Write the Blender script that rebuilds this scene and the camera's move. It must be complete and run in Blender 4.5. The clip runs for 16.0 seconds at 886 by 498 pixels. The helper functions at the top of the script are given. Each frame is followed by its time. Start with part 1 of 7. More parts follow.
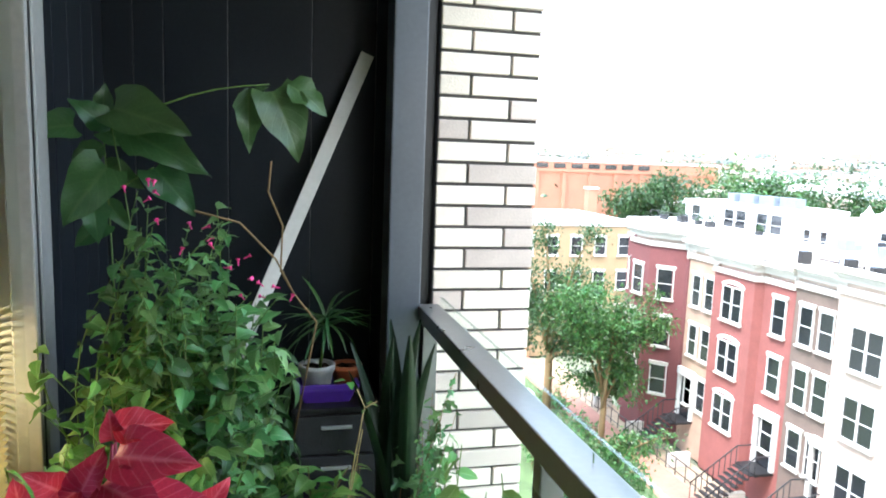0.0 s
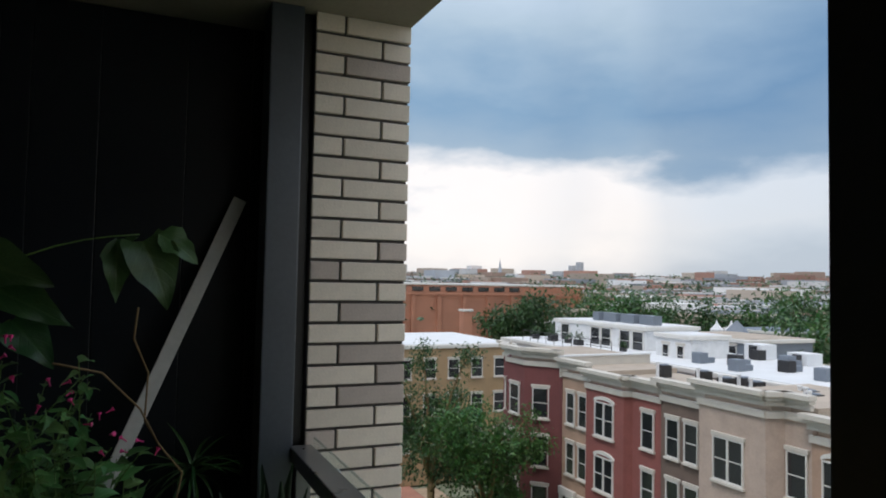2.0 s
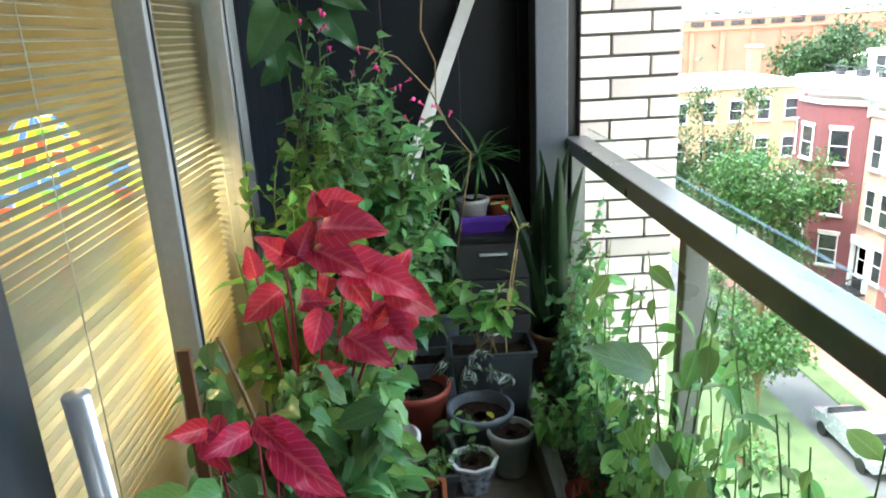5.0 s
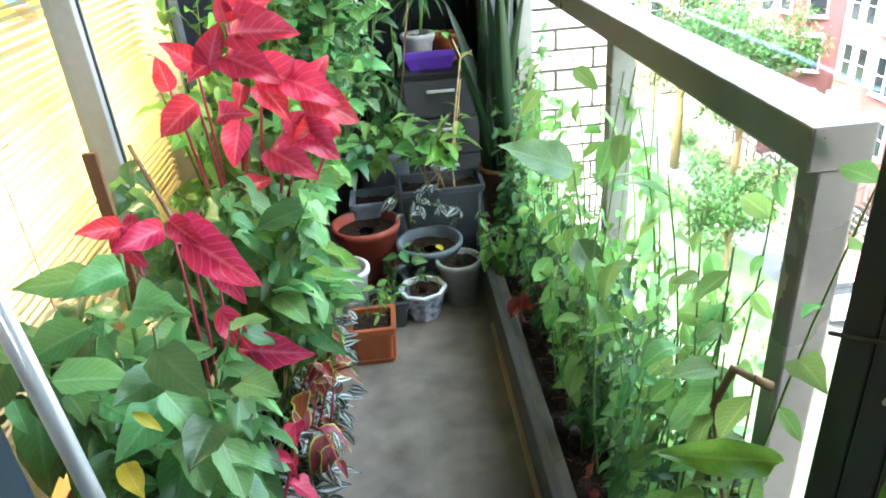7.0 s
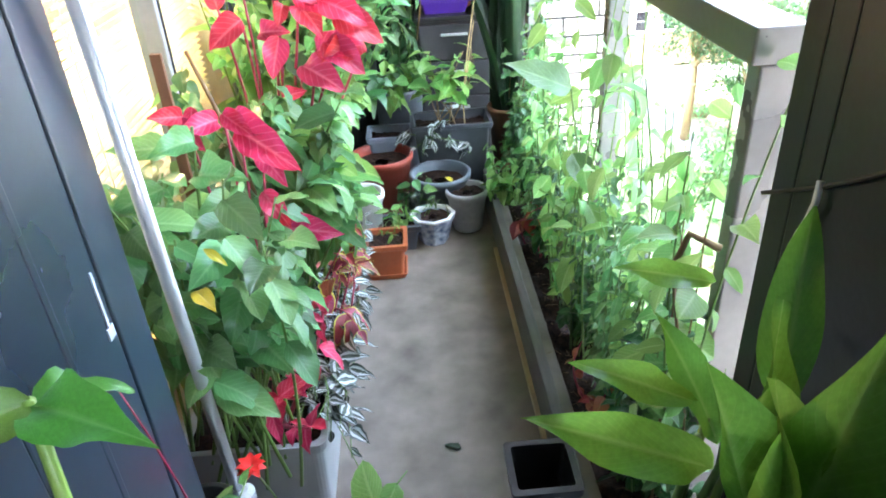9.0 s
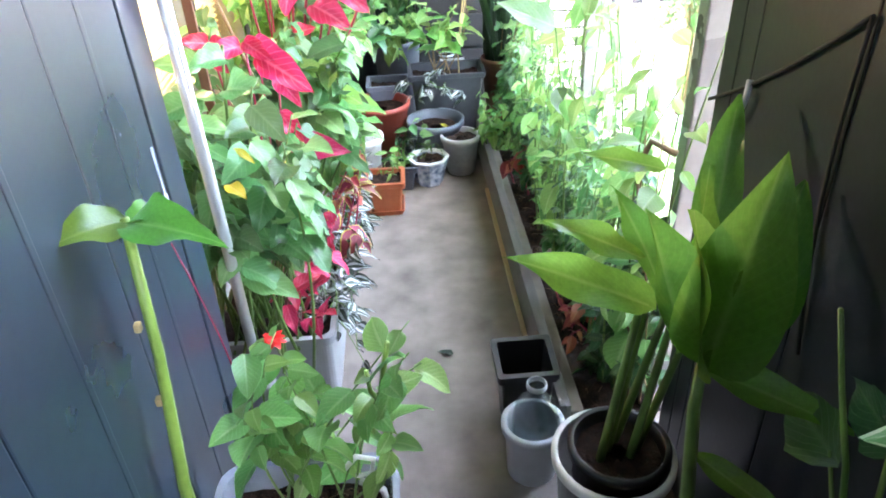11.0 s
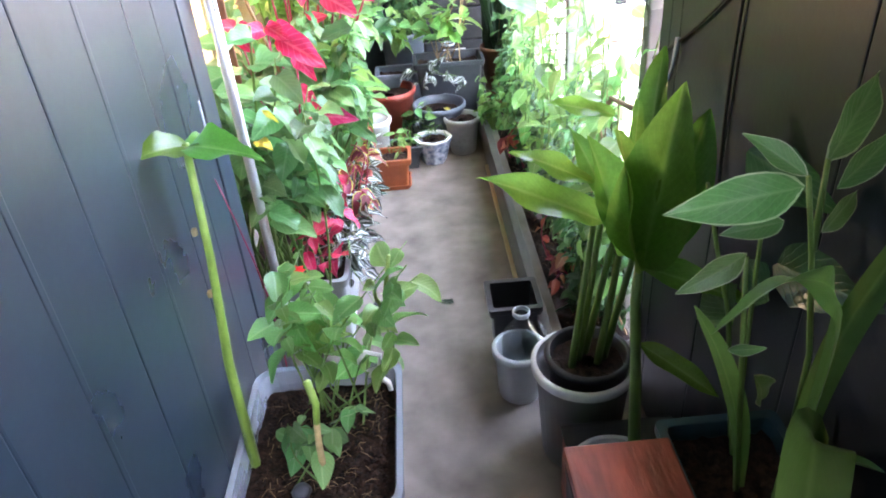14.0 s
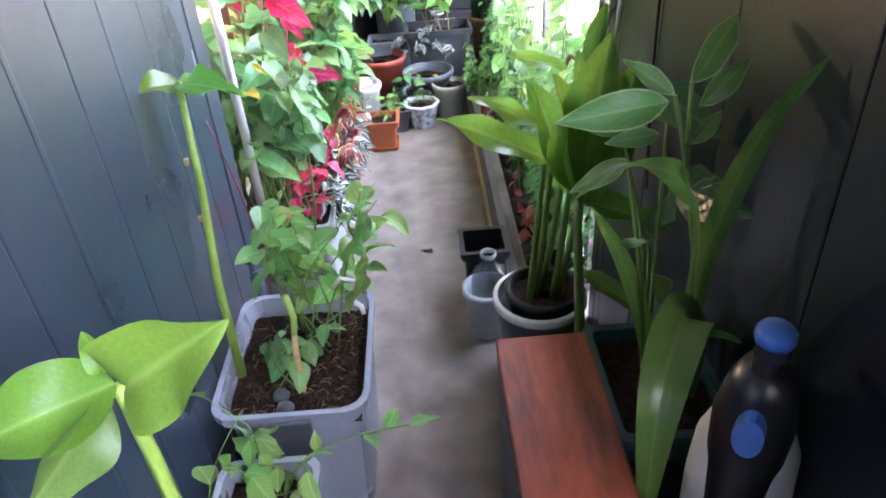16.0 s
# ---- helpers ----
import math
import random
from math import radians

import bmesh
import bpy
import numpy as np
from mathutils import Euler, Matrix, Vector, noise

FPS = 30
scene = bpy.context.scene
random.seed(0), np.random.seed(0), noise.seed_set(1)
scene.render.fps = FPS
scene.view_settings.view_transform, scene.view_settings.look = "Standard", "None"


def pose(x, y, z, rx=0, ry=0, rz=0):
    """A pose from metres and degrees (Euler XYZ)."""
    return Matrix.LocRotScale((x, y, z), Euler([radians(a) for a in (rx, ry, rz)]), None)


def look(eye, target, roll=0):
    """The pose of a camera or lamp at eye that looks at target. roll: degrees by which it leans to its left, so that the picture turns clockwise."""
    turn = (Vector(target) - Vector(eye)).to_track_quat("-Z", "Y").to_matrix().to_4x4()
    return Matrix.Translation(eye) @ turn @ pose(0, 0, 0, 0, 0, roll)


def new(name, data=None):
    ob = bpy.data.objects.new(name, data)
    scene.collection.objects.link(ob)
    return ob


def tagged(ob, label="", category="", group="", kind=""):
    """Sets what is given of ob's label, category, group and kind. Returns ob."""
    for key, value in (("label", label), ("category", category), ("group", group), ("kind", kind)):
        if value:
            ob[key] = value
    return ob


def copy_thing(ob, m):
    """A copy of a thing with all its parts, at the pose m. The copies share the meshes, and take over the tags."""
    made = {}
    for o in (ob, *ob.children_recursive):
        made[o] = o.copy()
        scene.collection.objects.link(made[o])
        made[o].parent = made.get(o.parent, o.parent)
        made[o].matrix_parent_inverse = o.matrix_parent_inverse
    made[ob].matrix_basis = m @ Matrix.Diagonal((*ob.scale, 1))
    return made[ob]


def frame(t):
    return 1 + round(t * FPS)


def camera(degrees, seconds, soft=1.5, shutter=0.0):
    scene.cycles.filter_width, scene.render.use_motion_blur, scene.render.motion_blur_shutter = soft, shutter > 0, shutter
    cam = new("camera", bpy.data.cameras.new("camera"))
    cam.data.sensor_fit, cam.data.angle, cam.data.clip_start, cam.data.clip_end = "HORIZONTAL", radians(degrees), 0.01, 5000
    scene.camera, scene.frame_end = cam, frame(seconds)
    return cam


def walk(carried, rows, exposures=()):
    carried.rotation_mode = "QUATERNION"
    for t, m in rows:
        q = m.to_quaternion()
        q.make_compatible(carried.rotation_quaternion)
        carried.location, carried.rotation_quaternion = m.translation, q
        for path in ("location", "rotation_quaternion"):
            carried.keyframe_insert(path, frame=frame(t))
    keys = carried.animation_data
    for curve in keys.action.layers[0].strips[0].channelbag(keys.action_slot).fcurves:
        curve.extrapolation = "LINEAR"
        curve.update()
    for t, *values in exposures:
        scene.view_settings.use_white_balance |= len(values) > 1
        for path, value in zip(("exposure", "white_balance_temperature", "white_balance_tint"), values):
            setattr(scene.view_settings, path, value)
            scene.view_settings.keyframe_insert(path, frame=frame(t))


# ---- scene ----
cam = camera(64.8, 16.0, soft=1.9)
PATH = [
    (0, (-0.009, -0.029, 1.571), (0.464, 1.895, 1.302), 2.1),
    (0.5, (0.023, -0.065, 1.593), (0.615, 1.839, 1.44), 1.7),
    (1, (0.017, -0.102, 1.619), (0.697, 1.778, 1.589), 1.3),
    (1.5, (-0.008, -0.104, 1.626), (0.754, 1.744, 1.694), 0.7),
    (2, (-0.022, -0.131, 1.626), (0.778, 1.7, 1.72), 1.1),
    (2.5, (-0.025, -0.139, 1.598), (0.729, 1.713, 1.628), -0.6),
    (3, (-0.054, -0.119, 1.571), (0.563, 1.782, 1.499), -0.8),
    (3.5, (-0.075, -0.112, 1.527), (0.406, 1.819, 1.329), -1.3),
    (4, (-0.069, -0.148, 1.486), (0.235, 1.789, 1.094), -2.5),
    (4.5, (-0.042, -0.189, 1.463), (0.069, 1.742, 0.954), -2.9),
    (4.7, (-0.058, -0.2, 1.449), (0.004, 1.724, 0.907), -2.7),
    (6.8, (0.056, -0.248, 1.323), (0.092, 1.533, 0.415), -3.6),
    (7, (0.05, -0.268, 1.299), (0.133, 1.5, 0.368), -4.8),
    (7.5, (0.029, -0.327, 1.292), (0.142, 1.396, 0.283), -4.5),
    (8, (0.033, -0.402, 1.297), (0.091, 1.335, 0.306), -4.2),
    (8.5, (0.019, -0.456, 1.291), (0.144, 1.278, 0.301), -3.2),
    (9, (0.021, -0.512, 1.273), (0.078, 1.213, 0.263), -3.5),
    (9.5, (-0.012, -0.557, 1.26), (0.015, 1.143, 0.207), -3.2),
    (9.7, (-0.03, -0.584, 1.261), (0.048, 1.099, 0.183), -2.6),
    (11.8, (0.016, -0.816, 1.253), (0.081, 0.874, 0.186), -2.8),
    (12, (-0.002, -0.835, 1.263), (0.079, 0.856, 0.197), -2.2),
    (12.5, (-0.008, -0.874, 1.255), (0.14, 0.803, 0.175), -0.7),
    (13, (0.017, -0.951, 1.259), (0.075, 0.731, 0.178), -1.6),
    (13.5, (0.009, -0.976, 1.254), (-0.001, 0.7, 0.163), -2.3),
    (14, (0.029, -1.013, 1.272), (0.055, 0.681, 0.21), -4.6),
    (14.5, (0.043, -1.098, 1.283), (0.011, 0.609, 0.242), -3.8),
    (15, (0.044, -1.112, 1.283), (0.03, 0.583, 0.222), -3.1),
    (15.5, (0.072, -1.141, 1.279), (0.156, 0.532, 0.186), -2.7),
    (16, (0.096, -1.196, 1.276), (0.107, 0.468, 0.167), -4.2),
]
EXPOSURES = [(0.0, 2.75, 6350, 12), (0.5, 1.85, 6400, 13), (1.0, 1.2, 6600, 18), (1.5, 0.42, 6750, 16), (2.0, 0.05, 6800, 14), (2.5, 0.0, 6850, 14), (3.0, 0.05, 6900, 14), (3.5, 0.65, 6850, 15),
             (4.0, 1.5, 6750, 13), (4.5, 2.5, 6600, 10), (4.7, 2.75, 6600, 10), (6.8, 4.2, 6650, 10), (7.5, 4.25, 6550, 12), (9.5, 4.95, 6250, 24), (12.0, 5.35, 6550, 28), (16.0, 5.25, 6450, 36)]
walk(cam, [(t, look(eye, target, roll)) for t, eye, target, roll in PATH], EXPOSURES)

# ---- light ----
world = bpy.data.worlds.new("storm_sky")
scene.world = world
world.use_nodes = True
wn, wl = world.node_tree.nodes, world.node_tree.links
wn.clear()
w_out = wn.new("ShaderNodeOutputWorld")
sky = wn.new("ShaderNodeTexSky")
sky.sky_type, sky.sun_disc = "NISHITA", False
sky.sun_elevation, sky.sun_rotation = radians(52), radians(250)
bg_sky, bg_cloud, w_mix = wn.new("ShaderNodeBackground"), wn.new("ShaderNodeBackground"), wn.new("ShaderNodeMixShader")
bg_sky.inputs[1].default_value = 0.08
wl.new(sky.outputs[0], bg_sky.inputs[0])
w_co = wn.new("ShaderNodeTexCoord")
w_sep = wn.new("ShaderNodeSeparateXYZ")
wl.new(w_co.outputs["Generated"], w_sep.inputs[0])
w_map = wn.new("ShaderNodeMapping")
w_map.inputs["Scale"].default_value = (3.0, 3.0, 7.0)
wl.new(w_co.outputs["Generated"], w_map.inputs[0])
w_noise = wn.new("ShaderNodeTexNoise")
w_noise.inputs["Scale"].default_value, w_noise.inputs["Detail"].default_value, w_noise.inputs["Roughness"].default_value = 1.1, 6.0, 0.5
wl.new(w_map.outputs[0], w_noise.inputs["Vector"])
w_add = wn.new("ShaderNodeMath")
w_add.operation = "MULTIPLY_ADD"
w_add.inputs[1].default_value, w_add.inputs[2].default_value = 0.30, -0.15
wl.new(w_noise.outputs[0], w_add.inputs[0])
w_sum = wn.new("ShaderNodeMath")
wl.new(w_sep.outputs[2], w_sum.inputs[0])
wl.new(w_add.outputs[0], w_sum.inputs[1])
w_ramp = wn.new("ShaderNodeValToRGB")
els = w_ramp.color_ramp.elements
els[0].position, els[0].color = 0.0, (0.62, 0.67, 0.72, 1)
els[1].position, els[1].color = 1.0, (0.86, 0.99, 1.18, 1)
for pos, col in ((0.03, (0.74, 0.77, 0.80, 1)), (0.08, (0.88, 0.88, 0.88, 1)), (0.14, (0.90, 0.91, 0.92, 1)), (0.185, (0.32, 0.45, 0.58, 1)), (0.27, (0.21, 0.365, 0.54, 1)), (0.36, (0.41, 0.555, 0.685, 1)), (0.6, (0.76, 0.90, 1.08, 1))):
    e = els.new(pos)
    e.color = col
wl.new(w_sum.outputs[0], w_ramp.inputs[0])
w_az = wn.new("ShaderNodeMath")
w_az.operation = "ARCTAN2"
wl.new(w_sep.outputs[0], w_az.inputs[0])
wl.new(w_sep.outputs[1], w_az.inputs[1])
w_wob = wn.new("ShaderNodeMath")
w_wob.operation = "MULTIPLY_ADD"
w_wob.inputs[1].default_value = 0.12
wl.new(w_noise.outputs[0], w_wob.inputs[0])
wl.new(w_az.outputs[0], w_wob.inputs[2])
w_abs = wn.new("ShaderNodeMath")
w_abs.operation = "ABSOLUTE"
wl.new(w_wob.outputs[0], w_abs.inputs[0])
w_turn = wn.new("ShaderNodeMath")
w_turn.operation = "DIVIDE"
w_turn.inputs[1].default_value = math.pi
wl.new(w_abs.outputs[0], w_turn.inputs[0])
w_veil = wn.new("ShaderNodeValToRGB")
vels = w_veil.color_ramp.elements
vels[0].position, vels[0].color = 0.185, (1, 1, 1, 1)
vels[1].position, vels[1].color = 1.0, (1.35, 1.26, 1.15, 1)
for pos, col in ((0.2085, (0.90, 0.92, 0.94, 1)), (0.223, (0.97, 0.97, 0.97, 1)), (0.2355, (0.96, 0.965, 0.97, 1)), (0.25, (0.78, 0.83, 0.88, 1)), (0.274, (0.70, 0.78, 0.86, 1)), (0.33, (0.66, 0.75, 0.84, 1)), (0.5, (0.82, 0.87, 0.92, 1)), (0.75, (1.20, 1.14, 1.06, 1))):
    e = vels.new(pos)
    e.color = col
wl.new(w_turn.outputs[0], w_veil.inputs[0])
w_mul = wn.new("ShaderNodeMix")
w_mul.data_type, w_mul.blend_type = "RGBA", "MULTIPLY"
w_mul.inputs[0].default_value = 1.0
wl.new(w_ramp.outputs[0], w_mul.inputs[6])
wl.new(w_veil.outputs[0], w_mul.inputs[7])
wl.new(w_mul.outputs[2], bg_cloud.inputs[0])
bg_cloud.inputs[1].default_value = 1.15
w_mix.inputs[0].default_value = 0.88
wl.new(bg_sky.outputs[0], w_mix.inputs[1])
wl.new(bg_cloud.outputs[0], w_mix.inputs[2])
wl.new(w_mix.outputs[0], w_out.inputs[0])

sun = new("sun", bpy.data.lights.new("sun", "SUN"))
sun.data.energy, sun.data.angle, sun.data.color = 1.4, radians(20), (1.0, 0.96, 0.9)
sun.matrix_world = look((-30, -12, 55), (0, 0, 0))


# ---- materials ----
def mat(name, col, rough=0.6, metal=0.0, var=0.25, scale=8.0, bump=0.15, bump_scale=60.0, col2=None, stretch=(1, 1, 1), rand=0.0, spec=0.5, coords="Object"):
    """A painted or mineral surface: two scales of colour variation, fine relief, and a tint that changes from piece to piece."""
    m = bpy.data.materials.new(name)
    m.use_nodes = True
    nt = m.node_tree
    n, l = nt.nodes, nt.links
    b = n["Principled BSDF"]
    b.inputs["Roughness"].default_value, b.inputs["Metallic"].default_value = rough, metal
    b.inputs["Specular IOR Level"].default_value = spec
    co = n.new("ShaderNodeTexCoord")
    mp = n.new("ShaderNodeMapping")
    mp.inputs["Scale"].default_value = stretch
    l.new(co.outputs[coords], mp.inputs[0])
    big, fine = n.new("ShaderNodeTexNoise"), n.new("ShaderNodeTexNoise")
    big.inputs["Scale"].default_value, big.inputs["Detail"].default_value = scale, 5
    fine.inputs["Scale"].default_value, fine.inputs["Detail"].default_value = bump_scale, 6
    l.new(mp.outputs[0], big.inputs["Vector"])
    l.new(mp.outputs[0], fine.inputs["Vector"])
    r = n.new("ShaderNodeValToRGB")
    c1 = tuple(max(0, c * (1 - var)) for c in col[:3])
    c2 = tuple(min(1, c * (1 + var)) for c in (col2 or col)[:3])
    r.color_ramp.elements[0].position, r.color_ramp.elements[0].color = 0.32, (*c1, 1)
    r.color_ramp.elements[1].position, r.color_ramp.elements[1].color = 0.68, (*c2, 1)
    av = n.new("ShaderNodeMath")
    av.operation = "MULTIPLY_ADD"
    av.inputs[1].default_value = 0.35
    l.new(fine.outputs[0], av.inputs[0])
    half = n.new("ShaderNodeMath")
    half.operation = "MULTIPLY"
    half.inputs[1].default_value = 0.65
    l.new(big.outputs[0], half.inputs[0])
    l.new(half.outputs[0], av.inputs[2])
    l.new(av.outputs[0], r.inputs[0])
    out = r.outputs[0]
    if rand:
        oi, geo, hsv = n.new("ShaderNodeObjectInfo"), n.new("ShaderNodeNewGeometry"), n.new("ShaderNodeHueSaturation")
        ad, fr, mr = n.new("ShaderNodeMath"), n.new("ShaderNodeMath"), n.new("ShaderNodeMapRange")
        fr.operation = "FRACT"
        l.new(oi.outputs["Random"], ad.inputs[0])
        l.new(geo.outputs["Random Per Island"], ad.inputs[1])
        l.new(ad.outputs[0], fr.inputs[0])
        mr.inputs["To Min"].default_value, mr.inputs["To Max"].default_value = 1 - rand, 1 + rand
        l.new(fr.outputs[0], mr.inputs["Value"])
        l.new(mr.outputs[0], hsv.inputs["Value"])
        l.new(out, hsv.inputs["Color"])
        out = hsv.outputs[0]
    l.new(out, b.inputs["Base Color"])
    if bump:
        bp = n.new("ShaderNodeBump")
        bp.inputs["Strength"].default_value, bp.inputs["Distance"].default_value = bump, 0.004
        l.new(fine.outputs[0], bp.inputs["Height"])
        l.new(bp.outputs[0], b.inputs["Normal"])
    rr = n.new("ShaderNodeMapRange")
    rr.inputs["To Min"].default_value, rr.inputs["To Max"].default_value = max(0.02, rough - 0.12), min(1, rough + 0.12)
    l.new(big.outputs[0], rr.inputs["Value"])
    l.new(rr.outputs[0], b.inputs["Roughness"])
    return m


def glass(name, col=(0.95, 0.98, 0.97), rough=0.02, mix=0.05):
    """Clear sheet: straight-through light with a share of mirror gloss."""
    m = bpy.data.materials.new(name)
    m.use_nodes = True
    n, l = m.node_tree.nodes, m.node_tree.links
    n.clear()
    o, t, g, x = (n.new("ShaderNode" + k) for k in ("OutputMaterial", "BsdfTransparent", "BsdfGlossy", "MixShader"))
    t.inputs[0].default_value = (*col, 1)
    g.inputs["Roughness"].default_value = rough
    x.inputs[0].default_value = mix
    l.new(t.outputs[0], x.inputs[1])
    l.new(g.outputs[0], x.inputs[2])
    l.new(x.outputs[0], o.inputs[0])
    return m


def plastic(name, col, rough=0.35, see=0.45):
    """Milky translucent plastic."""
    m = bpy.data.materials.new(name)
    m.use_nodes = True
    n, l = m.node_tree.nodes, m.node_tree.links
    b = n["Principled BSDF"]
    b.inputs["Base Color"].default_value, b.inputs["Roughness"].default_value = (*col, 1), rough
    t, x = n.new("ShaderNodeBsdfTransparent"), n.new("ShaderNodeMixShader")
    ns, mr = n.new("ShaderNodeTexNoise"), n.new("ShaderNodeMapRange")
    ns.inputs["Scale"].default_value = 5
    mr.inputs["To Min"].default_value, mr.inputs["To Max"].default_value = max(0, see - 0.05), see + 0.05
    l.new(ns.outputs[0], mr.inputs["Value"])
    l.new(mr.outputs[0], x.inputs[0])
    l.new(b.outputs[0], x.inputs[1])
    l.new(t.outputs[0], x.inputs[2])
    l.new(x.outputs[0], n["Material Output"].inputs[0])
    return m


def leaf_mat(name, base, vein, edge=None, edge_w=0.12, stripe=None, veins=0.5, light=0.35, rough=0.34, rand=0.34, hue=0.03, freq=9.0):
    """A leaf: midrib and side veins along the leaf's own length and width, a rim or silver bands where it has them, light shining through."""
    m = bpy.data.materials.new(name)
    m.use_nodes = True
    n, l = m.node_tree.nodes, m.node_tree.links
    b = n["Principled BSDF"]
    b.inputs["Roughness"].default_value = rough

    def math(op, a, c=None, d=None):
        q = n.new("ShaderNodeMath")
        q.operation = op
        for k, v in enumerate((a, c, d)):
            if v is None:
                continue
            if isinstance(v, (int, float)):
                q.inputs[k].default_value = v
            else:
                l.new(v, q.inputs[k])
        return q.outputs[0]

    def mixed(fac, a, c):
        q = n.new("ShaderNodeMix")
        q.data_type = "RGBA"
        l.new(fac, q.inputs["Factor"])
        for k, v in (("A", a), ("B", c)):
            s = [i for i in q.inputs if i.name == k and i.type == "RGBA"][0]
            if isinstance(v, tuple):
                s.default_value = (*v, 1)
            else:
                l.new(v, s)
        return [o for o in q.outputs if o.type == "RGBA"][0]

    uv, sp = n.new("ShaderNodeUVMap"), n.new("ShaderNodeSeparateXYZ")
    l.new(uv.outputs[0], sp.inputs[0])
    off = math("ABSOLUTE", math("SUBTRACT", sp.outputs[0], 0.5))
    rib = math("SUBTRACT", 1.0, math("SMOOTH_MIN", math("MULTIPLY", off, 14.0), 1.0, 0.1))
    side = math("SINE", math("MULTIPLY", math("SUBTRACT", sp.outputs[1], math("MULTIPLY", off, 0.7)), freq * 6.283))
    side = math("MULTIPLY", math("POWER", math("MAXIMUM", side, 0.0), 8.0), veins)
    lines = math("MINIMUM", math("ADD", math("MAXIMUM", rib, 0.0), side), 1.0)
    ns = n.new("ShaderNodeTexNoise")
    ns.inputs["Scale"].default_value, ns.inputs["Detail"].default_value = 35.0, 4
    nco = n.new("ShaderNodeTexCoord")
    l.new(nco.outputs["Object"], ns.inputs["Vector"])
    dark = tuple(c * 0.7 for c in base)
    lite = tuple(min(1, c * 1.25) for c in base)
    col = mixed(ns.outputs[0], dark, lite)
    if stripe:
        band = math("LESS_THAN", math("ABSOLUTE", math("SUBTRACT", off, 0.22)), 0.09)
        col = mixed(band, col, stripe)
    col = mixed(math("MULTIPLY", lines, 0.75), col, vein)
    if edge:
        rim = math("GREATER_THAN", math("ADD", off, math("MULTIPLY", math("POWER", math("ABSOLUTE", math("SUBTRACT", math("MULTIPLY", sp.outputs[1], 2.0), 1.0)), 6.0), 0.3)), 0.5 - edge_w)
        col = mixed(rim, col, edge)
    oi, geo, hs = n.new("ShaderNodeObjectInfo"), n.new("ShaderNodeNewGeometry"), n.new("ShaderNodeHueSaturation")
    rnd = math("FRACT", math("ADD", oi.outputs["Random"], geo.outputs["Random Per Island"]))
    l.new(math("MULTIPLY_ADD", rnd, 2 * rand, 1 - rand), hs.inputs["Value"])
    l.new(math("MULTIPLY_ADD", math("FRACT", math("MULTIPLY", rnd, 7.3)), 2 * hue, 0.5 - hue), hs.inputs["Hue"])
    l.new(col, hs.inputs["Color"])
    l.new(hs.outputs[0], b.inputs["Base Color"])
    tr, x, gm = n.new("ShaderNodeBsdfTranslucent"), n.new("ShaderNodeMixShader"), n.new("ShaderNodeGamma")
    gm.inputs[1].default_value = 0.8
    l.new(hs.outputs[0], gm.inputs[0])
    l.new(gm.outputs[0], tr.inputs[0])
    bp = n.new("ShaderNodeBump")
    bp.inputs["Strength"].default_value, bp.inputs["Distance"].default_value = 0.35, 0.003
    l.new(math("SUBTRACT", math("MULTIPLY", ns.outputs[0], 0.4), lines), bp.inputs["Height"])
    l.new(bp.outputs[0], b.inputs["Normal"])
    x.inputs[0].default_value = light
    l.new(b.outputs[0], x.inputs[1])
    l.new(tr.outputs[0], x.inputs[2])
    l.new(x.outputs[0], n["Material Output"].inputs[0])
    return m


def glow(name, col, strength):
    m = bpy.data.materials.new(name)
    m.use_nodes = True
    b = m.node_tree.nodes["Principled BSDF"]
    b.inputs["Base Color"].default_value = (*col, 1)
    b.inputs["Emission Color"].default_value = (*col, 1)
    b.inputs["Emission Strength"].default_value = strength
    return m


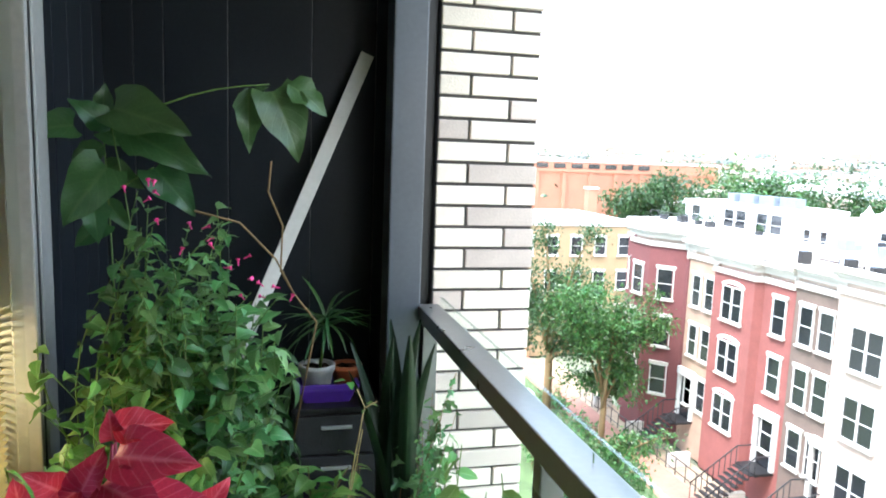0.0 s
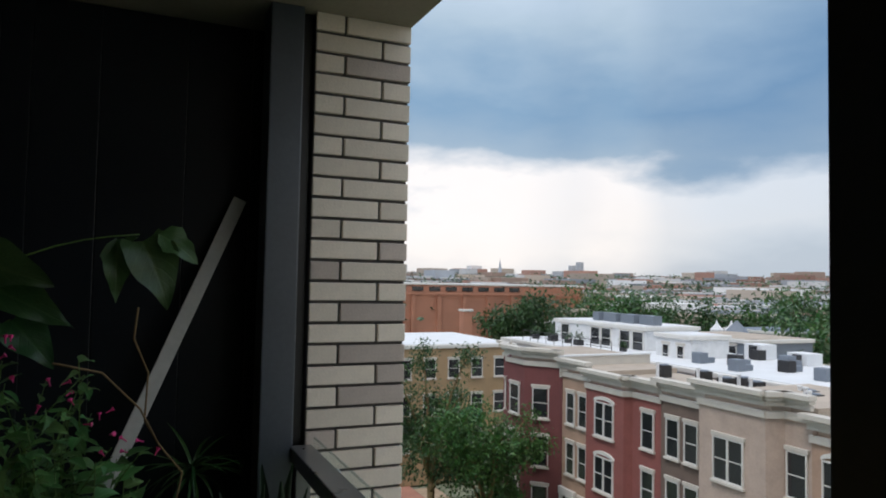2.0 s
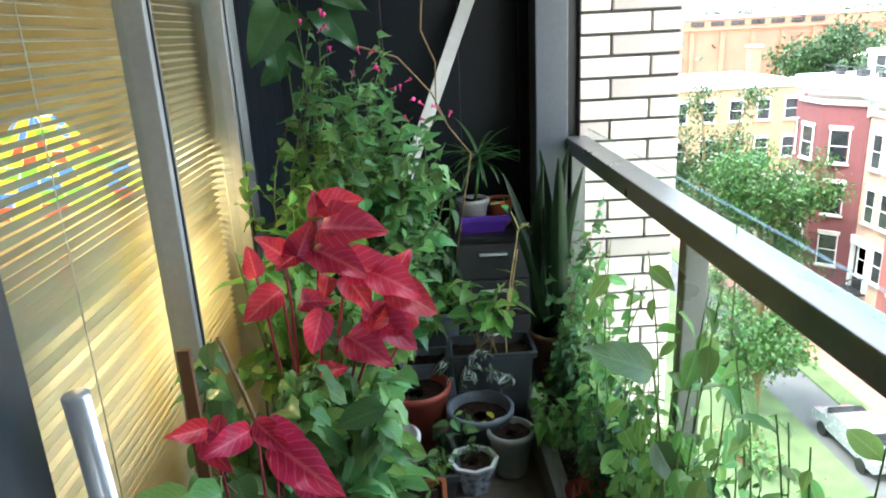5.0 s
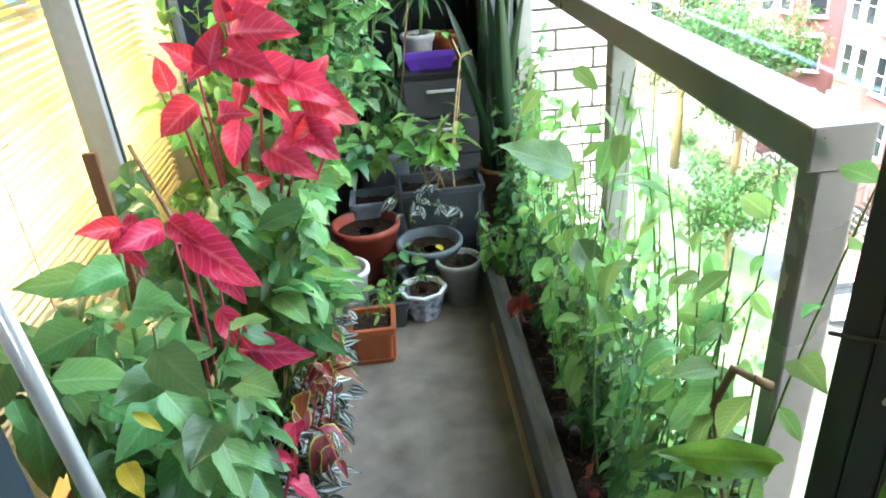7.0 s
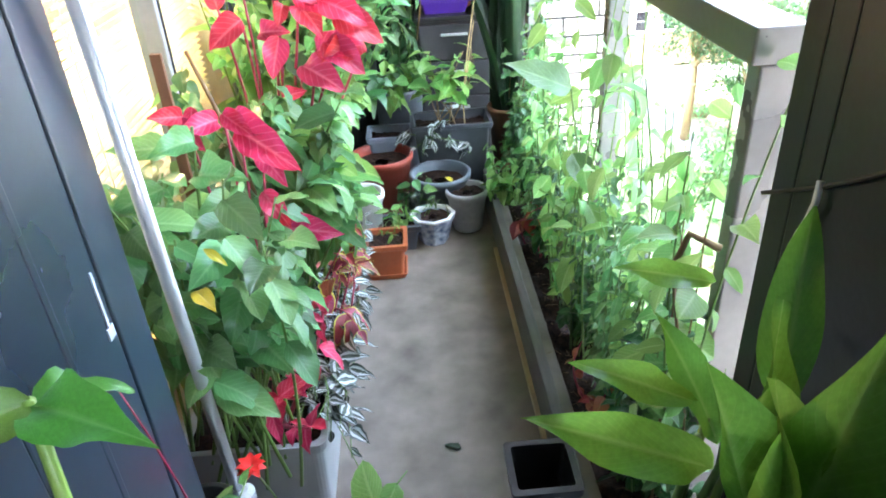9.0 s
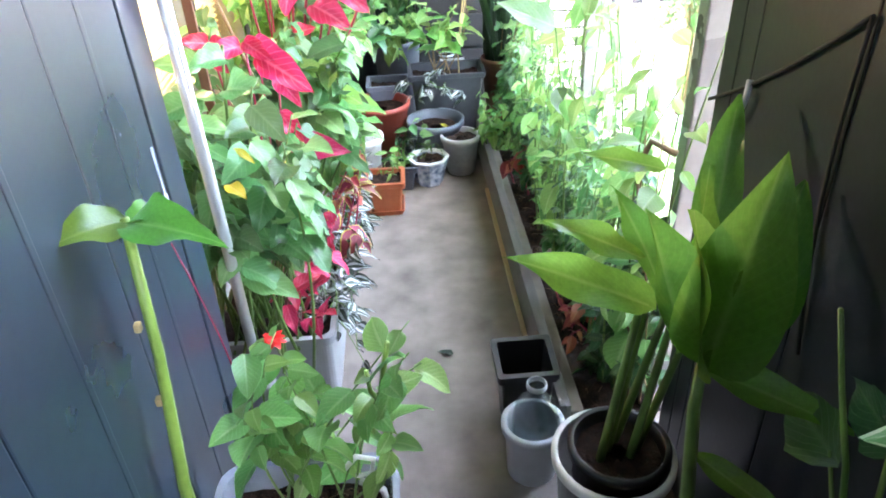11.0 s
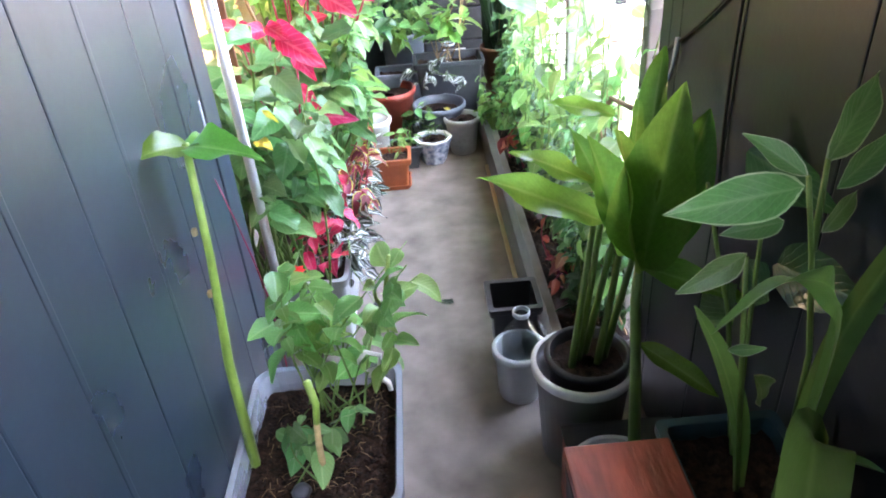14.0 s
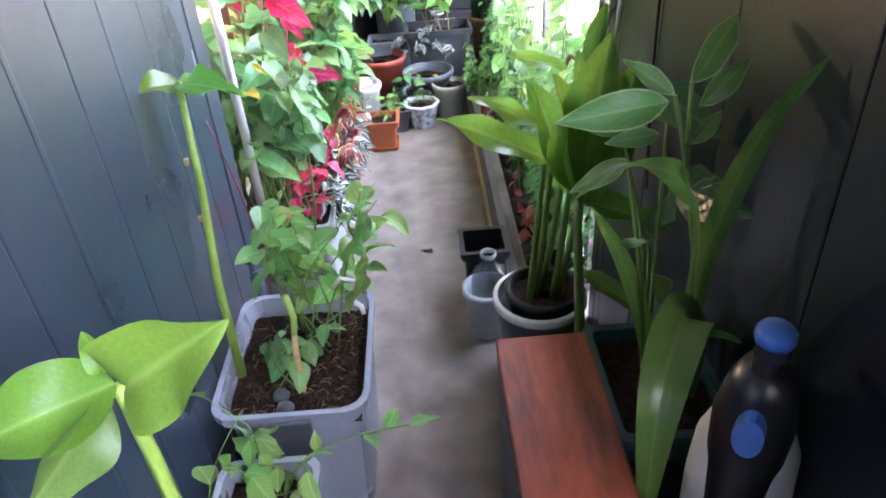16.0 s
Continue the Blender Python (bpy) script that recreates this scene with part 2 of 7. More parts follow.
M = dict(
    concrete=mat("balcony_concrete", (0.155, 0.131, 0.108), 0.75, var=0.2, scale=8, bump=0.02, bump_scale=9, col2=(0.225, 0.195, 0.165), spec=0.2),
    panel=mat("charcoal_metal_panel", (0.010, 0.0135, 0.0185), 0.36, var=0.25, scale=2.0, bump=0.05, bump_scale=90, spec=0.28),
    # charcoal panel copy for the left wall, with its daylight lifted into the tone
    cladding=mat("brightened_charcoal_cladding", (0.016, 0.030, 0.045), 0.30, var=0.3, scale=3.0, bump=0.04, bump_scale=40, spec=1.0),
    steel=mat("grey_painted_steel", (0.066, 0.078, 0.096), 0.36, var=0.15, scale=4, bump=0.05, spec=0.6),
    rail=mat("bronze_grey_rail", (0.20, 0.197, 0.19), 0.3, 0.4, var=0.12, scale=6, bump=0.05, spec=0.6),
    alu=mat("brushed_aluminium", (0.72, 0.73, 0.74), 0.3, 0.55, var=0.12, scale=5, bump=0.06, stretch=(1, 1, 0.1)),
    frame=mat("window_frame_metal", (0.40, 0.40, 0.39), 0.4, 0.3, var=0.15, scale=4, bump=0.06),
    brick=mat("pale_grey_brick", (0.80, 0.70, 0.60), 0.75, var=0.10, scale=9, bump=0.35, bump_scale=120, rand=0.09),
    brick_dark=mat("mauve_grey_brick", (0.57, 0.48, 0.43), 0.75, var=0.12, scale=9, bump=0.35, bump_scale=120, rand=0.1),
    mortar=mat("dark_mortar", (0.085, 0.078, 0.075), 0.9, var=0.2, scale=20, bump=0.4),
    soffit=mat("soffit_panel", (0.33, 0.29, 0.24), 0.7, var=0.15, scale=3, bump=0.1),
    soil=mat("potting_soil", (0.009, 0.005, 0.0035), 0.95, var=0.6, scale=60, bump=1.0, bump_scale=160, col2=(0.028, 0.016, 0.011), spec=0.15),
    crumb=mat("soil_crumb", (0.024, 0.013, 0.008), 0.9, var=0.4, scale=80, bump=0.3, rand=0.85, spec=0.2),
    terracotta=mat("terracotta_plastic", (0.36, 0.095, 0.035), 0.5, var=0.15, scale=12, bump=0.1),
    red_pot=mat("brick_red_plastic", (0.27, 0.050, 0.032), 0.45, var=0.15, scale=10, bump=0.1),
    grey_pot=mat("weathered_grey_plastic", (0.34, 0.34, 0.335), 0.55, var=0.2, scale=14, bump=0.15),
    dark_tub=mat("dark_grey_tub_plastic", (0.055, 0.062, 0.072), 0.42, var=0.2, scale=8, bump=0.1),
    bucket=mat("blue_grey_bucket_plastic", (0.14, 0.165, 0.20), 0.4, var=0.15, scale=8, bump=0.08),
    white_pot=mat("white_plastic", (0.62, 0.62, 0.60), 0.4, var=0.1, scale=10, bump=0.08),
    black=mat("black_plastic", (0.012, 0.012, 0.013), 0.38, var=0.2, scale=10, bump=0.06),
    rubber=mat("matt_black_plastic", (0.02, 0.02, 0.021), 0.6, var=0.2, scale=10, bump=0.1),
    blue_glaze=mat("blue_white_glaze", (0.05, 0.12, 0.30), 0.15, var=0.3, scale=45, bump=0.02, col2=(0.55, 0.60, 0.68)),
    white_glaze=mat("white_glaze", (0.70, 0.72, 0.72), 0.15, var=0.06, scale=20, bump=0.02),
    purple=mat("purple_plastic", (0.085, 0.028, 0.30), 0.4, var=0.12, scale=10, bump=0.05),
    drawer=mat("charcoal_woven_plastic", (0.028, 0.028, 0.032), 0.5, var=0.2, scale=30, bump=0.5, bump_scale=220),
    board=mat("red_brown_board", (0.12, 0.020, 0.010), 0.5, var=0.4, scale=16, bump=0.5, bump_scale=70, col2=(0.26, 0.055, 0.026), stretch=(1, 0.25, 1)),
    kerb=mat("weathered_wood_edging", (0.125, 0.115, 0.105), 0.75, var=0.35, scale=6, bump=0.35, bump_scale=70, stretch=(1, 0.15, 1)),
    pale_wood=mat("bare_pale_wood", (0.42, 0.31, 0.19), 0.7, var=0.2, scale=8, bump=0.2, stretch=(1, 0.1, 1)),
    stake=mat("brown_stake_wood", (0.17, 0.075, 0.035), 0.6, var=0.3, scale=14, bump=0.2, stretch=(1, 1, 0.1)),
    white_wood=mat("white_painted_plank", (0.62, 0.61, 0.58), 0.55, var=0.1, scale=8, bump=0.15),
    blue_cap=mat("blue_plastic", (0.04, 0.14, 0.42), 0.35, var=0.1, scale=10, bump=0.03),
    teal=mat("dark_teal_tray", (0.016, 0.05, 0.062), 0.4, var=0.2, scale=10, bump=0.05),
    cord=mat("black_cord", (0.012, 0.012, 0.012), 0.7, var=0.2, scale=50, bump=0.3),
    tape=mat("white_tape", (0.46, 0.50, 0.54), 0.5, var=0.1, scale=30, bump=0.1),
    slat=mat("honey_wood_slat", (0.56, 0.50, 0.34), 0.45, var=0.15, scale=4, bump=0.06, stretch=(1, 0.1, 1), rand=0.08),
    cream=mat("cream_room_wall", (0.66, 0.55, 0.36), 0.8, var=0.06, scale=2, bump=0.05),
    stem=mat("green_stem", (0.10, 0.19, 0.035), 0.5, var=0.25, scale=20, bump=0.1),
    stalk=mat("bright_green_stalk", (0.22, 0.36, 0.06), 0.4, var=0.2, scale=20, bump=0.1),
    red_stem=mat("crimson_stem", (0.32, 0.025, 0.06), 0.45, var=0.2, scale=20, bump=0.1),
    twig=mat("dry_twig", (0.20, 0.13, 0.06), 0.8, var=0.3, scale=40, bump=0.3),
    straw=mat("dry_straw", (0.45, 0.33, 0.15), 0.8, var=0.3, scale=30, bump=0.2),
    pink=mat("magenta_petals", (0.70, 0.03, 0.22), 0.5, var=0.15, scale=30, bump=0.05, rand=0.2),
    red=mat("scarlet_petals", (0.75, 0.02, 0.015), 0.5, var=0.15, scale=30, bump=0.05),
    yellow=mat("yellow_leaf", (0.62, 0.50, 0.03), 0.5, var=0.15, scale=30, bump=0.05),
    clear=glass("clear_glass"), jar=glass("clear_plastic", (0.86, 0.90, 0.90), 0.08, 0.1),
    milky=plastic("milky_bin_plastic", (0.32, 0.36, 0.41), 0.25, 0.45), murky_shaded=plastic("shade_toned_murky_plastic", (0.20, 0.205, 0.195), 0.3, 0.4), milk_white=plastic("milky_white_plastic", (0.46, 0.48, 0.485), 0.35, 0.15),
)
L = dict(
    green=leaf_mat("leaf_green", (0.115, 0.28, 0.088), (0.22, 0.40, 0.17), light=0.42, rand=0.6, rough=0.28),
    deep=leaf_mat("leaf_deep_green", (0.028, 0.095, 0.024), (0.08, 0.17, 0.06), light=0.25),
    bean=leaf_mat("leaf_bean", (0.045, 0.125, 0.038), (0.075, 0.165, 0.055), light=0.3, veins=0.35, freq=6),
    bright=leaf_mat("leaf_bright", (0.15, 0.33, 0.075), (0.30, 0.48, 0.16), light=0.5),
    canna=leaf_mat("leaf_canna", (0.105, 0.27, 0.030), (0.19, 0.37, 0.07), light=0.58, veins=0.25, freq=16, rough=0.27, rand=0.2),
    strap=leaf_mat("leaf_strap", (0.07, 0.17, 0.035), (0.12, 0.24, 0.06), light=0.3, veins=0.1, freq=18, rough=0.3, rand=0.25),
    cane=leaf_mat("leaf_cane", (0.105, 0.27, 0.03), (0.20, 0.38, 0.08), light=0.3, veins=0.08, freq=14, rough=0.3),
    pale=leaf_mat("leaf_pale_rim", (0.065, 0.16, 0.04), (0.13, 0.23, 0.085), edge=(0.24, 0.32, 0.17), edge_w=0.04, light=0.25),
    crimson=leaf_mat("leaf_crimson", (0.54, 0.026, 0.065), (0.78, 0.16, 0.24), light=0.45, veins=0.5, rand=0.4, hue=0.008, freq=7),
    magenta=leaf_mat("leaf_magenta", (0.50, 0.016, 0.058), (0.74, 0.14, 0.22), light=0.4, veins=0.6, hue=0.008, rand=0.25, freq=7),
    coleus=leaf_mat("leaf_coleus", (0.20, 0.022, 0.028), (0.34, 0.05, 0.05), edge=(0.46, 0.42, 0.06), edge_w=0.08, light=0.3),
    zebra=leaf_mat("leaf_silver_striped", (0.045, 0.06, 0.045), (0.05, 0.09, 0.05), stripe=(0.42, 0.46, 0.45), light=0.15, veins=0.0, rough=0.3),
    blade=leaf_mat("leaf_blade", (0.016, 0.042, 0.020), (0.03, 0.065, 0.032), veins=0.15, freq=20, light=0.08),
    croton=leaf_mat("leaf_rust", (0.36, 0.10, 0.045), (0.46, 0.22, 0.10), light=0.35, rand=0.35),
    yellowing=leaf_mat("leaf_yellow", (0.60, 0.50, 0.03), (0.7, 0.6, 0.15), light=0.35),
    street=leaf_mat("street_tree_leaf", (0.042, 0.115, 0.024), (0.07, 0.16, 0.04), light=0.25, rand=0.4, veins=0.1),
    tree=leaf_mat("tree_leaf", (0.032, 0.08, 0.022), (0.06, 0.13, 0.04), light=0.2, rand=0.4, veins=0.1),
)


# ---- building helpers ----
def mesh_of(name, verts, faces, material, smooth=False, uvs=None):
    me = bpy.data.meshes.new(name)
    me.from_pydata(verts, [], faces)
    if uvs is not None:
        lay = me.uv_layers.new(name="UVMap")
        idx = np.empty(len(me.loops), dtype=np.int64)
        me.loops.foreach_get("vertex_index", idx)
        lay.data.foreach_set("uv", np.asarray(uvs, dtype=np.float32)[idx].ravel())
    if material:
        me.materials.append(material)
    if smooth:
        me.polygons.foreach_set("use_smooth", [True] * len(me.polygons))
    me.update()
    return me


def part(name, bm, material, parent=None, label="", smooth=False):
    me = bpy.data.meshes.new(name)
    bm.to_mesh(me)
    bm.free()
    me.materials.append(material)
    if smooth:
        me.polygons.foreach_set("use_smooth", [True] * len(me.polygons))
    ob = new(name, me)
    if parent is not None:
        ob.parent = parent
    if label:
        ob["label"] = label
    return ob


def thing(name, label, category, loc=(0, 0, 0), rz=0.0, group="", kind=""):
    ob = new(name)
    ob.empty_display_size = 0.05
    ob.matrix_basis = pose(*loc, 0, 0, rz)
    return tagged(ob, label, category, group, kind)


def box(x0, x1, y0, y1, z0, z1, bevel=0.0, bm=None):
    """A box between those planes, with softened edges."""
    own = bmesh.new()
    bmesh.ops.create_cube(own, size=1)
    for v in own.verts:
        v.co = Vector(((x0 + x1) / 2 + v.co.x * (x1 - x0), (y0 + y1) / 2 + v.co.y * (y1 - y0), (z0 + z1) / 2 + v.co.z * (z1 - z0)))
    if bevel:
        bmesh.ops.bevel(own, geom=own.edges[:], offset=bevel, segments=2, affect="EDGES", profile=0.6)
    if bm is None:
        return own
    me = bpy.data.meshes.new("tmp")
    own.to_mesh(me)
    own.free()
    bm.from_mesh(me)
    bpy.data.meshes.remove(me)
    return bm


def loft(rings, closed_bottom=True, closed_top=True):
    """A skin through rings of points of equal count."""
    bm = bmesh.new()
    rows = [[bm.verts.new(p) for p in ring] for ring in rings]
    k = len(rows[0])
    for a, b in zip(rows, rows[1:]):
        for i in range(k):
            bm.faces.new((a[i], a[(i + 1) % k], b[(i + 1) % k], b[i]))
    if closed_bottom:
        bm.faces.new(rows[0][::-1])
    if closed_top:
        bm.faces.new(rows[-1])
    bmesh.ops.recalc_face_normals(bm, faces=bm.faces[:])
    return bm


def circle(r, z, n=28, cx=0.0, cy=0.0, turn=0.0):
    return [(cx + r * math.cos(turn + 2 * math.pi * i / n), cy + r * math.sin(turn + 2 * math.pi * i / n), z) for i in range(n)]


def rrect(hx, hy, z, r=0.02, n=4):
    """A rounded rectangle of half sizes hx and hy."""
    pts = []
    for sx, sy, a0 in ((1, 1, 0), (-1, 1, 90), (-1, -1, 180), (1, -1, 270)):
        for k in range(n + 1):
            a = radians(a0 + 90 * k / n)
            pts.append((sx * (hx - r) + r * math.cos(a), sy * (hy - r) + r * math.sin(a), z))
    return pts


def lathe(profile, n=28):
    return loft([circle(max(r, 0.0005), z, n) for r, z in profile])


def tube_data(points, r0, r1, n=5):
    """Verts and faces of a tapering tube along points."""
    verts, faces = [], []
    pts = [Vector(p) for p in points]
    for i, p in enumerate(pts):
        d = (pts[min(i + 1, len(pts) - 1)] - pts[max(i - 1, 0)]).normalized()
        side = d.cross(Vector((0.31, 0.77, 0.55))).normalized()
        up = d.cross(side)
        r = r0 + (r1 - r0) * i / max(1, len(pts) - 1)
        for k in range(n):
            a = 2 * math.pi * k / n
            verts.append(tuple(p + side * (r * math.cos(a)) + up * (r * math.sin(a))))
    for i in range(len(pts) - 1):
        for k in range(n):
            a, b = i * n + k, i * n + (k + 1) % n
            faces.append((a, b, b + n, a + n))
    faces.append(tuple(range(n))[::-1])
    faces.append(tuple(range(len(verts) - n, len(verts))))
    return verts, faces


def tubes(name, runs, material, parent=None, label="", n=6):
    """One mesh of tapering tubes; runs: (points, first radius, last radius)."""
    verts, faces = [], []
    for pts, r0, r1 in runs:
        v, f = tube_data(pts, r0, r1, n)
        faces += [tuple(i + len(verts) for i in q) for q in f]
        verts += v
    ob = new(name, mesh_of(name, verts, faces, material, True))
    if parent is not None:
        ob.parent = parent
    if label:
        ob["label"] = label
    return ob


def bend(a, b, sag=0.0, side=(0, 0, 0), n=6):
    """Points on a bowed line from a to b."""
    a, b, s = Vector(a), Vector(b), Vector(side)
    return [a.lerp(b, i / n) + (Vector((0, 0, -sag)) + s) * math.sin(math.pi * i / n) for i in range(n + 1)]


# ---- leaves ----
WIDTH = dict(
    ovate=lambda t: 0.62 * math.sin(math.pi * t ** 0.72) ** 0.85,
    broad=lambda t: 0.78 * math.sin(math.pi * t ** 0.62) ** 0.8 * (1 - 0.3 * t) * (0.90 + 0.10 * math.cos(t * 19.0)),
    pointed=lambda t: 0.52 * math.sin(math.pi * t ** 0.66) ** 0.9 * (1 - 0.45 * t * t) * (0.93 + 0.07 * math.cos(t * 22.0)),
    heart=lambda t: 0.74 * (math.sin(math.pi * min(1, t * 0.93 + 0.07) ** 0.6)) ** 0.8 * (1 - 0.25 * t),
    lance=lambda t: 0.34 * math.sin(math.pi * t ** 0.8) ** 0.9,
    strap=lambda t: 0.066 * (1 - t ** 3) ** 0.6 * (0.8 + 0.4 * math.sin(math.pi * t)),
    blade=lambda t: 0.085 * (1 - t ** 4) ** 0.8,
    round=lambda t: 0.80 * math.sin(math.pi * t) ** 0.6,
    egg=lambda t: 0.66 * math.sin(math.pi * t ** 0.74) ** 0.72 * (1 - 0.12 * t),
    canna=lambda t: 0.41 * math.sin(math.pi * t ** 0.85) ** 0.75 * (1 - 0.15 * t),
    sword2=lambda t: 0.50 * math.sin(math.pi * t ** 0.72) ** 0.8,
    sword=lambda t: 0.26 * math.sin(math.pi * t ** 0.9) ** 0.85,
    lobed=lambda t: 0.80 * math.sin(math.pi * t ** 0.6) ** 0.7 * (0.66 + 0.34 * math.cos(t * 15.0)),
)


def leaf_data(shape, droop=0.25, fold=0.18, wave=0.03, segs=8, seed=0):
    """A leaf one unit long along +y, facing +z: verts, faces and its own coordinates."""
    rng = random.Random(seed)
    verts, uvs, faces = [], [], []
    wob = rng.uniform(0, 6)
    across = (-1.0, -0.55, 0.0, 0.55, 1.0) if segs > 2 else (-1.0, 0.0, 1.0)
    y = z = 0.0
    for i in range(segs + 1):
        t = i / segs
        ang = -droop * 2.2 * t
        if i:
            y += math.cos(ang) / segs
            z += math.sin(ang) / segs
        w = max(0.004, WIDTH[shape](min(max(t, 0.004), 0.996)) / 2)
        for s in across:
            verts.append((s * w, y - (0.10 * abs(s) ** 2 if shape == "heart" and i < 2 else 0), z + abs(s) * w * fold * 2 + wave * abs(s) * math.sin(t * 11 + wob + s)))
            uvs.append((0.5 + s / 2, t))
    k = len(across)
    for i in range(segs):
        for j in range(k - 1):
            a = i * k + j
            faces.append((a, a + 1, a + k + 1, a + k))
    return verts, faces, uvs


LEAF_CACHE = {}
MIXED = dict(ovate=("pointed", "ovate", "broad", "pointed"), heart=("heart", "broad", "heart", "pointed"))


def leaf_mesh(shape, material, droop, fold, wave, segs, seed):
    key = (shape, material.name, droop, fold, wave, segs, seed)
    if key not in LEAF_CACHE:
        v, f, u = leaf_data(shape, droop, fold, wave, segs, seed)
        LEAF_CACHE[key] = mesh_of("leaf", v, f, material, True, u)
    return LEAF_CACHE[key]


def leaf_pose(at, yaw, pitch, roll, size):
    """Base point, heading in degrees from +x, rise of the leaf above level, twist, length."""
    return Matrix.Translation(at) @ Euler((0, 0, radians(yaw - 90))).to_matrix().to_4x4() @ Euler((radians(pitch), 0, 0)).to_matrix().to_4x4() @ Euler((0, radians(roll), 0)).to_matrix().to_4x4() @ Matrix.Scale(size, 4)


def leaves(parent, poses, shape, material, droop=0.25, fold=0.18, wave=0.03, segs=8, single=True, name="leaf", label=""):
    """Hang leaves on a plant: each an object of its own, or all of them joined into one mesh."""
    if single:
        for i, m in enumerate(poses):
            ob = new(name, leaf_mesh(MIXED.get(shape, (shape,) * 4)[i % 4], material, droop * (0.5, 1.0, 1.5, 0.8)[(i // 4) % 4], fold, wave, segs, i % 4))
            ob.parent = parent
            ob.matrix_basis = m
            if label:
                ob["label"] = label
        return None
    verts, faces, uvs = [], [], []
    kinds = [leaf_data(MIXED.get(shape, (shape,) * 4)[s], droop * q, fold, wave, segs, s) for s, q in enumerate((0.6, 1.0, 1.7, 0.3))]
    arr = [np.array(v) for v, _, _ in kinds]
    base = 0
    for i, m in enumerate(poses):
        v, (_, f, u) = arr[i % 4], kinds[i % 4]
        mm = np.array(m)
        verts.append(v @ mm[:3, :3].T + mm[:3, 3])
        faces += [tuple(q + base for q in face) for face in f]
        uvs += u
        base += len(v)
    ob = new("foliage", mesh_of("foliage", np.concatenate(verts).tolist(), faces, material, True, uvs))
    ob.parent = parent
    tagged(ob, label, kind="stuff")
    return ob


def shoot(rng, base, tip, count, size, first=0.3, bow=0.05, pitch=(-45, 10), lean=None):
    """One stem and the leaves along it."""
    side = (rng.uniform(-bow, bow), rng.uniform(-bow, bow), rng.uniform(0, bow))
    pts = bend(base, tip, 0.0, side, 8)
    out, turn = [], rng.uniform(0, 360)
    for i in range(count):
        t = first + (1 - first) * (i + 0.5) / count
        q = t * 8
        p = Vector(pts[int(q)]).lerp(Vector(pts[min(8, int(q) + 1)]), q - int(q))
        yaw = turn + i * 137 + rng.uniform(-25, 25)
        if lean is not None and rng.random() < 0.6:
            yaw = lean + rng.uniform(-60, 60)
        out.append(leaf_pose(p, yaw, rng.uniform(*pitch), rng.uniform(-50, 50), size * rng.uniform(0.5, 1.3) * (1.1 - 0.35 * t)))
    return pts, out


def stalks(runs, material, parent, n=5):
    """Each stem a part of its own; the tangle of a thicket stays joined."""
    if len(runs) > 16:
        tagged(tubes("stem_tangle", runs, material, parent, n=n), kind="stuff")
    else:
        for run in runs:
            tubes("stem", [run], material, parent, n=n)


def bush(name, label, category, base, lo, hi, stems, per, size, shape, leaf, stem, seed, single=False, r=0.003, droop=0.25, fold=0.18, wave=0.03, segs=6, lean=None, first=0.3, pitch=(-62, 22), bow=0.05, spread=0.06):
    """A leafy plant whose shoots end anywhere within the box lo to hi."""
    rng = random.Random(seed)
    top = thing(name, label, category, base)
    runs, poses = [], []
    for _ in range(stems):
        tip = [rng.uniform(a, b) - c for a, b, c in zip(lo, hi, base)]
        foot = (rng.uniform(-spread, spread), rng.uniform(-spread, spread), 0.0)
        pts, some = shoot(rng, foot, tip, per, size, first, bow, pitch, lean)
        runs.append((pts, r, r * 0.45))
        poses += some
    stalks(runs, stem, top)
    leaves(top, poses, shape, leaf, droop, fold, wave, segs, single)
    return top


# ---- balcony shell ----
def slab(name, kind_label, category, dims, material, bevel=0.0):
    return tagged(part(name, box(*dims, bevel), material), kind_label, category, kind="structure")


CEIL = 2.62
floor = slab("floor", "grey stained concrete balcony floor", "floor", (-0.62, 0.56, -2.7, 2.75, -0.22, 0.0), M["concrete"])
ceiling = slab("ceiling", "beige soffit over the balcony", "ceiling", (-0.62, 0.93, -2.7, 2.8, CEIL, CEIL + 0.25), M["soffit"])


def panelled(name, label, dims, axis, cuts, face, out, paint=M["panel"]):
    """A wall core with upright metal panels on one face; axis runs along the wall, out is the way the panels stand proud."""
    x0, x1, y0, y1, z0, z1 = dims
    core = tagged(part(name, box(*dims), paint), label, "wall", kind="structure")
    for a, b in zip(cuts, cuts[1:]):
        g = 0.0006
        lo, hi = sorted((face, face + out))
        d = (lo, hi, a + g, b - g, z0 + 0.012, z1 - 0.004) if axis == "y" else (a + g, b - g, lo, hi, z0 + 0.012, z1 - 0.004)
        part("panel", box(*d, 0.003), paint, core)
        mid = (a + b) / 2
        rib = (lo, hi + (0.0012 if out > 0 else 0), mid - 0.006, mid + 0.006, z0 + 0.012, z1 - 0.006) if axis == "y" else None
        if rib and out > 0:
            part("rib", box(*rib, 0.002), paint, core)
    return core


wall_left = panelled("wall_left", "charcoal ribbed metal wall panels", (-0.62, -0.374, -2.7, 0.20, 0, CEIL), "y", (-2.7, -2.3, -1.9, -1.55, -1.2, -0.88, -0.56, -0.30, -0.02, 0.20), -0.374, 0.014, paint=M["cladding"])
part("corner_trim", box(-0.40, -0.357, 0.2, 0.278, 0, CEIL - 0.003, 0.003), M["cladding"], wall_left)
wall_right = panelled("wall_right", "dark charcoal metal wall panels", (0.514, 0.62, -0.95, 0.27, 0, CEIL), "y", (-0.95, -0.60, -0.31, -0.02, 0.22, 0.27), 0.514, -0.014)
part("jamb_plate", box(0.500, 0.512, 0.2705, 0.322, 0.0, 1.15, 0.003), M["panel"], wall_right)
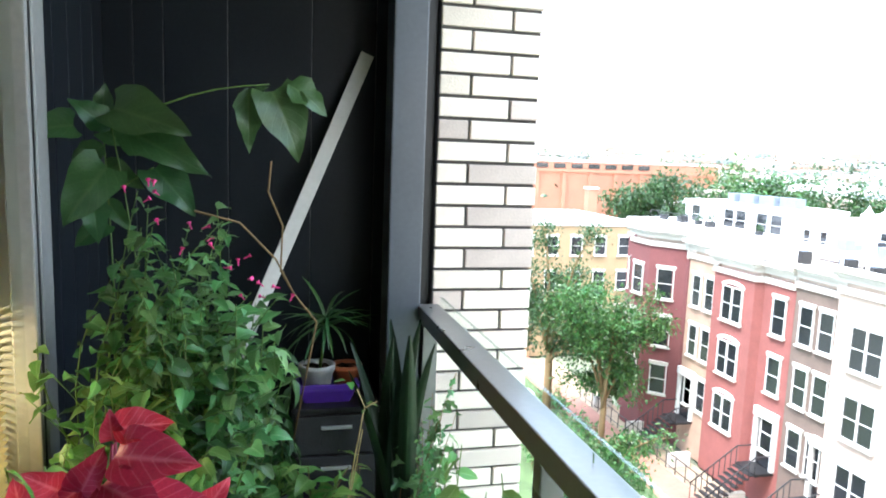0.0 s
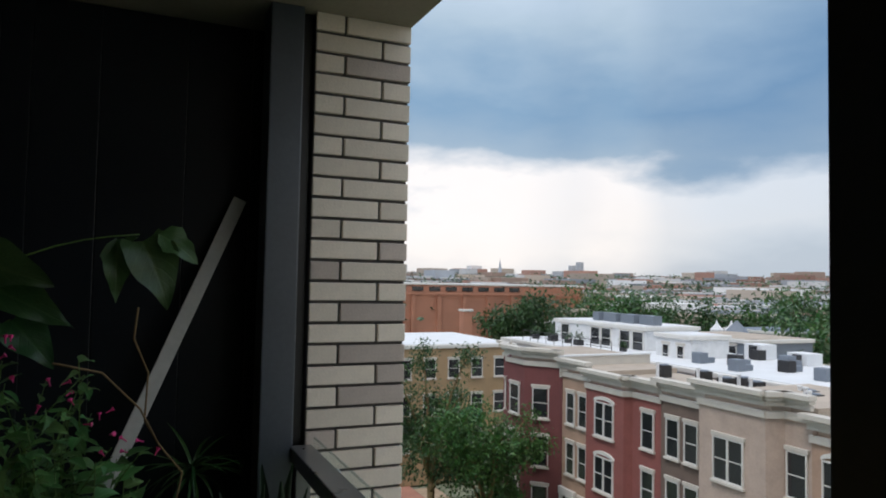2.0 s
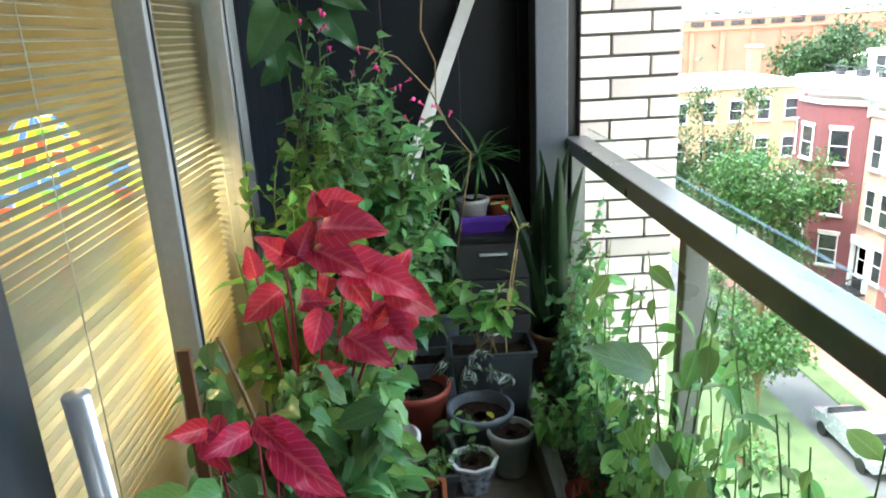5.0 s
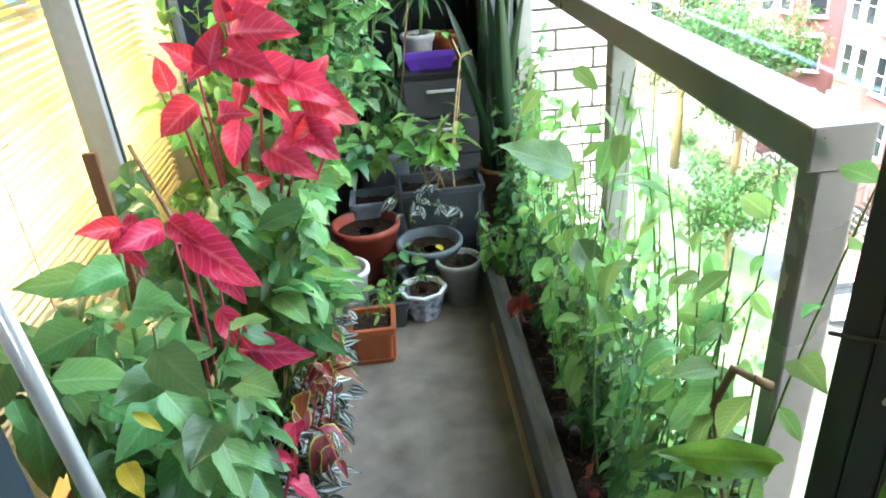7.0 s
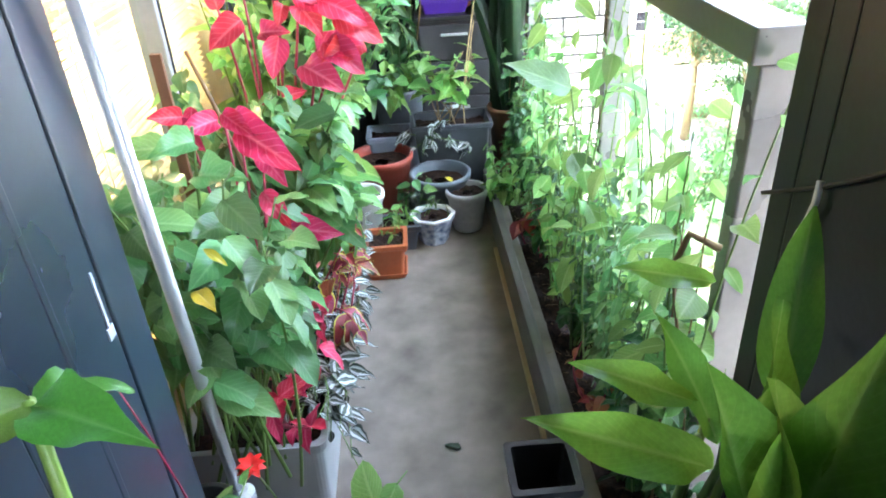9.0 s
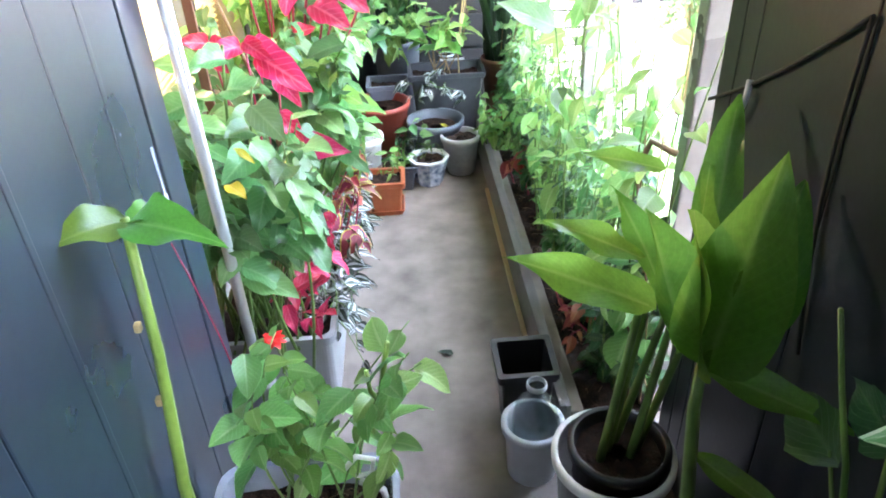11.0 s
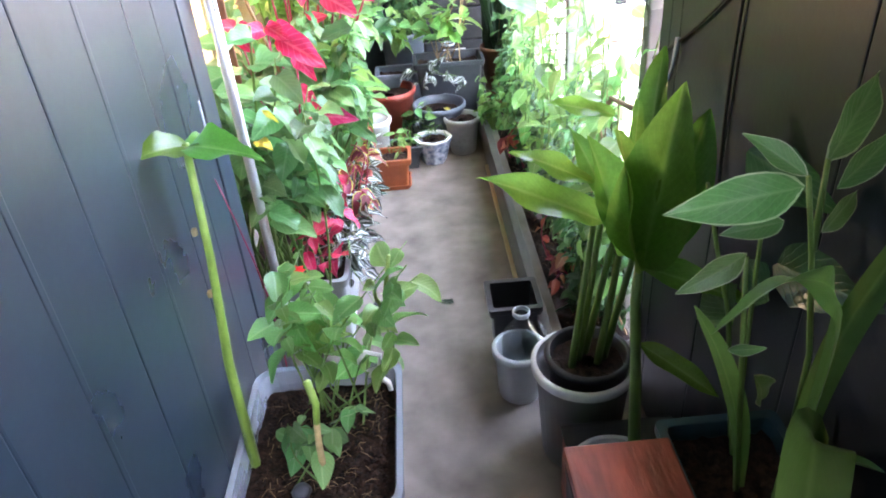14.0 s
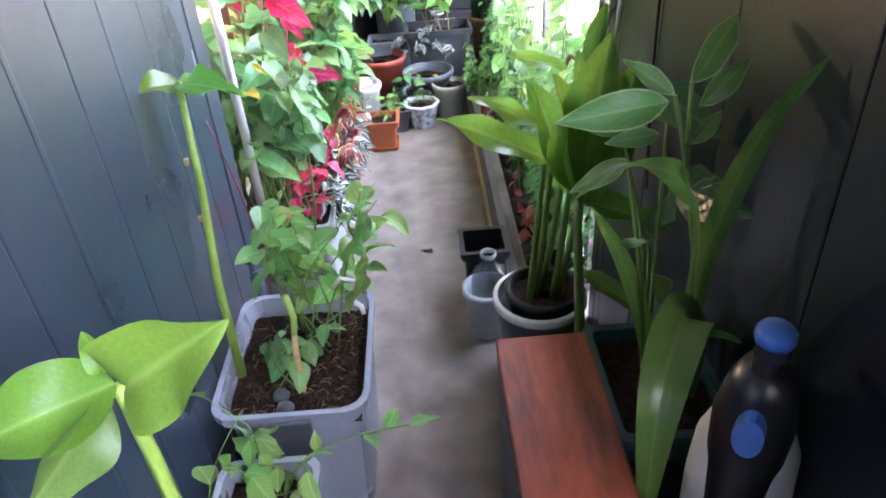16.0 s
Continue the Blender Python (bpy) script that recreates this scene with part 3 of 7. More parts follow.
# unseen wall and parapet, added to limit the light from the rear opening
wall_near = slab("wall_near", "unseen dark wall added to hold back rear light", "wall", (0.514, 0.62, -1.2, -0.951, 0, CEIL), M["panel"])
wall_parapet = slab("wall_parapet", "unseen dark parapet added to hold back low rear light", "wall", (0.514, 0.62, -2.7, -1.201, 0, 1.08), M["panel"])
wall_back = panelled("wall_back", "black standing seam metal wall", (-0.62, 0.60, 2.70, 2.78, 0, CEIL), "x", (-0.62, -0.49, -0.39, -0.17, 0.13, 0.37, 0.60), 2.70, -0.014)
wall_side = panelled("wall_side", "black metal wall beside the window", (-0.74, -0.60, 1.80, 2.70, 0, CEIL), "y", (1.80, 2.1, 2.4, 2.68), -0.60, 0.012)
wall_rear = slab("wall_rear", "plain charcoal end wall", "wall", (-0.62, 0.62, -2.78, -2.7, 0, CEIL), M["panel"])
steel_column = slab("steel_column", "grey painted steel column", "column", (0.385, 0.505, 2.37, 2.52, 0, CEIL), M["steel"], 0.006)
dark_joint = slab("column_joint", "black joint beside the brick pier", "trim", (0.506, 0.552, 2.44, 2.52, 0, CEIL), M["black"])
slab_edge = slab("slab_edge", "concrete balcony slab edge", "trim", (0.56, 0.64, -2.7, 2.40, -0.22, -0.03), M["concrete"])

# brick pier at the far end
COURSE = 0.0773


def brick_data(w, h, d):
    bm = box(-w / 2, w / 2, -d / 2, d / 2, -h / 2, h / 2, 0.004)
    me = bpy.data.meshes.new("brick")
    bm.to_mesh(me)
    bm.free()
    return me


brick_pier = slab("brick_pier", "pale grey brick pier with dark mortar joints", "pier", (0.555, 0.925, 2.412, 2.8, -3.0, CEIL - 0.004), M["mortar"])
near_pier = slab("brick_pier", "dark shaded brick pier at the railing's end", "pier", (0.62, 0.95, -0.95, 0.28, -1.0, CEIL - 0.004), M["mortar"])
brick_meshes = {}
rng_b = random.Random(4)


def lay_brick(x0, x1, y, k, d, owner):
    w = round(x1 - x0, 3)
    dark = rng_b.random() < 0.18
    key = (w, d, dark)
    if key not in brick_meshes:
        me = brick_data(w, COURSE - 0.012, d)
        me.materials.append(M["brick_dark" if dark else "brick"])
        brick_meshes[key] = me
    ob = new("brick", brick_meshes[key])
    ob.parent = owner
    ob.matrix_basis = pose((x0 + x1) / 2, y + rng_b.uniform(-0.0015, 0.0015), 1.4667 + COURSE * (k + 0.5), 0, 0, 0)


for k in range(-30, 15):
    cut = 0.668 if k % 2 == 0 else 0.815
    lay_brick(0.556, cut - 0.005, 2.412, k, 0.03, brick_pier)
    lay_brick(cut + 0.005, 0.930, 2.412, k, 0.03, brick_pier)
for k in range(-18, 15):
    cut = 0.66 if k % 2 == 0 else 0.80
    lay_brick(0.555, cut - 0.005, 0.29, k, 0.035, near_pier)
    lay_brick(cut + 0.005, 0.95, 0.29, k, 0.035, near_pier)

# ---- railing ----
railing = thing("railing", "grey metal balcony railing with glass panels", "railing", (0, 0, 0))
part("handrail", box(0.500, 0.578, 0.435, 2.40, 0.975, 1.03, 0.004), M["rail"], railing)
part("bottom_rail", box(0.515, 0.565, 0.44, 2.40, 0.03, 0.07, 0.003), M["rail"], railing)
part("glass_pane", box(0.5805, 0.5885, 0.44, 1.23, 0.02, 1.055), M["clear"], railing, "clear glass panel")
part("glass_pane", box(0.5805, 0.5885, 1.24, 2.38, 0.02, 1.055), M["clear"], railing, "clear glass panel")
for y in (0.457, 1.235, 2.375):
    part("post", box(0.515, 0.57, y - 0.02, y + 0.02, 0.0, 0.974, 0.004), M["rail"], railing)
for y0, y1 in ((0.44, 1.23), (1.24, 2.38)):
    part("glass_edge", box(0.580, 0.589, y0, y1, 1.0555, 1.058), M["jar"], railing, "pale polished glass edge")
for y in (0.6, 0.95, 1.5, 2.1):
    part("glass_clamp", box(0.5895, 0.602, y - 0.02, y + 0.02, 0.985, 1.012, 0.003), M["alu"], railing)

# ---- window, blind and the lit room behind it ----
window_1 = tagged(thing("window_1", "tall metal framed sliding window with a glowing blind", "window", (-0.56, 0, 0)), kind="structure")
for y0, y1, d in ((0.222, 0.27, 0.0), (1.152, 1.196, 0.012), (1.755, 1.80, 0.0)):
    part("mullion", box(-0.045 + d, 0.012 + d, y0, y1, 0.06, 2.5, 0.004), M["frame"], window_1)
    part("gasket", box(0.0125 + d, 0.015 + d, y0 + 0.018, y0 + 0.026, 0.06, 2.5), M["black"], window_1)
part("jamb", box(-0.026, 0.014, 1.8005, 1.885, 0.0, CEIL - 0.002, 0.004), M["frame"], window_1)
part("reveal", box(-0.178, -0.046, 1.7925, 1.7995, 0.06, 2.5), M["frame"], window_1)
part("sill", box(-0.045, 0.03, 0.222, 1.80, 0.0, 0.058, 0.004), M["frame"], window_1)
part("head", box(-0.045, 0.012, 0.222, 1.80, 2.502, CEIL - 0.002, 0.004), M["frame"], window_1)
for y0, y1 in ((0.271, 1.151), (1.197, 1.754)):
    pane = part("pane", box(-0.022, -0.016, y0, y1, 0.06, 2.5), M["clear"], window_1)
    pane.visible_shadow = False
blind = thing("venetian_blind", "honey coloured wooden blind hanging behind the window", "blind", (-0.645, 0, 0))
slat_me = {}
for y0, y1 in ((0.225, 1.79),):
    sb = box(-0.0100, 0.0100, y0, y1, -0.0006, 0.0006)
    me = bpy.data.meshes.new("slat")
    sb.to_mesh(me)
    sb.free()
    me.materials.append(M["slat"])
    for k in range(114):
        ob = new("slat", me)
        ob.parent = blind
        ob.matrix_basis = pose(0, 0, 0.40 + 0.0184 * k, 0, 14 + 4 * math.sin(k * 2.1), 0)
tubes("cord", [([(0.014, y, 0.4), (0.014, y, 2.5)], 0.0012, 0.0012) for y in (0.42, 0.9, 1.4)], M["white_wood"], blind)
room = thing("room_behind", "cream painted room lit by a lamp", "room", kind="structure")
part("room_wall", box(-2.3, -2.2, -0.4, 2.2, 0, 2.62), M["cream"], room)
part("room_floor", box(-2.2, -0.76, -0.4, 2.2, -0.1, 0.0), M["cream"], room)
part("room_ceiling", box(-2.2, -0.63, -0.4, 2.2, 2.625, 2.7), M["cream"], room)
part("room_end", box(-2.2, -0.63, -0.5, -0.4, 0, 2.62), M["cream"], room)
part("room_end", box(-2.2, -0.75, 1.82, 1.9, 0, 2.62), M["cream"], room)
bulb = new("room_bulb", bpy.data.lights.new("room_bulb", "POINT"))
bulb.location, bulb.data.energy, bulb.data.color, bulb.data.shadow_soft_size = (-0.90, 1.40, 1.06), 2.8, (1.0, 0.78, 0.42), 0.05
lamp = thing("table_lamp", "stained glass table lamp seen through the blind", "lamp", (-0.90, 1.40, 0.0))
part("stand", lathe([(0.11, 0.0), (0.1, 0.02), (0.02, 0.05), (0.015, 0.5), (0.018, 0.98), (0.006, 0.99)]), M["stake"], lamp, smooth=True)
shade_cols = [glow("stained_glass_" + c, v, 0.28) for c, v in (("amber", (0.9, 0.5, 0.05)), ("green", (0.25, 0.6, 0.05)), ("lime", (0.6, 0.7, 0.05)), ("red", (0.8, 0.12, 0.05)), ("blue", (0.1, 0.25, 0.7)))]
for ring in range(8):
    for k in range(26):
        a0, a1 = 2 * math.pi * k / 26 + 0.012, 2 * math.pi * (k + 1) / 26 - 0.012
        r0, r1, z0, z1 = 0.225 - 0.024 * ring, 0.202 - 0.024 * ring, 1.11 + 0.023 * ring, 1.132 + 0.023 * ring
        vs = [(r0 * math.cos(a0), r0 * math.sin(a0), z0), (r0 * math.cos(a1), r0 * math.sin(a1), z0), (r1 * math.cos(a1), r1 * math.sin(a1), z1), (r1 * math.cos(a0), r1 * math.sin(a0), z1)]
        vs += [(x * 0.97, y * 0.97, z) for x, y, z in vs]
        ob = new("glass_piece", mesh_of("glass_piece", vs, [(0, 1, 2, 3), (7, 6, 5, 4), (0, 4, 5, 1), (1, 5, 6, 2), (2, 6, 7, 3), (3, 7, 4, 0)], shade_cols[(k * k * 3 + ring * 7 + k * ring) % 5]))
        ob.parent = lamp

# ---- planting bed behind the edging board ----
edging = tagged(thing("edging_board", "weathered grey wooden board edging the planting bed", "edging"), kind="structure")
part("board", box(0.285, 0.312, 0.35, 2.10, 0.0, 0.135, 0.004), M["kerb"], edging)
part("cap", box(0.313, 0.345, 0.36, 2.10, 0.0, 0.105, 0.006), M["concrete"], edging, "crumbling concrete strip")
part("batten", box(0.272, 0.2845, 0.55, 1.62, 0.0, 0.016, 0.002), M["pale_wood"], edging, "thin bare wood batten")
bed = bmesh.new()
bmesh.ops.create_grid(bed, x_segments=16, y_segments=120, size=0.5)
for v in bed.verts:
    x, y = 0.4295 + v.co.x * 0.167, 1.24 + v.co.y * 1.76
    v.co = Vector((x, y, 0.085 + 0.035 * noise.noise(Vector((x * 14, y * 14, 0))) + 0.012 * noise.noise(Vector((x * 60, y * 60, 3)))))
planting_bed = tagged(part("planting_bed", bed, M["soil"], smooth=True), "dark loose soil along the railing", "soil", kind="structure")

# ---- the apartment building that carries the balcony ----
apartment = tagged(thing("apartment_building", "grey brick apartment building carrying the balcony", "building"), kind="structure")
OWN = mat("own_brick_facade", (0.45, 0.41, 0.36), 0.8, var=0.15, scale=2, bump=0.3, bump_scale=12)
part("lower_storeys", box(-12, 0.54, -14, 14, -16.5, -0.225), OWN, apartment)
part("core", box(-12, -2.31, -14, 14, -0.224, 9.0), OWN, apartment)
part("upper_storeys", box(-2.309, 0.55, -14, 14, 2.871, 9.0), OWN, apartment)
part("side_wing", box(-2.309, 0.55, 2.81, 14, -0.224, 2.87), OWN, apartment)
part("side_wing", box(-2.309, 0.55, -14, -2.79, -0.224, 2.87), OWN, apartment)

# ---- street below and the city ----
GZ = -16.4
CITY = dict(
    ground=mat("city_ground", (0.16, 0.15, 0.13), 0.9, var=0.25, scale=0.05, bump=0.0, col2=(0.15, 0.18, 0.12)),
    pave=mat("red_brick_paving", (0.36, 0.18, 0.135), 0.85, var=0.2, scale=0.8, bump=0.1, bump_scale=12),
    road=mat("asphalt", (0.11, 0.11, 0.112), 0.85, var=0.15, scale=0.6, bump=0.1, bump_scale=20),
    lawn=mat("grass", (0.10, 0.145, 0.06), 0.95, var=0.4, scale=1.2, bump=0.5, bump_scale=30),
    earth=mat("bare_earth", (0.36, 0.28, 0.20), 0.95, var=0.25, scale=1.5, bump=0.3, bump_scale=20),
    stone=mat("pale_limestone", (0.56, 0.53, 0.48), 0.75, var=0.08, scale=1.5, bump=0.1, bump_scale=14),
    white=mat("white_roof_membrane", (0.66, 0.68, 0.70), 0.7, var=0.08, scale=0.5, bump=0.05),
    tan_roof=mat("gravel_roof", (0.40, 0.34, 0.28), 0.9, var=0.15, scale=0.8, bump=0.2, bump_scale=20),
    pane=mat("dark_window_glass", (0.018, 0.02, 0.024), 0.08, var=0.3, scale=0.6, bump=0.0, spec=0.7),
    trim=mat("white_window_trim", (0.66, 0.65, 0.62), 0.5, var=0.05, scale=2, bump=0.0),
    iron=mat("black_iron", (0.02, 0.02, 0.022), 0.5, var=0.2, scale=3, bump=0.0),
    slate=mat("blue_grey_cladding", (0.16, 0.19, 0.23), 0.6, var=0.1, scale=1, bump=0.0),
    # orange brick, lightened so that its colour carries the haze of distance
    orange=mat("hazed_orange_brick", (0.44, 0.20, 0.13), 0.85, var=0.12, scale=0.3, bump=0.0),
    yellow=mat("yellow_brick", (0.38, 0.26, 0.15), 0.85, var=0.12, scale=0.6, bump=0.0),
)


def wall_mat(name, col):
    return mat(name, col, 0.85, var=0.13, scale=1.4, bump=0.3, bump_scale=9)


def house_window(owner, x, y, z, w, h, yaw=0.0, sashes=1, arch=False):
    """A sash window in a facade that looks along -x; yaw turns it on the bays."""
    win = new("window")
    win.parent = owner
    win.matrix_basis = pose(x, y, z, 0, 0, yaw)
    bm = bmesh.new()
    f = 0.065
    box(-0.09, 0.02, -w / 2, -w / 2 + f, -h / 2, h / 2, 0.01, bm)
    box(-0.09, 0.02, w / 2 - f, w / 2, -h / 2, h / 2, 0.01, bm)
    box(-0.09, 0.02, -w / 2 + f, w / 2 - f, h / 2 - f, h / 2, 0.01, bm)
    box(-0.09, 0.02, -w / 2 + f, w / 2 - f, -h / 2, -h / 2 + f, 0.01, bm)
    box(-0.06, 0.02, -w / 2 + f, w / 2 - f, -0.022, 0.022, 0, bm)
    for s in range(1, sashes):
        yy = -w / 2 + w * s / sashes
        box(-0.09, 0.02, yy - 0.05, yy + 0.05, -h / 2 + f, h / 2 - f, 0, bm)
    part("frame", bm, CITY["trim"], win)
    part("pane", box(-0.03, 0.015, -w / 2 + f, w / 2 - f, -h / 2 + f, h / 2 - f), CITY["pane"], win)
    part("sill", box(-0.16, 0.02, -w / 2 - 0.08, w / 2 + 0.08, -h / 2 - 0.13, -h / 2 - 0.005, 0.02), CITY["stone"], win)
    if arch:
        pts = [(-0.1, w / 2 * 1.1 * math.cos(a), h / 2 + 0.02 + 0.32 * math.sin(a)) for a in np.linspace(0, math.pi, 9)]
        inner = [(-0.1, w / 2 * 0.86 * math.cos(a), h / 2 + 0.02 + 0.12 * math.sin(a)) for a in np.linspace(0, math.pi, 9)]
        ring = pts + inner[::-1]
        part("arch", loft([ring, [(0.02, b, c) for _, b, c in ring]]), CITY["trim"], win)
    else:
        part("lintel", box(-0.11, 0.02, -w / 2 - 0.08, w / 2 + 0.08, h / 2 + 0.005, h / 2 + 0.20, 0.02), CITY["stone"], win)
    return win


def cornice(owner, outline, z, material, steps=((0.12, 0.30, -1.15), (0.2, 0.22, -0.62), (0.38, 0.16, -0.36), (0.55, 0.20, -0.18))):
    """A stepped cornice that follows the facade's outline (x, y points); each step: reach, height, height above or below z."""
    for reach, high, at in steps:
        bm = bmesh.new()
        for (xa, ya), (xb, yb) in zip(outline, outline[1:]):
            d = Vector((xb - xa, yb - ya, 0))
            nrm = Vector((-d.y, d.x, 0)).normalized()
            if nrm.x > 0:
                nrm = -nrm
            e = d.normalized() * reach * 0.4
            ring = [Vector((xa, ya, 0)) - e, Vector((xb, yb, 0)) + e, Vector((xb, yb, 0)) + e + nrm * reach, Vector((xa, ya, 0)) - e + nrm * reach]
            vs = [bm.verts.new((p.x, p.y, z + at + k * high)) for k in (0, 1) for p in ring]
            for q in ((0, 1, 2, 3), (7, 6, 5, 4), (0, 4, 5, 1), (1, 5, 6, 2), (2, 6, 7, 3), (3, 7, 4, 0)):
                bm.faces.new([vs[i] for i in q])
        bmesh.ops.recalc_face_normals(bm, faces=bm.faces[:])
        part("cornice", bm, material, owner)


def prism(outline, z0, z1):
    return loft([[(x, y, z0) for x, y in outline], [(x, y, z1) for x, y in outline]])


ROWS_Z = (-6.1, -9.2, -12.35)


def row_house(label, outline, depth, top, wall, trim, wins, door_y=None):
    """A row house: outline of the front from one party wall to the other, windows as (x, y, width, sashes, yaw, arch)."""
    h = thing("row_house", label, "house", group="row of brick houses")
    (xa, ya), (xb, yb) = outline[0], outline[-1]
    part("wall", prism(list(outline) + [(depth, yb), (depth, ya)], GZ, top - 0.9), wall, h)
    part("roof", prism([(x + 0.35, y) for x, y in outline] + [(depth - 0.2, yb + 0.05), (depth - 0.2, ya - 0.05)], top - 0.9, top - 0.55), CITY["tan_roof"], h)
    cornice(h, outline, top, trim)
    for x, y, w, s, yaw, arch in wins:
        for z in ROWS_Z:
            house_window(h, x, y, z, w, 1.95, yaw, s, arch)
    if door_y is not None:
        x = outline[0][0]
        part("door", box(x - 0.05, x + 0.02, door_y - 0.55, door_y + 0.55, -14.2, -11.6, 0.02), CITY["pane"], h)
        part("door_surround", box(x - 0.25, x + 0.02, door_y - 0.85, door_y + 0.85, -11.58, -11.1, 0.03), CITY["trim"], h)
        for s in (-0.72, 0.72):
            part("door_jamb", box(x - 0.18, x + 0.02, door_y + s - 0.13, door_y + s + 0.13, -14.2, -11.59, 0.02), CITY["trim"], h)
        for k in range(10):
            part("stair_tread", box(x - 1.1 - 0.27 * (k + 1), x - 1.1 - 0.27 * k, door_y - 0.7, door_y + 0.7, -14.35 - 0.19 * k, -14.30 - 0.19 * k), CITY["iron"], h)
        part("landing", box(x - 1.1, x, door_y - 0.8, door_y + 0.8, -14.36, -14.22), CITY["iron"], h)
        runs = []
        for s in (-0.75, 0.75):
            runs.append(([(x - 0.1, door_y + s, -13.3), (x - 1.1, door_y + s, -13.3), (x - 3.8, door_y + s, -15.2)], 0.04, 0.04))
            for k in range(9):
                xx = x - 1.1 - 0.33 * k
                runs.append(([(xx, door_y + s, -13.3 - 0.68 * 0.33 * k), (xx, door_y + s, -14.3 - 0.68 * 0.33 * k)], 0.025, 0.025))
        tubes("hand_rail", runs, CITY["iron"], h, n=4)
    return h


X = 25.05
W_RED, W_DRED, W_BROWN = wall_mat("red_brick_wall", (0.25, 0.085, 0.075)), wall_mat("dark_red_brick_wall", (0.165, 0.055, 0.055)), wall_mat("brown_brick_wall", (0.16, 0.115, 0.095))
W_TAN, W_PINK = wall_mat("tan_brick_wall", (0.45, 0.355, 0.30)), wall_mat("pinkish_brick_wall", (0.40, 0.27, 0.20))
row_house("dark red brick row house with a white cornice", [(X, 45.6), (X, 44.6), (X - 1.4, 42.6), (X - 1.4, 40.2), (X, 38.2), (X, 37.9)], 32, -2.6, W_DRED, CITY["stone"],
          [(X - 0.75, 43.6, 1.1, 1, -45, False), (X - 1.42, 41.4, 1.25, 1, 0, False), (X - 0.75, 39.2, 1.1, 1, 45, False)], None)
row_house("pinkish tan brick row house", [(X + 0.05, 37.88), (X + 0.05, 34.92)], 32, -3.05, W_PINK, CITY["stone"], [(X + 0.03, 36.9, 0.9, 1, 0, False), (X + 0.03, 35.6, 0.9, 1, 0, False)], 37.1)
row_house("bright red brick row house with arched windows", [(X + 0.2, 28.92), (X + 0.2, 31.2), (X - 0.25, 31.4), (X - 0.25, 34.9)], 32, -3.35, W_RED, CITY["stone"],
          [(X - 0.27, 33.1, 1.75, 2, 0, True), (X + 0.18, 29.9, 1.0, 1, 0, False)], 30.0)
row_house("brown brick row house", [(X + 0.2, 25.45), (X + 0.2, 28.9)], 32, -3.15, W_BROWN, CITY["stone"], [(X + 0.18, 28.0, 0.95, 1, 0, False), (X + 0.18, 26.7, 0.95, 1, 0, False)], 26.0)
row_house("pale tan brick row house with a square bay", [(X + 0.2, 20.0), (X + 0.2, 21.3), (X - 0.6, 21.6), (X - 0.6, 25.4)], 32, -2.7, W_TAN, CITY["stone"],
          [(X - 0.62, 23.6, 1.75, 2, 0, False), (X + 0.18, 20.7, 1.0, 1, 0, False)], 20.7)
row_house("tan brown brick row house", [(X + 0.1, 13.0), (X + 0.1, 19.95)], 32, -3.4, W_PINK, CITY["stone"], [(X + 0.08, 18.9, 1.1, 1, 0, True), (X + 0.08, 16.5, 1.1, 1, 0, True), (X + 0.08, 14.5, 1.1, 1, 0, True)], 15.5)

# white clad side of the taller house
tall_side = thing("roof_parapet", "white clad parapet above the lower neighbour's roof", "parapet")
part("cladding", box(X - 0.2, 32.02, 37.80, 37.895, -4.3, -3.02, 0.02), CITY["stone"], tall_side)
part("coping", box(X - 0.3, 32.06, 37.72, 38.05, -3.015, -2.90, 0.02), CITY["white"], tall_side)

# roof units on the row
for i, (x, y) in enumerate(((29.0, 33.0), (29.4, 30.2), (28.6, 27.8), (29.2, 26.4), (28.6, 22.6), (29.6, 23.6), (30.4, 28.3), (30.2, 24.4))):
    unit = thing("roof_unit", "grey air conditioning unit on the roof", "machine", (x, y, -3.80 - 0.03 * i), group="roof units")
    part("case", box(-0.33, 0.33, -0.33, 0.33, 0, 0.72, 0.03), CITY["iron"], unit)
    part("fan_cover", lathe([(0.28, 0.721), (0.3, 0.75), (0.22, 0.78), (0.04, 0.79)], 14), CITY["slate"], unit)
    pipe = thing("vent_pipe", "white roof vent pipe", "pipe", (x - 0.9, y - 0.5, -3.80 - 0.03 * i), group="vent pipes")
    part("pipe", lathe([(0.09, 0.0), (0.09, 0.9), (0.13, 0.92), (0.13, 1.0), (0.02, 1.02)], 10), CITY["white"], pipe)

for i, (x, y) in enumerate(((39.0, 40.5), (40.5, 38.5), (38.0, 36.0), (41.0, 34.5), (44.0, 37.0), (43.0, 32.0), (39.5, 30.5), (45.5, 41.0), (45.0, 30.0))):
    unit = thing("roof_unit", "grey air conditioning unit on a white roof", "machine", (x, y, -4.1), group="roof units")
    part("case", box(-0.4, 0.4, -0.45, 0.45, 0, 0.8, 0.04), CITY["iron" if i % 2 else "slate"], unit)
    part("duct", box(0.41, 1.3, -0.2, 0.2, 0.0, 0.4, 0.03), CITY["slate"], unit)
for i, (y, h) in enumerate(((41.5, 1.2), (37.4, 0.9), (33.2, 1.3), (29.4, 1.0))):
    hatch = thing("roof_hatch", "low white stair hatch on a flat roof", "hatch", (46.3, y, -4.1), group="roof hatches")
    part("case", box(-0.8, 0.8, -0.9, 0.9, 0, h, 0.04), CITY["white"], hatch)
    part("door", box(-0.84, -0.805, -0.4, 0.4, 0.05, h - 0.1), CITY["pane"], hatch)

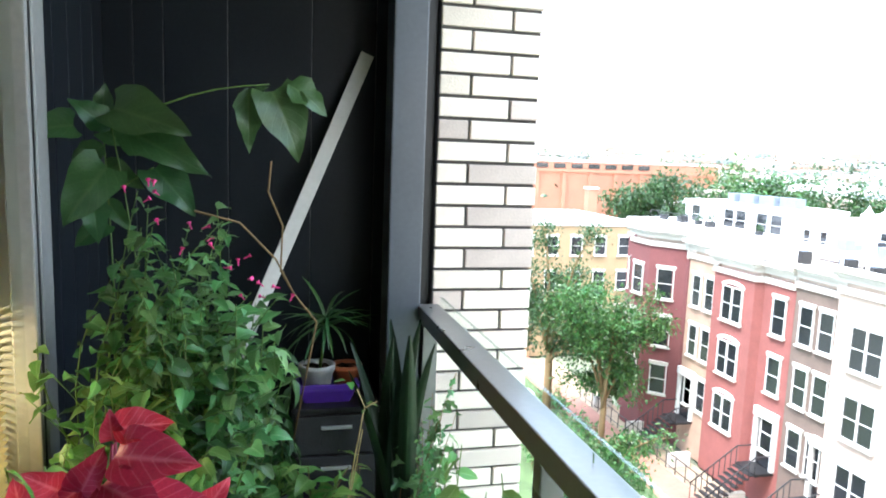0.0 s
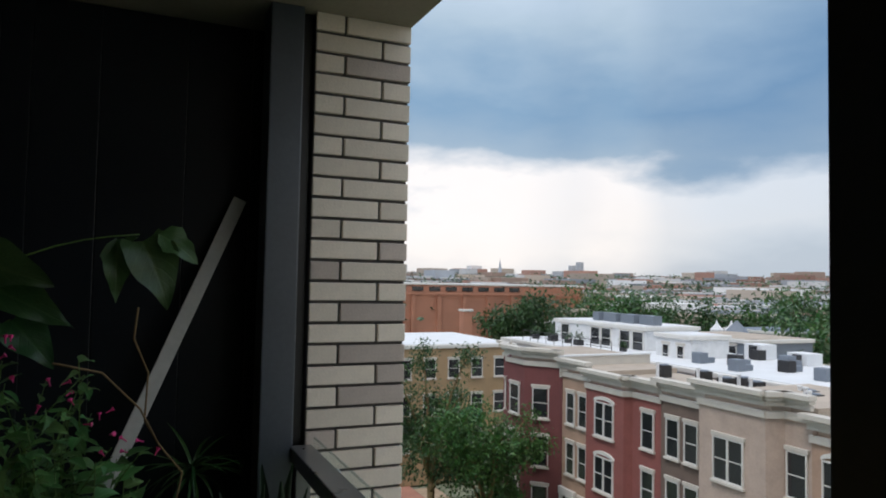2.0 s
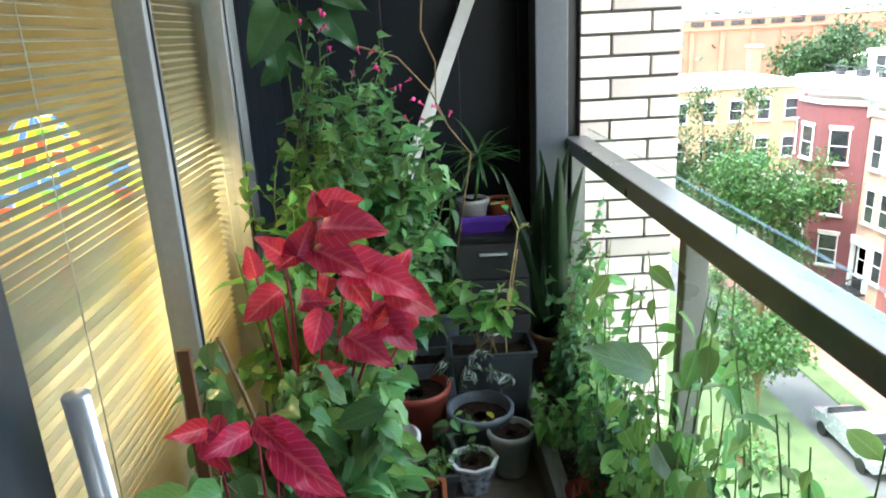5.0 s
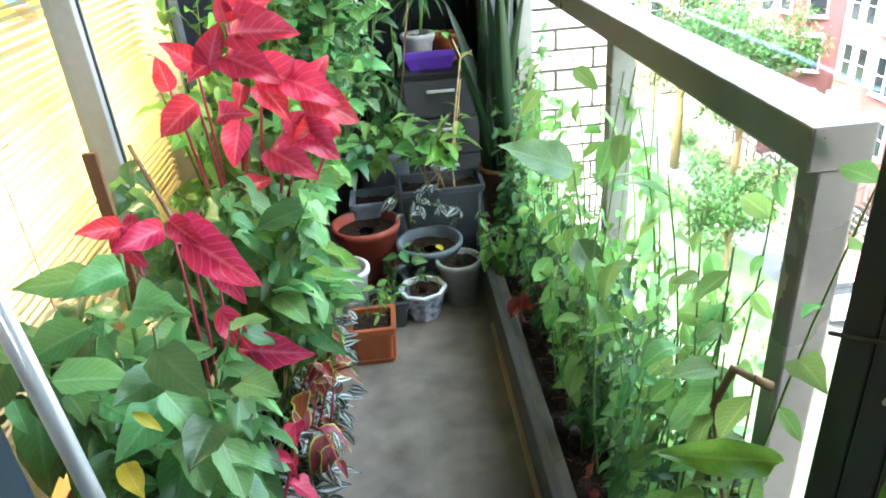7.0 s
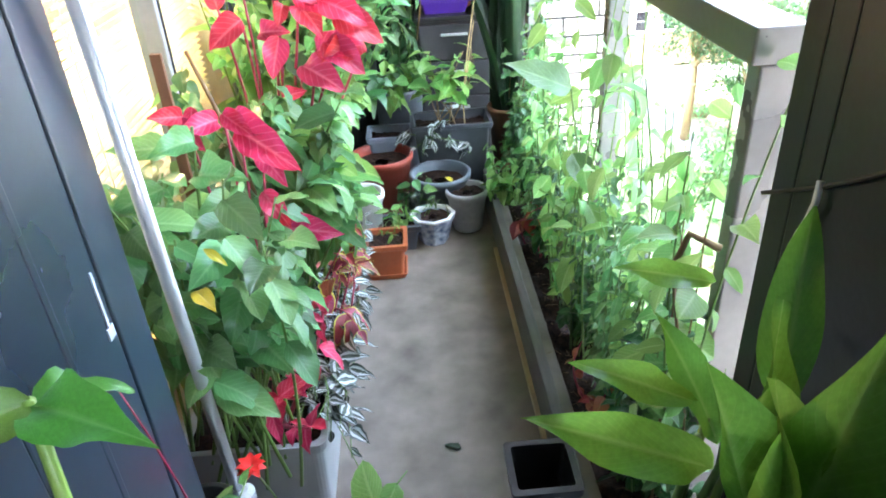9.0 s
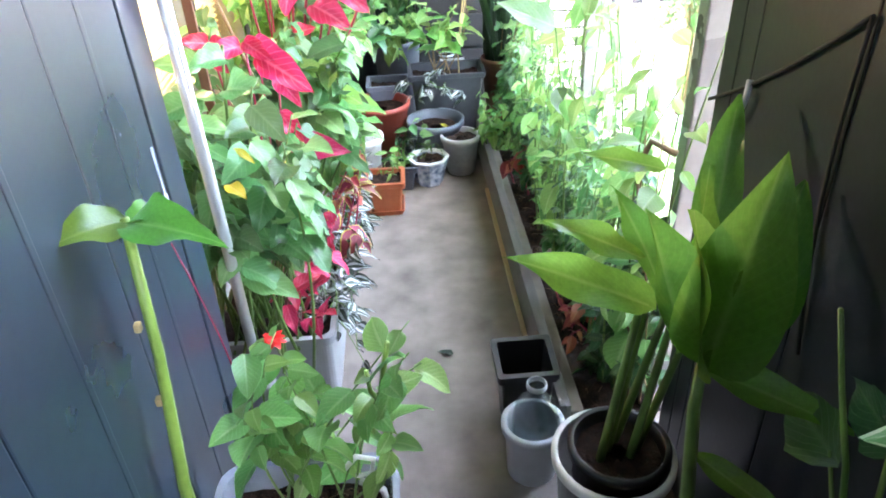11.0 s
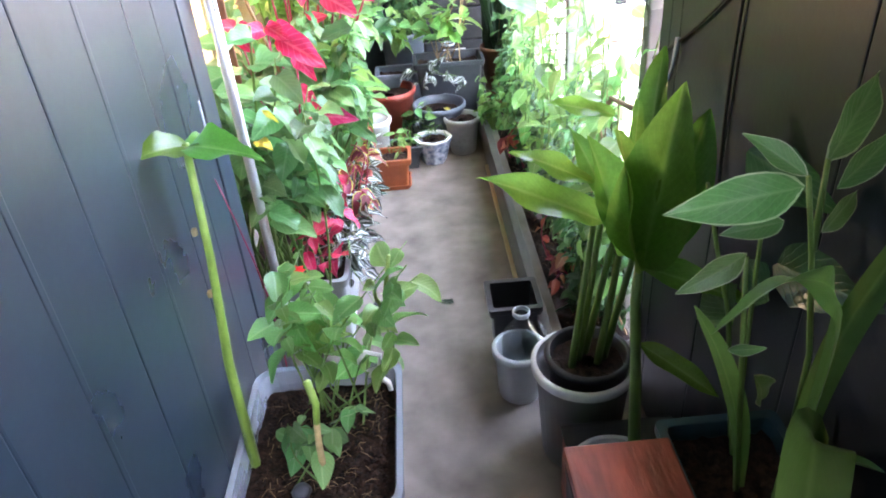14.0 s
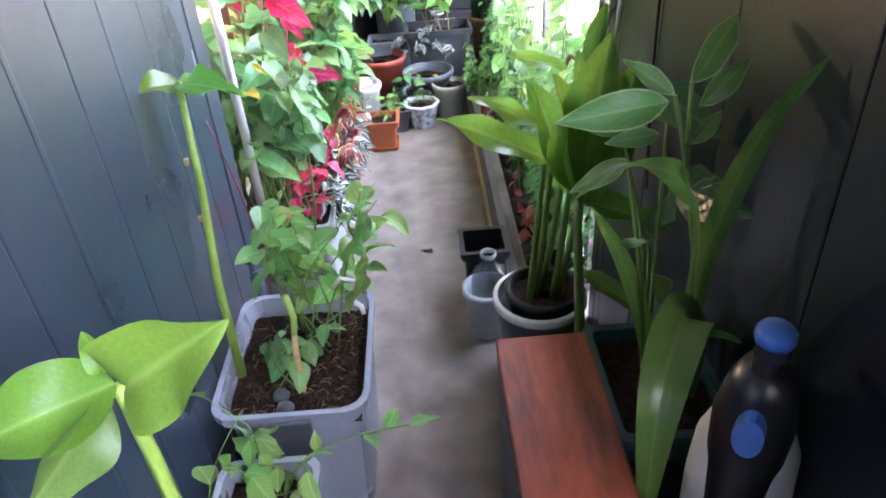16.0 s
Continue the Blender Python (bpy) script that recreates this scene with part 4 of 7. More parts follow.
# white roof terrace house and its neighbours behind the row
def flat_house(label, x0, x1, y0, y1, top, wall, roof, wins=(), ww=1.2, wh=1.5):
    h = thing("city_house", label, "house", group="houses behind the row")
    part("wall", box(x0, x1, y0, y1, GZ, top, 0.05), wall, h)
    part("parapet", box(x0 - 0.15, x1 + 0.15, y0 - 0.15, y1 + 0.15, top + 0.004, top + 0.35, 0.05), CITY["trim"], h)
    part("roof", box(x0 + 0.3, x1 - 0.3, y0 + 0.3, y1 - 0.3, top + 0.351, top + 0.40), roof, h)
    for yy, zz in wins:
        house_window(h, x0 - 0.02, yy, zz, ww, wh)
    return h


W_WHITE = wall_mat("white_render_wall", (0.66, 0.67, 0.68))
flat_house("white rendered house with a roof terrace", 36.0, 48, 26, 66, -4.5, W_WHITE, CITY["white"], [(50.5, -6.0), (47, -6.0), (43.5, -6.0)])
flat_house("white penthouse on the terrace roof", 41.0, 47, 49.0, 63.5, -2.35, W_WHITE, CITY["white"], [(61.5, -3.4), (56.3, -3.4), (54.6, -3.4), (51.8, -3.4), (50.0, -3.4)], 1.5, 1.9)
terrace_rail = thing("terrace_railing", "thin dark railing along the white terrace edge", "railing", (36.2, 0, -4.1))
tubes("top_rail", [([(0, 47.5, 1.0), (0, 62, 1.0)], 0.035, 0.035), ([(0, 47.5, 0.5), (0, 62, 0.5)], 0.02, 0.02)], CITY["iron"], terrace_rail, n=4)
for k in range(11):
    tubes("post", [([(0, 47.5 + 1.45 * k, 0), (0, 47.5 + 1.45 * k, 1.0)], 0.03, 0.03)], CITY["iron"], terrace_rail, n=4)
for k, (x, y, s) in enumerate(((38.5, 60.0, 1.0), (38.7, 57.6, 0.7), (38.4, 55.4, 0.9), (38.8, 49.3, 0.6), (38.3, 63.0, 0.8))):
    tub = thing("terrace_planter", "dark planter with a green bush on the terrace", "planter", (x, y, -4.1), group="terrace planters")
    part("tub", box(-0.4 * s, 0.4 * s, -0.4 * s, 0.4 * s, 0, 0.6 * s, 0.03), CITY["iron"], tub)
    rng_p = random.Random(k)
    leaves(tub, [leaf_pose((rng_p.gauss(0, 0.3 * s), rng_p.gauss(0, 0.3 * s), 0.7 * s + abs(rng_p.gauss(0, 0.4 * s))), rng_p.uniform(0, 360), rng_p.uniform(-40, 60), 0, 0.3) for _ in range(70)], "ovate", L["tree"], segs=2, single=False).name = "bush"
for k in range(7):
    unit = thing("roof_unit", "grey air conditioning unit on the penthouse roof", "machine", (43.0 + 0.3 * (k % 2), 50.3 + 1.35 * k, -1.95), group="roof units")
    part("case", box(-0.5, 0.5, -0.5, 0.5, 0, 0.85, 0.04), CITY["slate"], unit)
flat_house("white stair house beside the terrace", 40.0, 44, 42.5, 46.5, -2.6, W_WHITE, CITY["white"], [(43.6, -3.9), (45.3, -3.9)], 0.8, 1.6)
flat_house("grey clad house with dark bays", 50.0, 58, 46, 56, -3.4, CITY["slate"], CITY["tan_roof"], [(48, -4.4), (50, -4.4), (52.5, -4.4)])
flat_house("pale flat roofed house", 52.0, 66, 34, 45, -5.6, W_TAN, CITY["tan_roof"], [(36, -5.6), (39, -5.6), (42, -5.6)])
flat_house("long blue grey metal warehouse", 73.5, 83, 62, 72, -4.2, CITY["slate"], CITY["slate"])
for k in range(2):
    tent = thing("white_tent", "small white pointed tent on a roof", "tent", (60.6 + 1.3 * k, 60.4 - 0.9 * k, -3.2))
    part("canopy", lathe([(0.75, 0.0), (0.5, 0.25), (0.22, 0.6), (0.06, 0.95), (0.03, 1.1)], 8), CITY["white"], tent)
    part("skirt", lathe([(0.72, -0.8), (0.74, -0.01)], 8), CITY["white"], tent)
pk = flat_house("pinkish brick apartment block among trees", 121, 134, 99, 110, -2.4, CITY["orange"], CITY["white"])
for k in range(4):
    for z in (-4.0, -6.4):
        house_window(pk, 122.6 + 3.2 * k, 98.97, z, 1.3, 1.5, 90)
turret_house = thing("turret_house", "dark slate house with a pointed turret roof", "house")
part("wall", prism([(58.5 + 2.0 * math.cos(a), 55.5 + 2.0 * math.sin(a)) for a in np.linspace(0, 2 * math.pi, 9)[:-1]], GZ, -4.6), CITY["slate"], turret_house)
part("roof", loft([circle(2.5, -4.6, 8, 58.5, 55.5), circle(1.5, -3.4, 8, 58.5, 55.5), circle(0.1, -1.9, 8, 58.5, 55.5)]), CITY["slate"], turret_house)
part("window", box(56.4, 56.6, 54.9, 56.1, -6.3, -4.9), CITY["pane"], turret_house)
yb = flat_house("yellow brick apartment house", 14.0, 33.0, 58.0, 72, -4.4, CITY["yellow"], CITY["white"])
for yy in range(8):
    for z in (-6.2, -9.4, -12.6):
        w = house_window(yb, 14.9 + 2.35 * yy, 57.98, z, 1.15, 1.7, 90)
ob_ = flat_house("long orange brick warehouse", 40.0, 84.0, 120.0, 150, 1.0, CITY["orange"], CITY["white"])
for k in range(9):
    part("pilaster", box(41 + 5.2 * k, 41.7 + 5.2 * k, 119.5, 119.99, GZ, -0.8), CITY["orange"], ob_)
part("string_course", box(40, 84, 119.3, 119.49, -0.75, -0.3), CITY["orange"], ob_)
for k in range(8):
    part("window", box(43.0 + 3.4 * k, 45.2 + 3.4 * k, 119.8, 119.985, -0.1, 0.7), CITY["pane"], ob_)
flat_house("tall orange brick chimney block", 47.5, 49.0, 100, 101.5, -3.0, CITY["orange"], CITY["orange"])
rrh = thing("red_roof_hall", "low hall with a long red roof", "house")
part("wall", box(95, 113, 108, 120, GZ, -3.2), CITY["yellow"], rrh)
part("roof", loft([[(94, 107, -4.2), (114, 107, -4.2), (114, 121, -4.2), (94, 121, -4.2)], [(95, 113, -1.9), (113, 113, -1.9), (113, 115, -1.9), (95, 115, -1.9)]]), CITY["pave"], rrh)

part("awning", loft([circle(1.25, -10.6, 12, 28.3, 57.4), circle(1.0, -10.1, 12, 28.3, 57.4), circle(0.5, -9.75, 12, 28.3, 57.5), circle(0.05, -9.65, 12, 28.3, 57.6)]), mat("green_canvas", (0.05, 0.30, 0.13), 0.7, var=0.1, scale=2, bump=0.0), yb, "green canvas awning")

ground = tagged(part("ground", box(-400, 3000, -600, 4000, GZ - 1, GZ - 0.15), CITY["ground"]), "city ground reaching the horizon", "ground", kind="structure")
road = slab("road", "asphalt street below the balcony", "road", (16.6, 19.2, -30, 75, GZ - 0.149, GZ - 0.10), CITY["road"])
pavement = slab("pavement", "red brick pavement along the houses", "pavement", (20.3, 22.6, -30, 75, GZ - 0.149, GZ + 0.02), CITY["pave"])
verge = slab("verge", "grass verge between street and pavement", "grass", (19.2, 20.29, -30, 75, GZ - 0.149, GZ + 0.02), CITY["lawn"])
lawn = slab("lawn", "green planting strip by the street", "grass", (1.5, 16.59, -30, 75, GZ - 0.149, GZ + 0.02), CITY["lawn"])
yard = slab("front_yards", "bare earth and paved front yards", "ground", (22.61, 24.6, -30, 57, GZ - 0.149, GZ + 0.03), CITY["earth"])
fence = thing("iron_fence", "black iron front yard fence", "fence", (22.7, 0, GZ))
for k in range(36):
    tubes("post", [([(0, 12 + k, 0.03), (0, 12 + k, 1.1)], 0.03, 0.03)], CITY["iron"], fence, n=4)
tubes("fence_rail", [([(0, 12, 1.05), (0, 47, 1.05)], 0.03, 0.03), ([(0, 12, 0.3), (0, 47, 0.3)], 0.025, 0.025)], CITY["iron"], fence, n=4)
for k in range(6):
    slab("yard_wall", "pale stone wall between front yards", "wall", (22.8, 24.2, 19.8 + 5.0 * k, 20.1 + 5.0 * k, GZ + 0.03, GZ + 0.9), CITY["stone"], 0.03)


def car(label, loc, rz, paint):
    c = thing("parked_car", label, "car", loc, rz)
    prof = [(-2.2, 0.45), (-2.15, 0.85), (-1.3, 0.98), (-0.75, 1.42), (0.75, 1.45), (1.5, 1.02), (2.15, 0.95), (2.25, 0.5)]
    part("body", loft([[(x, s * 0.86 if z > 1.2 else s * 0.9, z) for x, z in prof] for s in (-1, -0.3, 0.3, 1)]), paint, c)
    part("windscreen", box(-1.22, -0.8, -0.75, 0.75, 1.0, 1.38, 0.05), CITY["pane"], c)
    part("rear_window", box(0.8, 1.4, -0.75, 0.75, 1.03, 1.38, 0.05), CITY["pane"], c)
    for x in (-1.4, 1.4):
        for s in (-0.82, 0.82):
            w = part("wheel", loft([[(x + 0.33 * math.cos(a), s + d, 0.33 + 0.33 * math.sin(a)) for a in np.linspace(0, 2 * math.pi, 15)[:-1]] for d in (-0.1, 0.1)]), M["black"], c)
    for s in (-0.6, 0.6):
        part("tail_light", box(2.14, 2.27, s - 0.2, s + 0.2, 0.72, 0.9, 0.02), M["red"], c)


PAINT = [mat("silver_car_paint", (0.45, 0.47, 0.5), 0.25, 0.5, var=0.05, bump=0), mat("white_car_paint", (0.7, 0.7, 0.7), 0.25, var=0.04, bump=0), mat("dark_car_paint", (0.03, 0.035, 0.05), 0.2, var=0.1, bump=0)]
for i, y in enumerate((12, 18.5, 24.8)):
    car(("white", "dark blue", "silver")[i % 3] + " car parked at the kerb", (17.9, y, GZ - 0.1), 90, PAINT[(i + 1) % 3])


def tree(label, at, height, spread, crown_base, seed, leafy=1.0, tone=None, count=2600, size=0.42, fill=0.135):
    """A street tree: tapered trunk, forked limbs and a crown of separate leaf clumps."""
    rng = random.Random(seed)
    t = thing("tree", label, "tree", at)
    runs, tips = [([(0, 0, 0), (0.1, 0.05, height * 0.25), (0, 0.1, height * 0.5)], height * 0.022, height * 0.014)], []
    for k in range(13):
        a = k * 2.4 + rng.uniform(-0.4, 0.4)
        z0 = height * rng.uniform(0.25, 0.5)
        rr = spread * rng.uniform(0.45, 1.0)
        zt = crown_base + (height - crown_base) * rng.uniform(0.15, 1.0)
        tip = (rr * math.cos(a), rr * math.sin(a), zt)
        pts = bend((0, 0.05, z0), tip, -0.08 * height, n=5)
        runs.append((pts, height * 0.010, 0.03))
        tips += [Vector(p) for p in pts[2:]]
        for _ in range(3):
            q = Vector(pts[rng.randint(2, 5)])
            e = q + Vector((rng.uniform(-1, 1), rng.uniform(-1, 1), rng.uniform(-0.3, 0.9))) * spread * 0.42
            runs.append(([q, q.lerp(e, 0.5) + Vector((0, 0, 0.1)), e], 0.04, 0.015))
            tips += [e, q.lerp(e, 0.6)]
    tubes("trunk", runs, M["twig"], t, n=6)
    poses = []
    for _ in range(int(count * leafy)):
        c = rng.choice(tips)
        d = Vector((rng.gauss(0, 1), rng.gauss(0, 1), rng.gauss(0, 0.8))) * spread * fill
        poses.append(leaf_pose(c + d, rng.uniform(0, 360), rng.uniform(-70, 40), rng.uniform(-60, 60), size * rng.uniform(0.6, 1.3)))
    crown = leaves(t, poses, "ovate", tone or L["tree"], segs=2, single=False)
    crown.name = "crown"
    return t


tree("tall sparse street tree", (17.6, 41.5, GZ), 14.4, 3.2, 3.5, 3, 3.2, size=0.25)
tree("dense green street tree", (19.9, 38.0, GZ), 10.2, 3.4, 1.6, 5, 6.0, L["street"], size=0.26)
tree("small street tree with a light green crown", (14.6, 27.5, GZ), 6.0, 2.4, 1.8, 6, 2.4, L["street"], size=0.24)
tree("green tree before the warehouse", (62.0, 108.0, GZ), 16.0, 6.0, 5.0, 7, 3.0, L["tree"], size=0.7, fill=0.2)
tree("round tree behind the roofs", (50.6, 39.4, GZ), 12.8, 2.6, 5.0, 8, 1.6, size=0.42, fill=0.2)
for i, (x, y, hh) in enumerate(((88, 104, 16), (118, 96, 17), (112, 82, 16.5), (120, 78, 17.5), (132, 72, 16.5), (80, 112, 17), (78, 100, 14.5), (126, 88, 17), (138, 80, 17), (92, 76, 13), (72, 88, 14), (150, 70, 17), (66, 46, 12.6), (70, 40, 13), (75, 52, 14), (84, 44, 14.5), (90, 58, 15), (80, 64, 14.5), (98, 66, 15.5), (60, 27, 12.5), (104, 52, 15.5))):
    tree("city tree among the roofs", (x, y, GZ), hh, 6.5, 4.5, 20 + i, 1.2, L["street"] if i % 3 else None, size=0.8, fill=0.2)
for i in range(16):
    x, y = 68 + 1.75 * i + 2.5 * math.sin(i * 2.3), 99 - 1.55 * i + 4.0 * math.cos(i * 1.7)
    tree("dense green tree in the park belt", (x, y, GZ), 13.6 + 1.2 * math.sin(i * 1.9), 4.6, 3.0, 120 + i, 1.7, L["street"] if i % 4 == 1 else L["tree"], size=0.75, fill=0.22)
for i, (x, y) in enumerate(((13.5, 20), (15.4, 31), (15.2, 36), (20.0, 45.5), (19.8, 35.5), (13.0, 24.5), (19.8, 40.5))):
    bush("shrub", "low green shrub in the street planting", "shrub", (x, y, GZ), (x - 1.2, y - 2.2, GZ + 0.3), (x + 1.2, y + 2.2, GZ + 1.4), 60, 6, 0.4, "ovate", L["green"], M["twig"], 60 + i, r=0.02, segs=2, bow=0.2, spread=0.6)

# far roofs and far woods, too many to count
rng_c = random.Random(11)
# paler wall tones: the distance haze is put into these colours
FAR_HAZED = [mat("hazed_" + n, c, 0.9, var=0.1, scale=0.05, bump=0.0, rand=0.25) for n, c in (("red_brick", (0.34, 0.20, 0.16)), ("tan", (0.46, 0.40, 0.34)), ("white", (0.62, 0.63, 0.64)), ("grey", (0.30, 0.33, 0.37)), ("brown", (0.30, 0.22, 0.18)))]
for mi, mt in enumerate(FAR_HAZED):
    verts, faces = [], []
    for _ in range(700):
        dist = 130 * (12 ** rng_c.random())
        a = radians(rng_c.uniform(8, 72))
        x, y = dist * math.sin(a), dist * math.cos(a)
        if 35 < x < 90 and 110 < y < 155:
            continue
        w, d = rng_c.uniform(3, 9) * (1 + dist / 1100), rng_c.uniform(3, 9) * (1 + dist / 1100)
        top = -7.0 + 0.0185 * dist + rng_c.uniform(-2.5, 1.8) + (rng_c.random() < 0.08) * rng_c.uniform(3, 10) * dist / 900
        b = len(verts)
        verts += [(x + sx * w, y + sy * d, z) for z in (GZ - 0.1, top) for sx, sy in ((-1, -1), (1, -1), (1, 1), (-1, 1))]
        faces += [tuple(b + q for q in f) for f in ((4, 5, 6, 7), (0, 1, 5, 4), (1, 2, 6, 5), (2, 3, 7, 6), (3, 0, 4, 7))]
    tagged(new("distant_roofs", mesh_of("distant_roofs", verts, faces, mt)), "distant city buildings and roofs", "buildings", kind="stuff")
far_leaf = leaf_mat("hazed_foliage", (0.05, 0.095, 0.045), (0.075, 0.12, 0.07), light=0.1, rand=0.35, veins=0.0)
poses = []
for _ in range(420):
    dist = 130 * (10 ** rng_c.random())
    a = radians(rng_c.uniform(8, 72))
    x, y, s = dist * math.sin(a), dist * math.cos(a), 5 * (1 + dist / 500)
    for _ in range(110):
        poses.append(leaf_pose((x + rng_c.gauss(0, s * 0.6), y + rng_c.gauss(0, s * 0.6), -7.0 + 0.0165 * dist + rng_c.gauss(0, 1.3 + dist / 800)), rng_c.uniform(0, 360), rng_c.uniform(-60, 60), rng_c.uniform(-60, 60), s * 0.2))
woods = thing("distant_trees", "distant trees between the roofs", "trees", kind="stuff")
leaves(woods, poses, "round", far_leaf, segs=2, single=False)
ch = thing("distant_church", "distant twin towered church on the skyline", "church", (560, 820, GZ), kind="stuff")
CHURCH = mat("pale_church_stone", (0.42, 0.44, 0.47), 0.9, var=0.1, scale=0.1, bump=0.0)
part("tower", box(-7.5, -2, -5, 5, 0, 44), CHURCH, ch)
part("tower", box(5, 11, -5, 5, 0, 49), CHURCH, ch)
part("nave", box(-18, 20, 5.01, 30, 0, 36), CHURCH, ch)
sp = thing("distant_spire", "distant pointed spire", "spire", (420, 780, GZ), kind="stuff")
part("spire", lathe([(4, 0), (4, 26), (3, 30), (0.2, 48)], 8), FAR_HAZED[3], sp)


# ---- pots and containers ----
def soil_disc(parent, r, z, square=None):
    bm = bmesh.new()
    rng = random.Random(int(r * 1000) + 3)
    if square:
        bmesh.ops.create_grid(bm, x_segments=18, y_segments=18, size=1)
        for v in bm.verts:
            v.co = Vector((v.co.x * square[0], v.co.y * square[1], z + 0.010 * noise.noise(v.co * 5) + rng.uniform(-0.003, 0.003)))
    else:
        rows = [[bm.verts.new((q * r * math.cos(a), q * r * math.sin(a), z + rng.uniform(-0.005, 0.005))) for a in np.linspace(0, 2 * math.pi, 25)[:-1]] for q in (0.25, 0.5, 0.75, 1.0)]
        bm.faces.new(rows[0])
        for a, b in zip(rows, rows[1:]):
            for i in range(24):
                bm.faces.new((a[i], a[(i + 1) % 24], b[(i + 1) % 24], b[i]))
    part("soil", bm, M["soil"], parent, "dark damp potting soil", smooth=True)


def round_pot(label, loc, r, h, material, fill=0.85, rim=0.012, taper=0.74, n=32, saucer=None, soil=True, rz=0.0):
    p = thing("plant_pot", label, "pot", loc, rz)
    t = 0.005
    part("body", lathe([(r * taper * 0.92, 0.0), (r * taper, 0.006), (r * 0.95, h - 0.03), (r, h - 0.028), (r + rim * 0.3, h - 0.004), (r, h), (r - t, h - 0.002), (r * 0.94 - t, h - 0.03), (r * (taper + 0.06) - t, 0.02)], n), material, p, smooth=n > 12)
    if soil:
        soil_disc(p, r * (taper + (0.95 - taper) * fill) - 0.004, h * fill)
    part("rim", loft([circle(r + 0.0005, h - 0.020, n), circle(r + rim * 0.45, h - 0.018, n), circle(r + rim * 0.5, h - 0.001, n), circle(r + rim * 0.2, h + 0.002, n), circle(r - t, h + 0.0015, n)], False, False), material, p, smooth=n > 12)
    if saucer:
        part("saucer", lathe([(r * 0.8, -0.0), (r * 0.98, 0.012), (r * 1.0, 0.014), (r * 0.92, 0.004)], n), saucer, p)
    return p


def box_pot(label, loc, hx, hy, h, material, fill=0.85, taper=0.8, soil=True, rz=0.0, name="plant_pot", r=0.012, lip=0.006, category="pot"):
    p = thing(name, label, category, loc, rz)
    t = 0.004
    rings = [rrect(hx * taper, hy * taper, 0.0, r), rrect(hx * 0.97, hy * 0.97, h - 0.025, r), rrect(hx + lip, hy + lip, h - 0.023, r), rrect(hx + lip, hy + lip, h, r), rrect(hx - t, hy - t, h - 0.001, r), rrect(hx * 0.96 - t, hy * 0.96 - t, h - 0.03, r), rrect(hx * taper - t, hy * taper - t, 0.006, r)]
    part("body", loft(rings), material, p)
    part("rim", loft([rrect(hx + lip + 0.0006, hy + lip + 0.0006, h - 0.016, r), rrect(hx + lip + 0.003, hy + lip + 0.003, h - 0.014, r), rrect(hx + lip + 0.003, hy + lip + 0.003, h + 0.001, r), rrect(hx - t, hy - t, h + 0.0015, r)], False, False), material, p)
    if soil:
        q = taper + (0.97 - taper) * fill
        soil_disc(p, 0.1, h * fill, (hx * q - 0.005, hy * q - 0.005))
    return p


tc = box_pot("square terracotta coloured plastic pot in a saucer", (-0.103, 1.545, 0.006), 0.066, 0.062, 0.125, M["terracotta"], 0.86)
part("saucer", loft([rrect(0.058, 0.056, -0.006, 0.01), rrect(0.068, 0.064, 0.014, 0.01), rrect(0.063, 0.06, 0.014, 0.01), rrect(0.056, 0.054, 0.001, 0.01)]), M["terracotta"], tc)
round_pot("grey weathered plastic pot with bare soil", (0.198, 1.815, 0), 0.074, 0.16, M["grey_pot"], 0.9)
hexpot = round_pot("eight sided blue and white glazed pot", (0.066, 1.735, 0), 0.074, 0.108, M["blue_glaze"], 0.88, n=8, taper=0.72)
part("rim", loft([circle(0.076, 0.1005, 8), circle(0.082, 0.104, 8), circle(0.082, 0.111, 8), circle(0.069, 0.111, 8), circle(0.068, 0.1, 8)], False, False), M["white_glaze"], hexpot, "white glazed rim")
round_pot("white plastic pot among striped leaves", (-0.185, 1.73, 0), 0.080, 0.215, M["white_pot"], 0.9, soil=False)
box_pot("small white square cup", (-0.215, 1.575, 0), 0.034, 0.038, 0.105, M["milk_white"], 0.2)
box_pot("small black seedling tray with soil", (-0.055, 1.715, 0), 0.068, 0.05, 0.10, M["dark_tub"], 0.9)
round_pot("wide grey plastic pot with yellow fallen leaves", (0.108, 1.93, 0), 0.112, 0.185, M["bucket"], 0.8)
round_pot("large brick red plastic pot", (-0.112, 2.0, 0), 0.118, 0.245, M["red_pot"], 0.86)
box_pot("square grey plastic pot with soil", (-0.075, 2.16, 0), 0.085, 0.07, 0.275, M["bucket"], 0.9)
box_pot("dark grey rectangular planter tub", (0.168, 2.115, 0), 0.150, 0.085, 0.33, M["dark_tub"], 0.9)
round_pot("blue grey plastic bucket with a plant", (-0.03, 2.33, 0), 0.105, 0.405, M["bucket"], 0.9)
round_pot("brown clay coloured pot", (0.40, 2.16, 0.09), 0.075, 0.26, M["stake"], 0.9)
jar = thing("glass_jar", "clear empty plastic container", "jar", (0.0, 1.835, 0))
part("body", loft([rrect(0.04, 0.035, 0.0), rrect(0.05, 0.045, 0.165), rrect(0.053, 0.048, 0.166), rrect(0.053, 0.048, 0.172), rrect(0.047, 0.042, 0.172), rrect(0.037, 0.032, 0.006)]), M["jar"], jar)
part("rim", loft([rrect(0.055, 0.05, 0.166), rrect(0.056, 0.051, 0.176), rrect(0.047, 0.042, 0.1765), rrect(0.046, 0.041, 0.1725)]), M["jar"], jar)
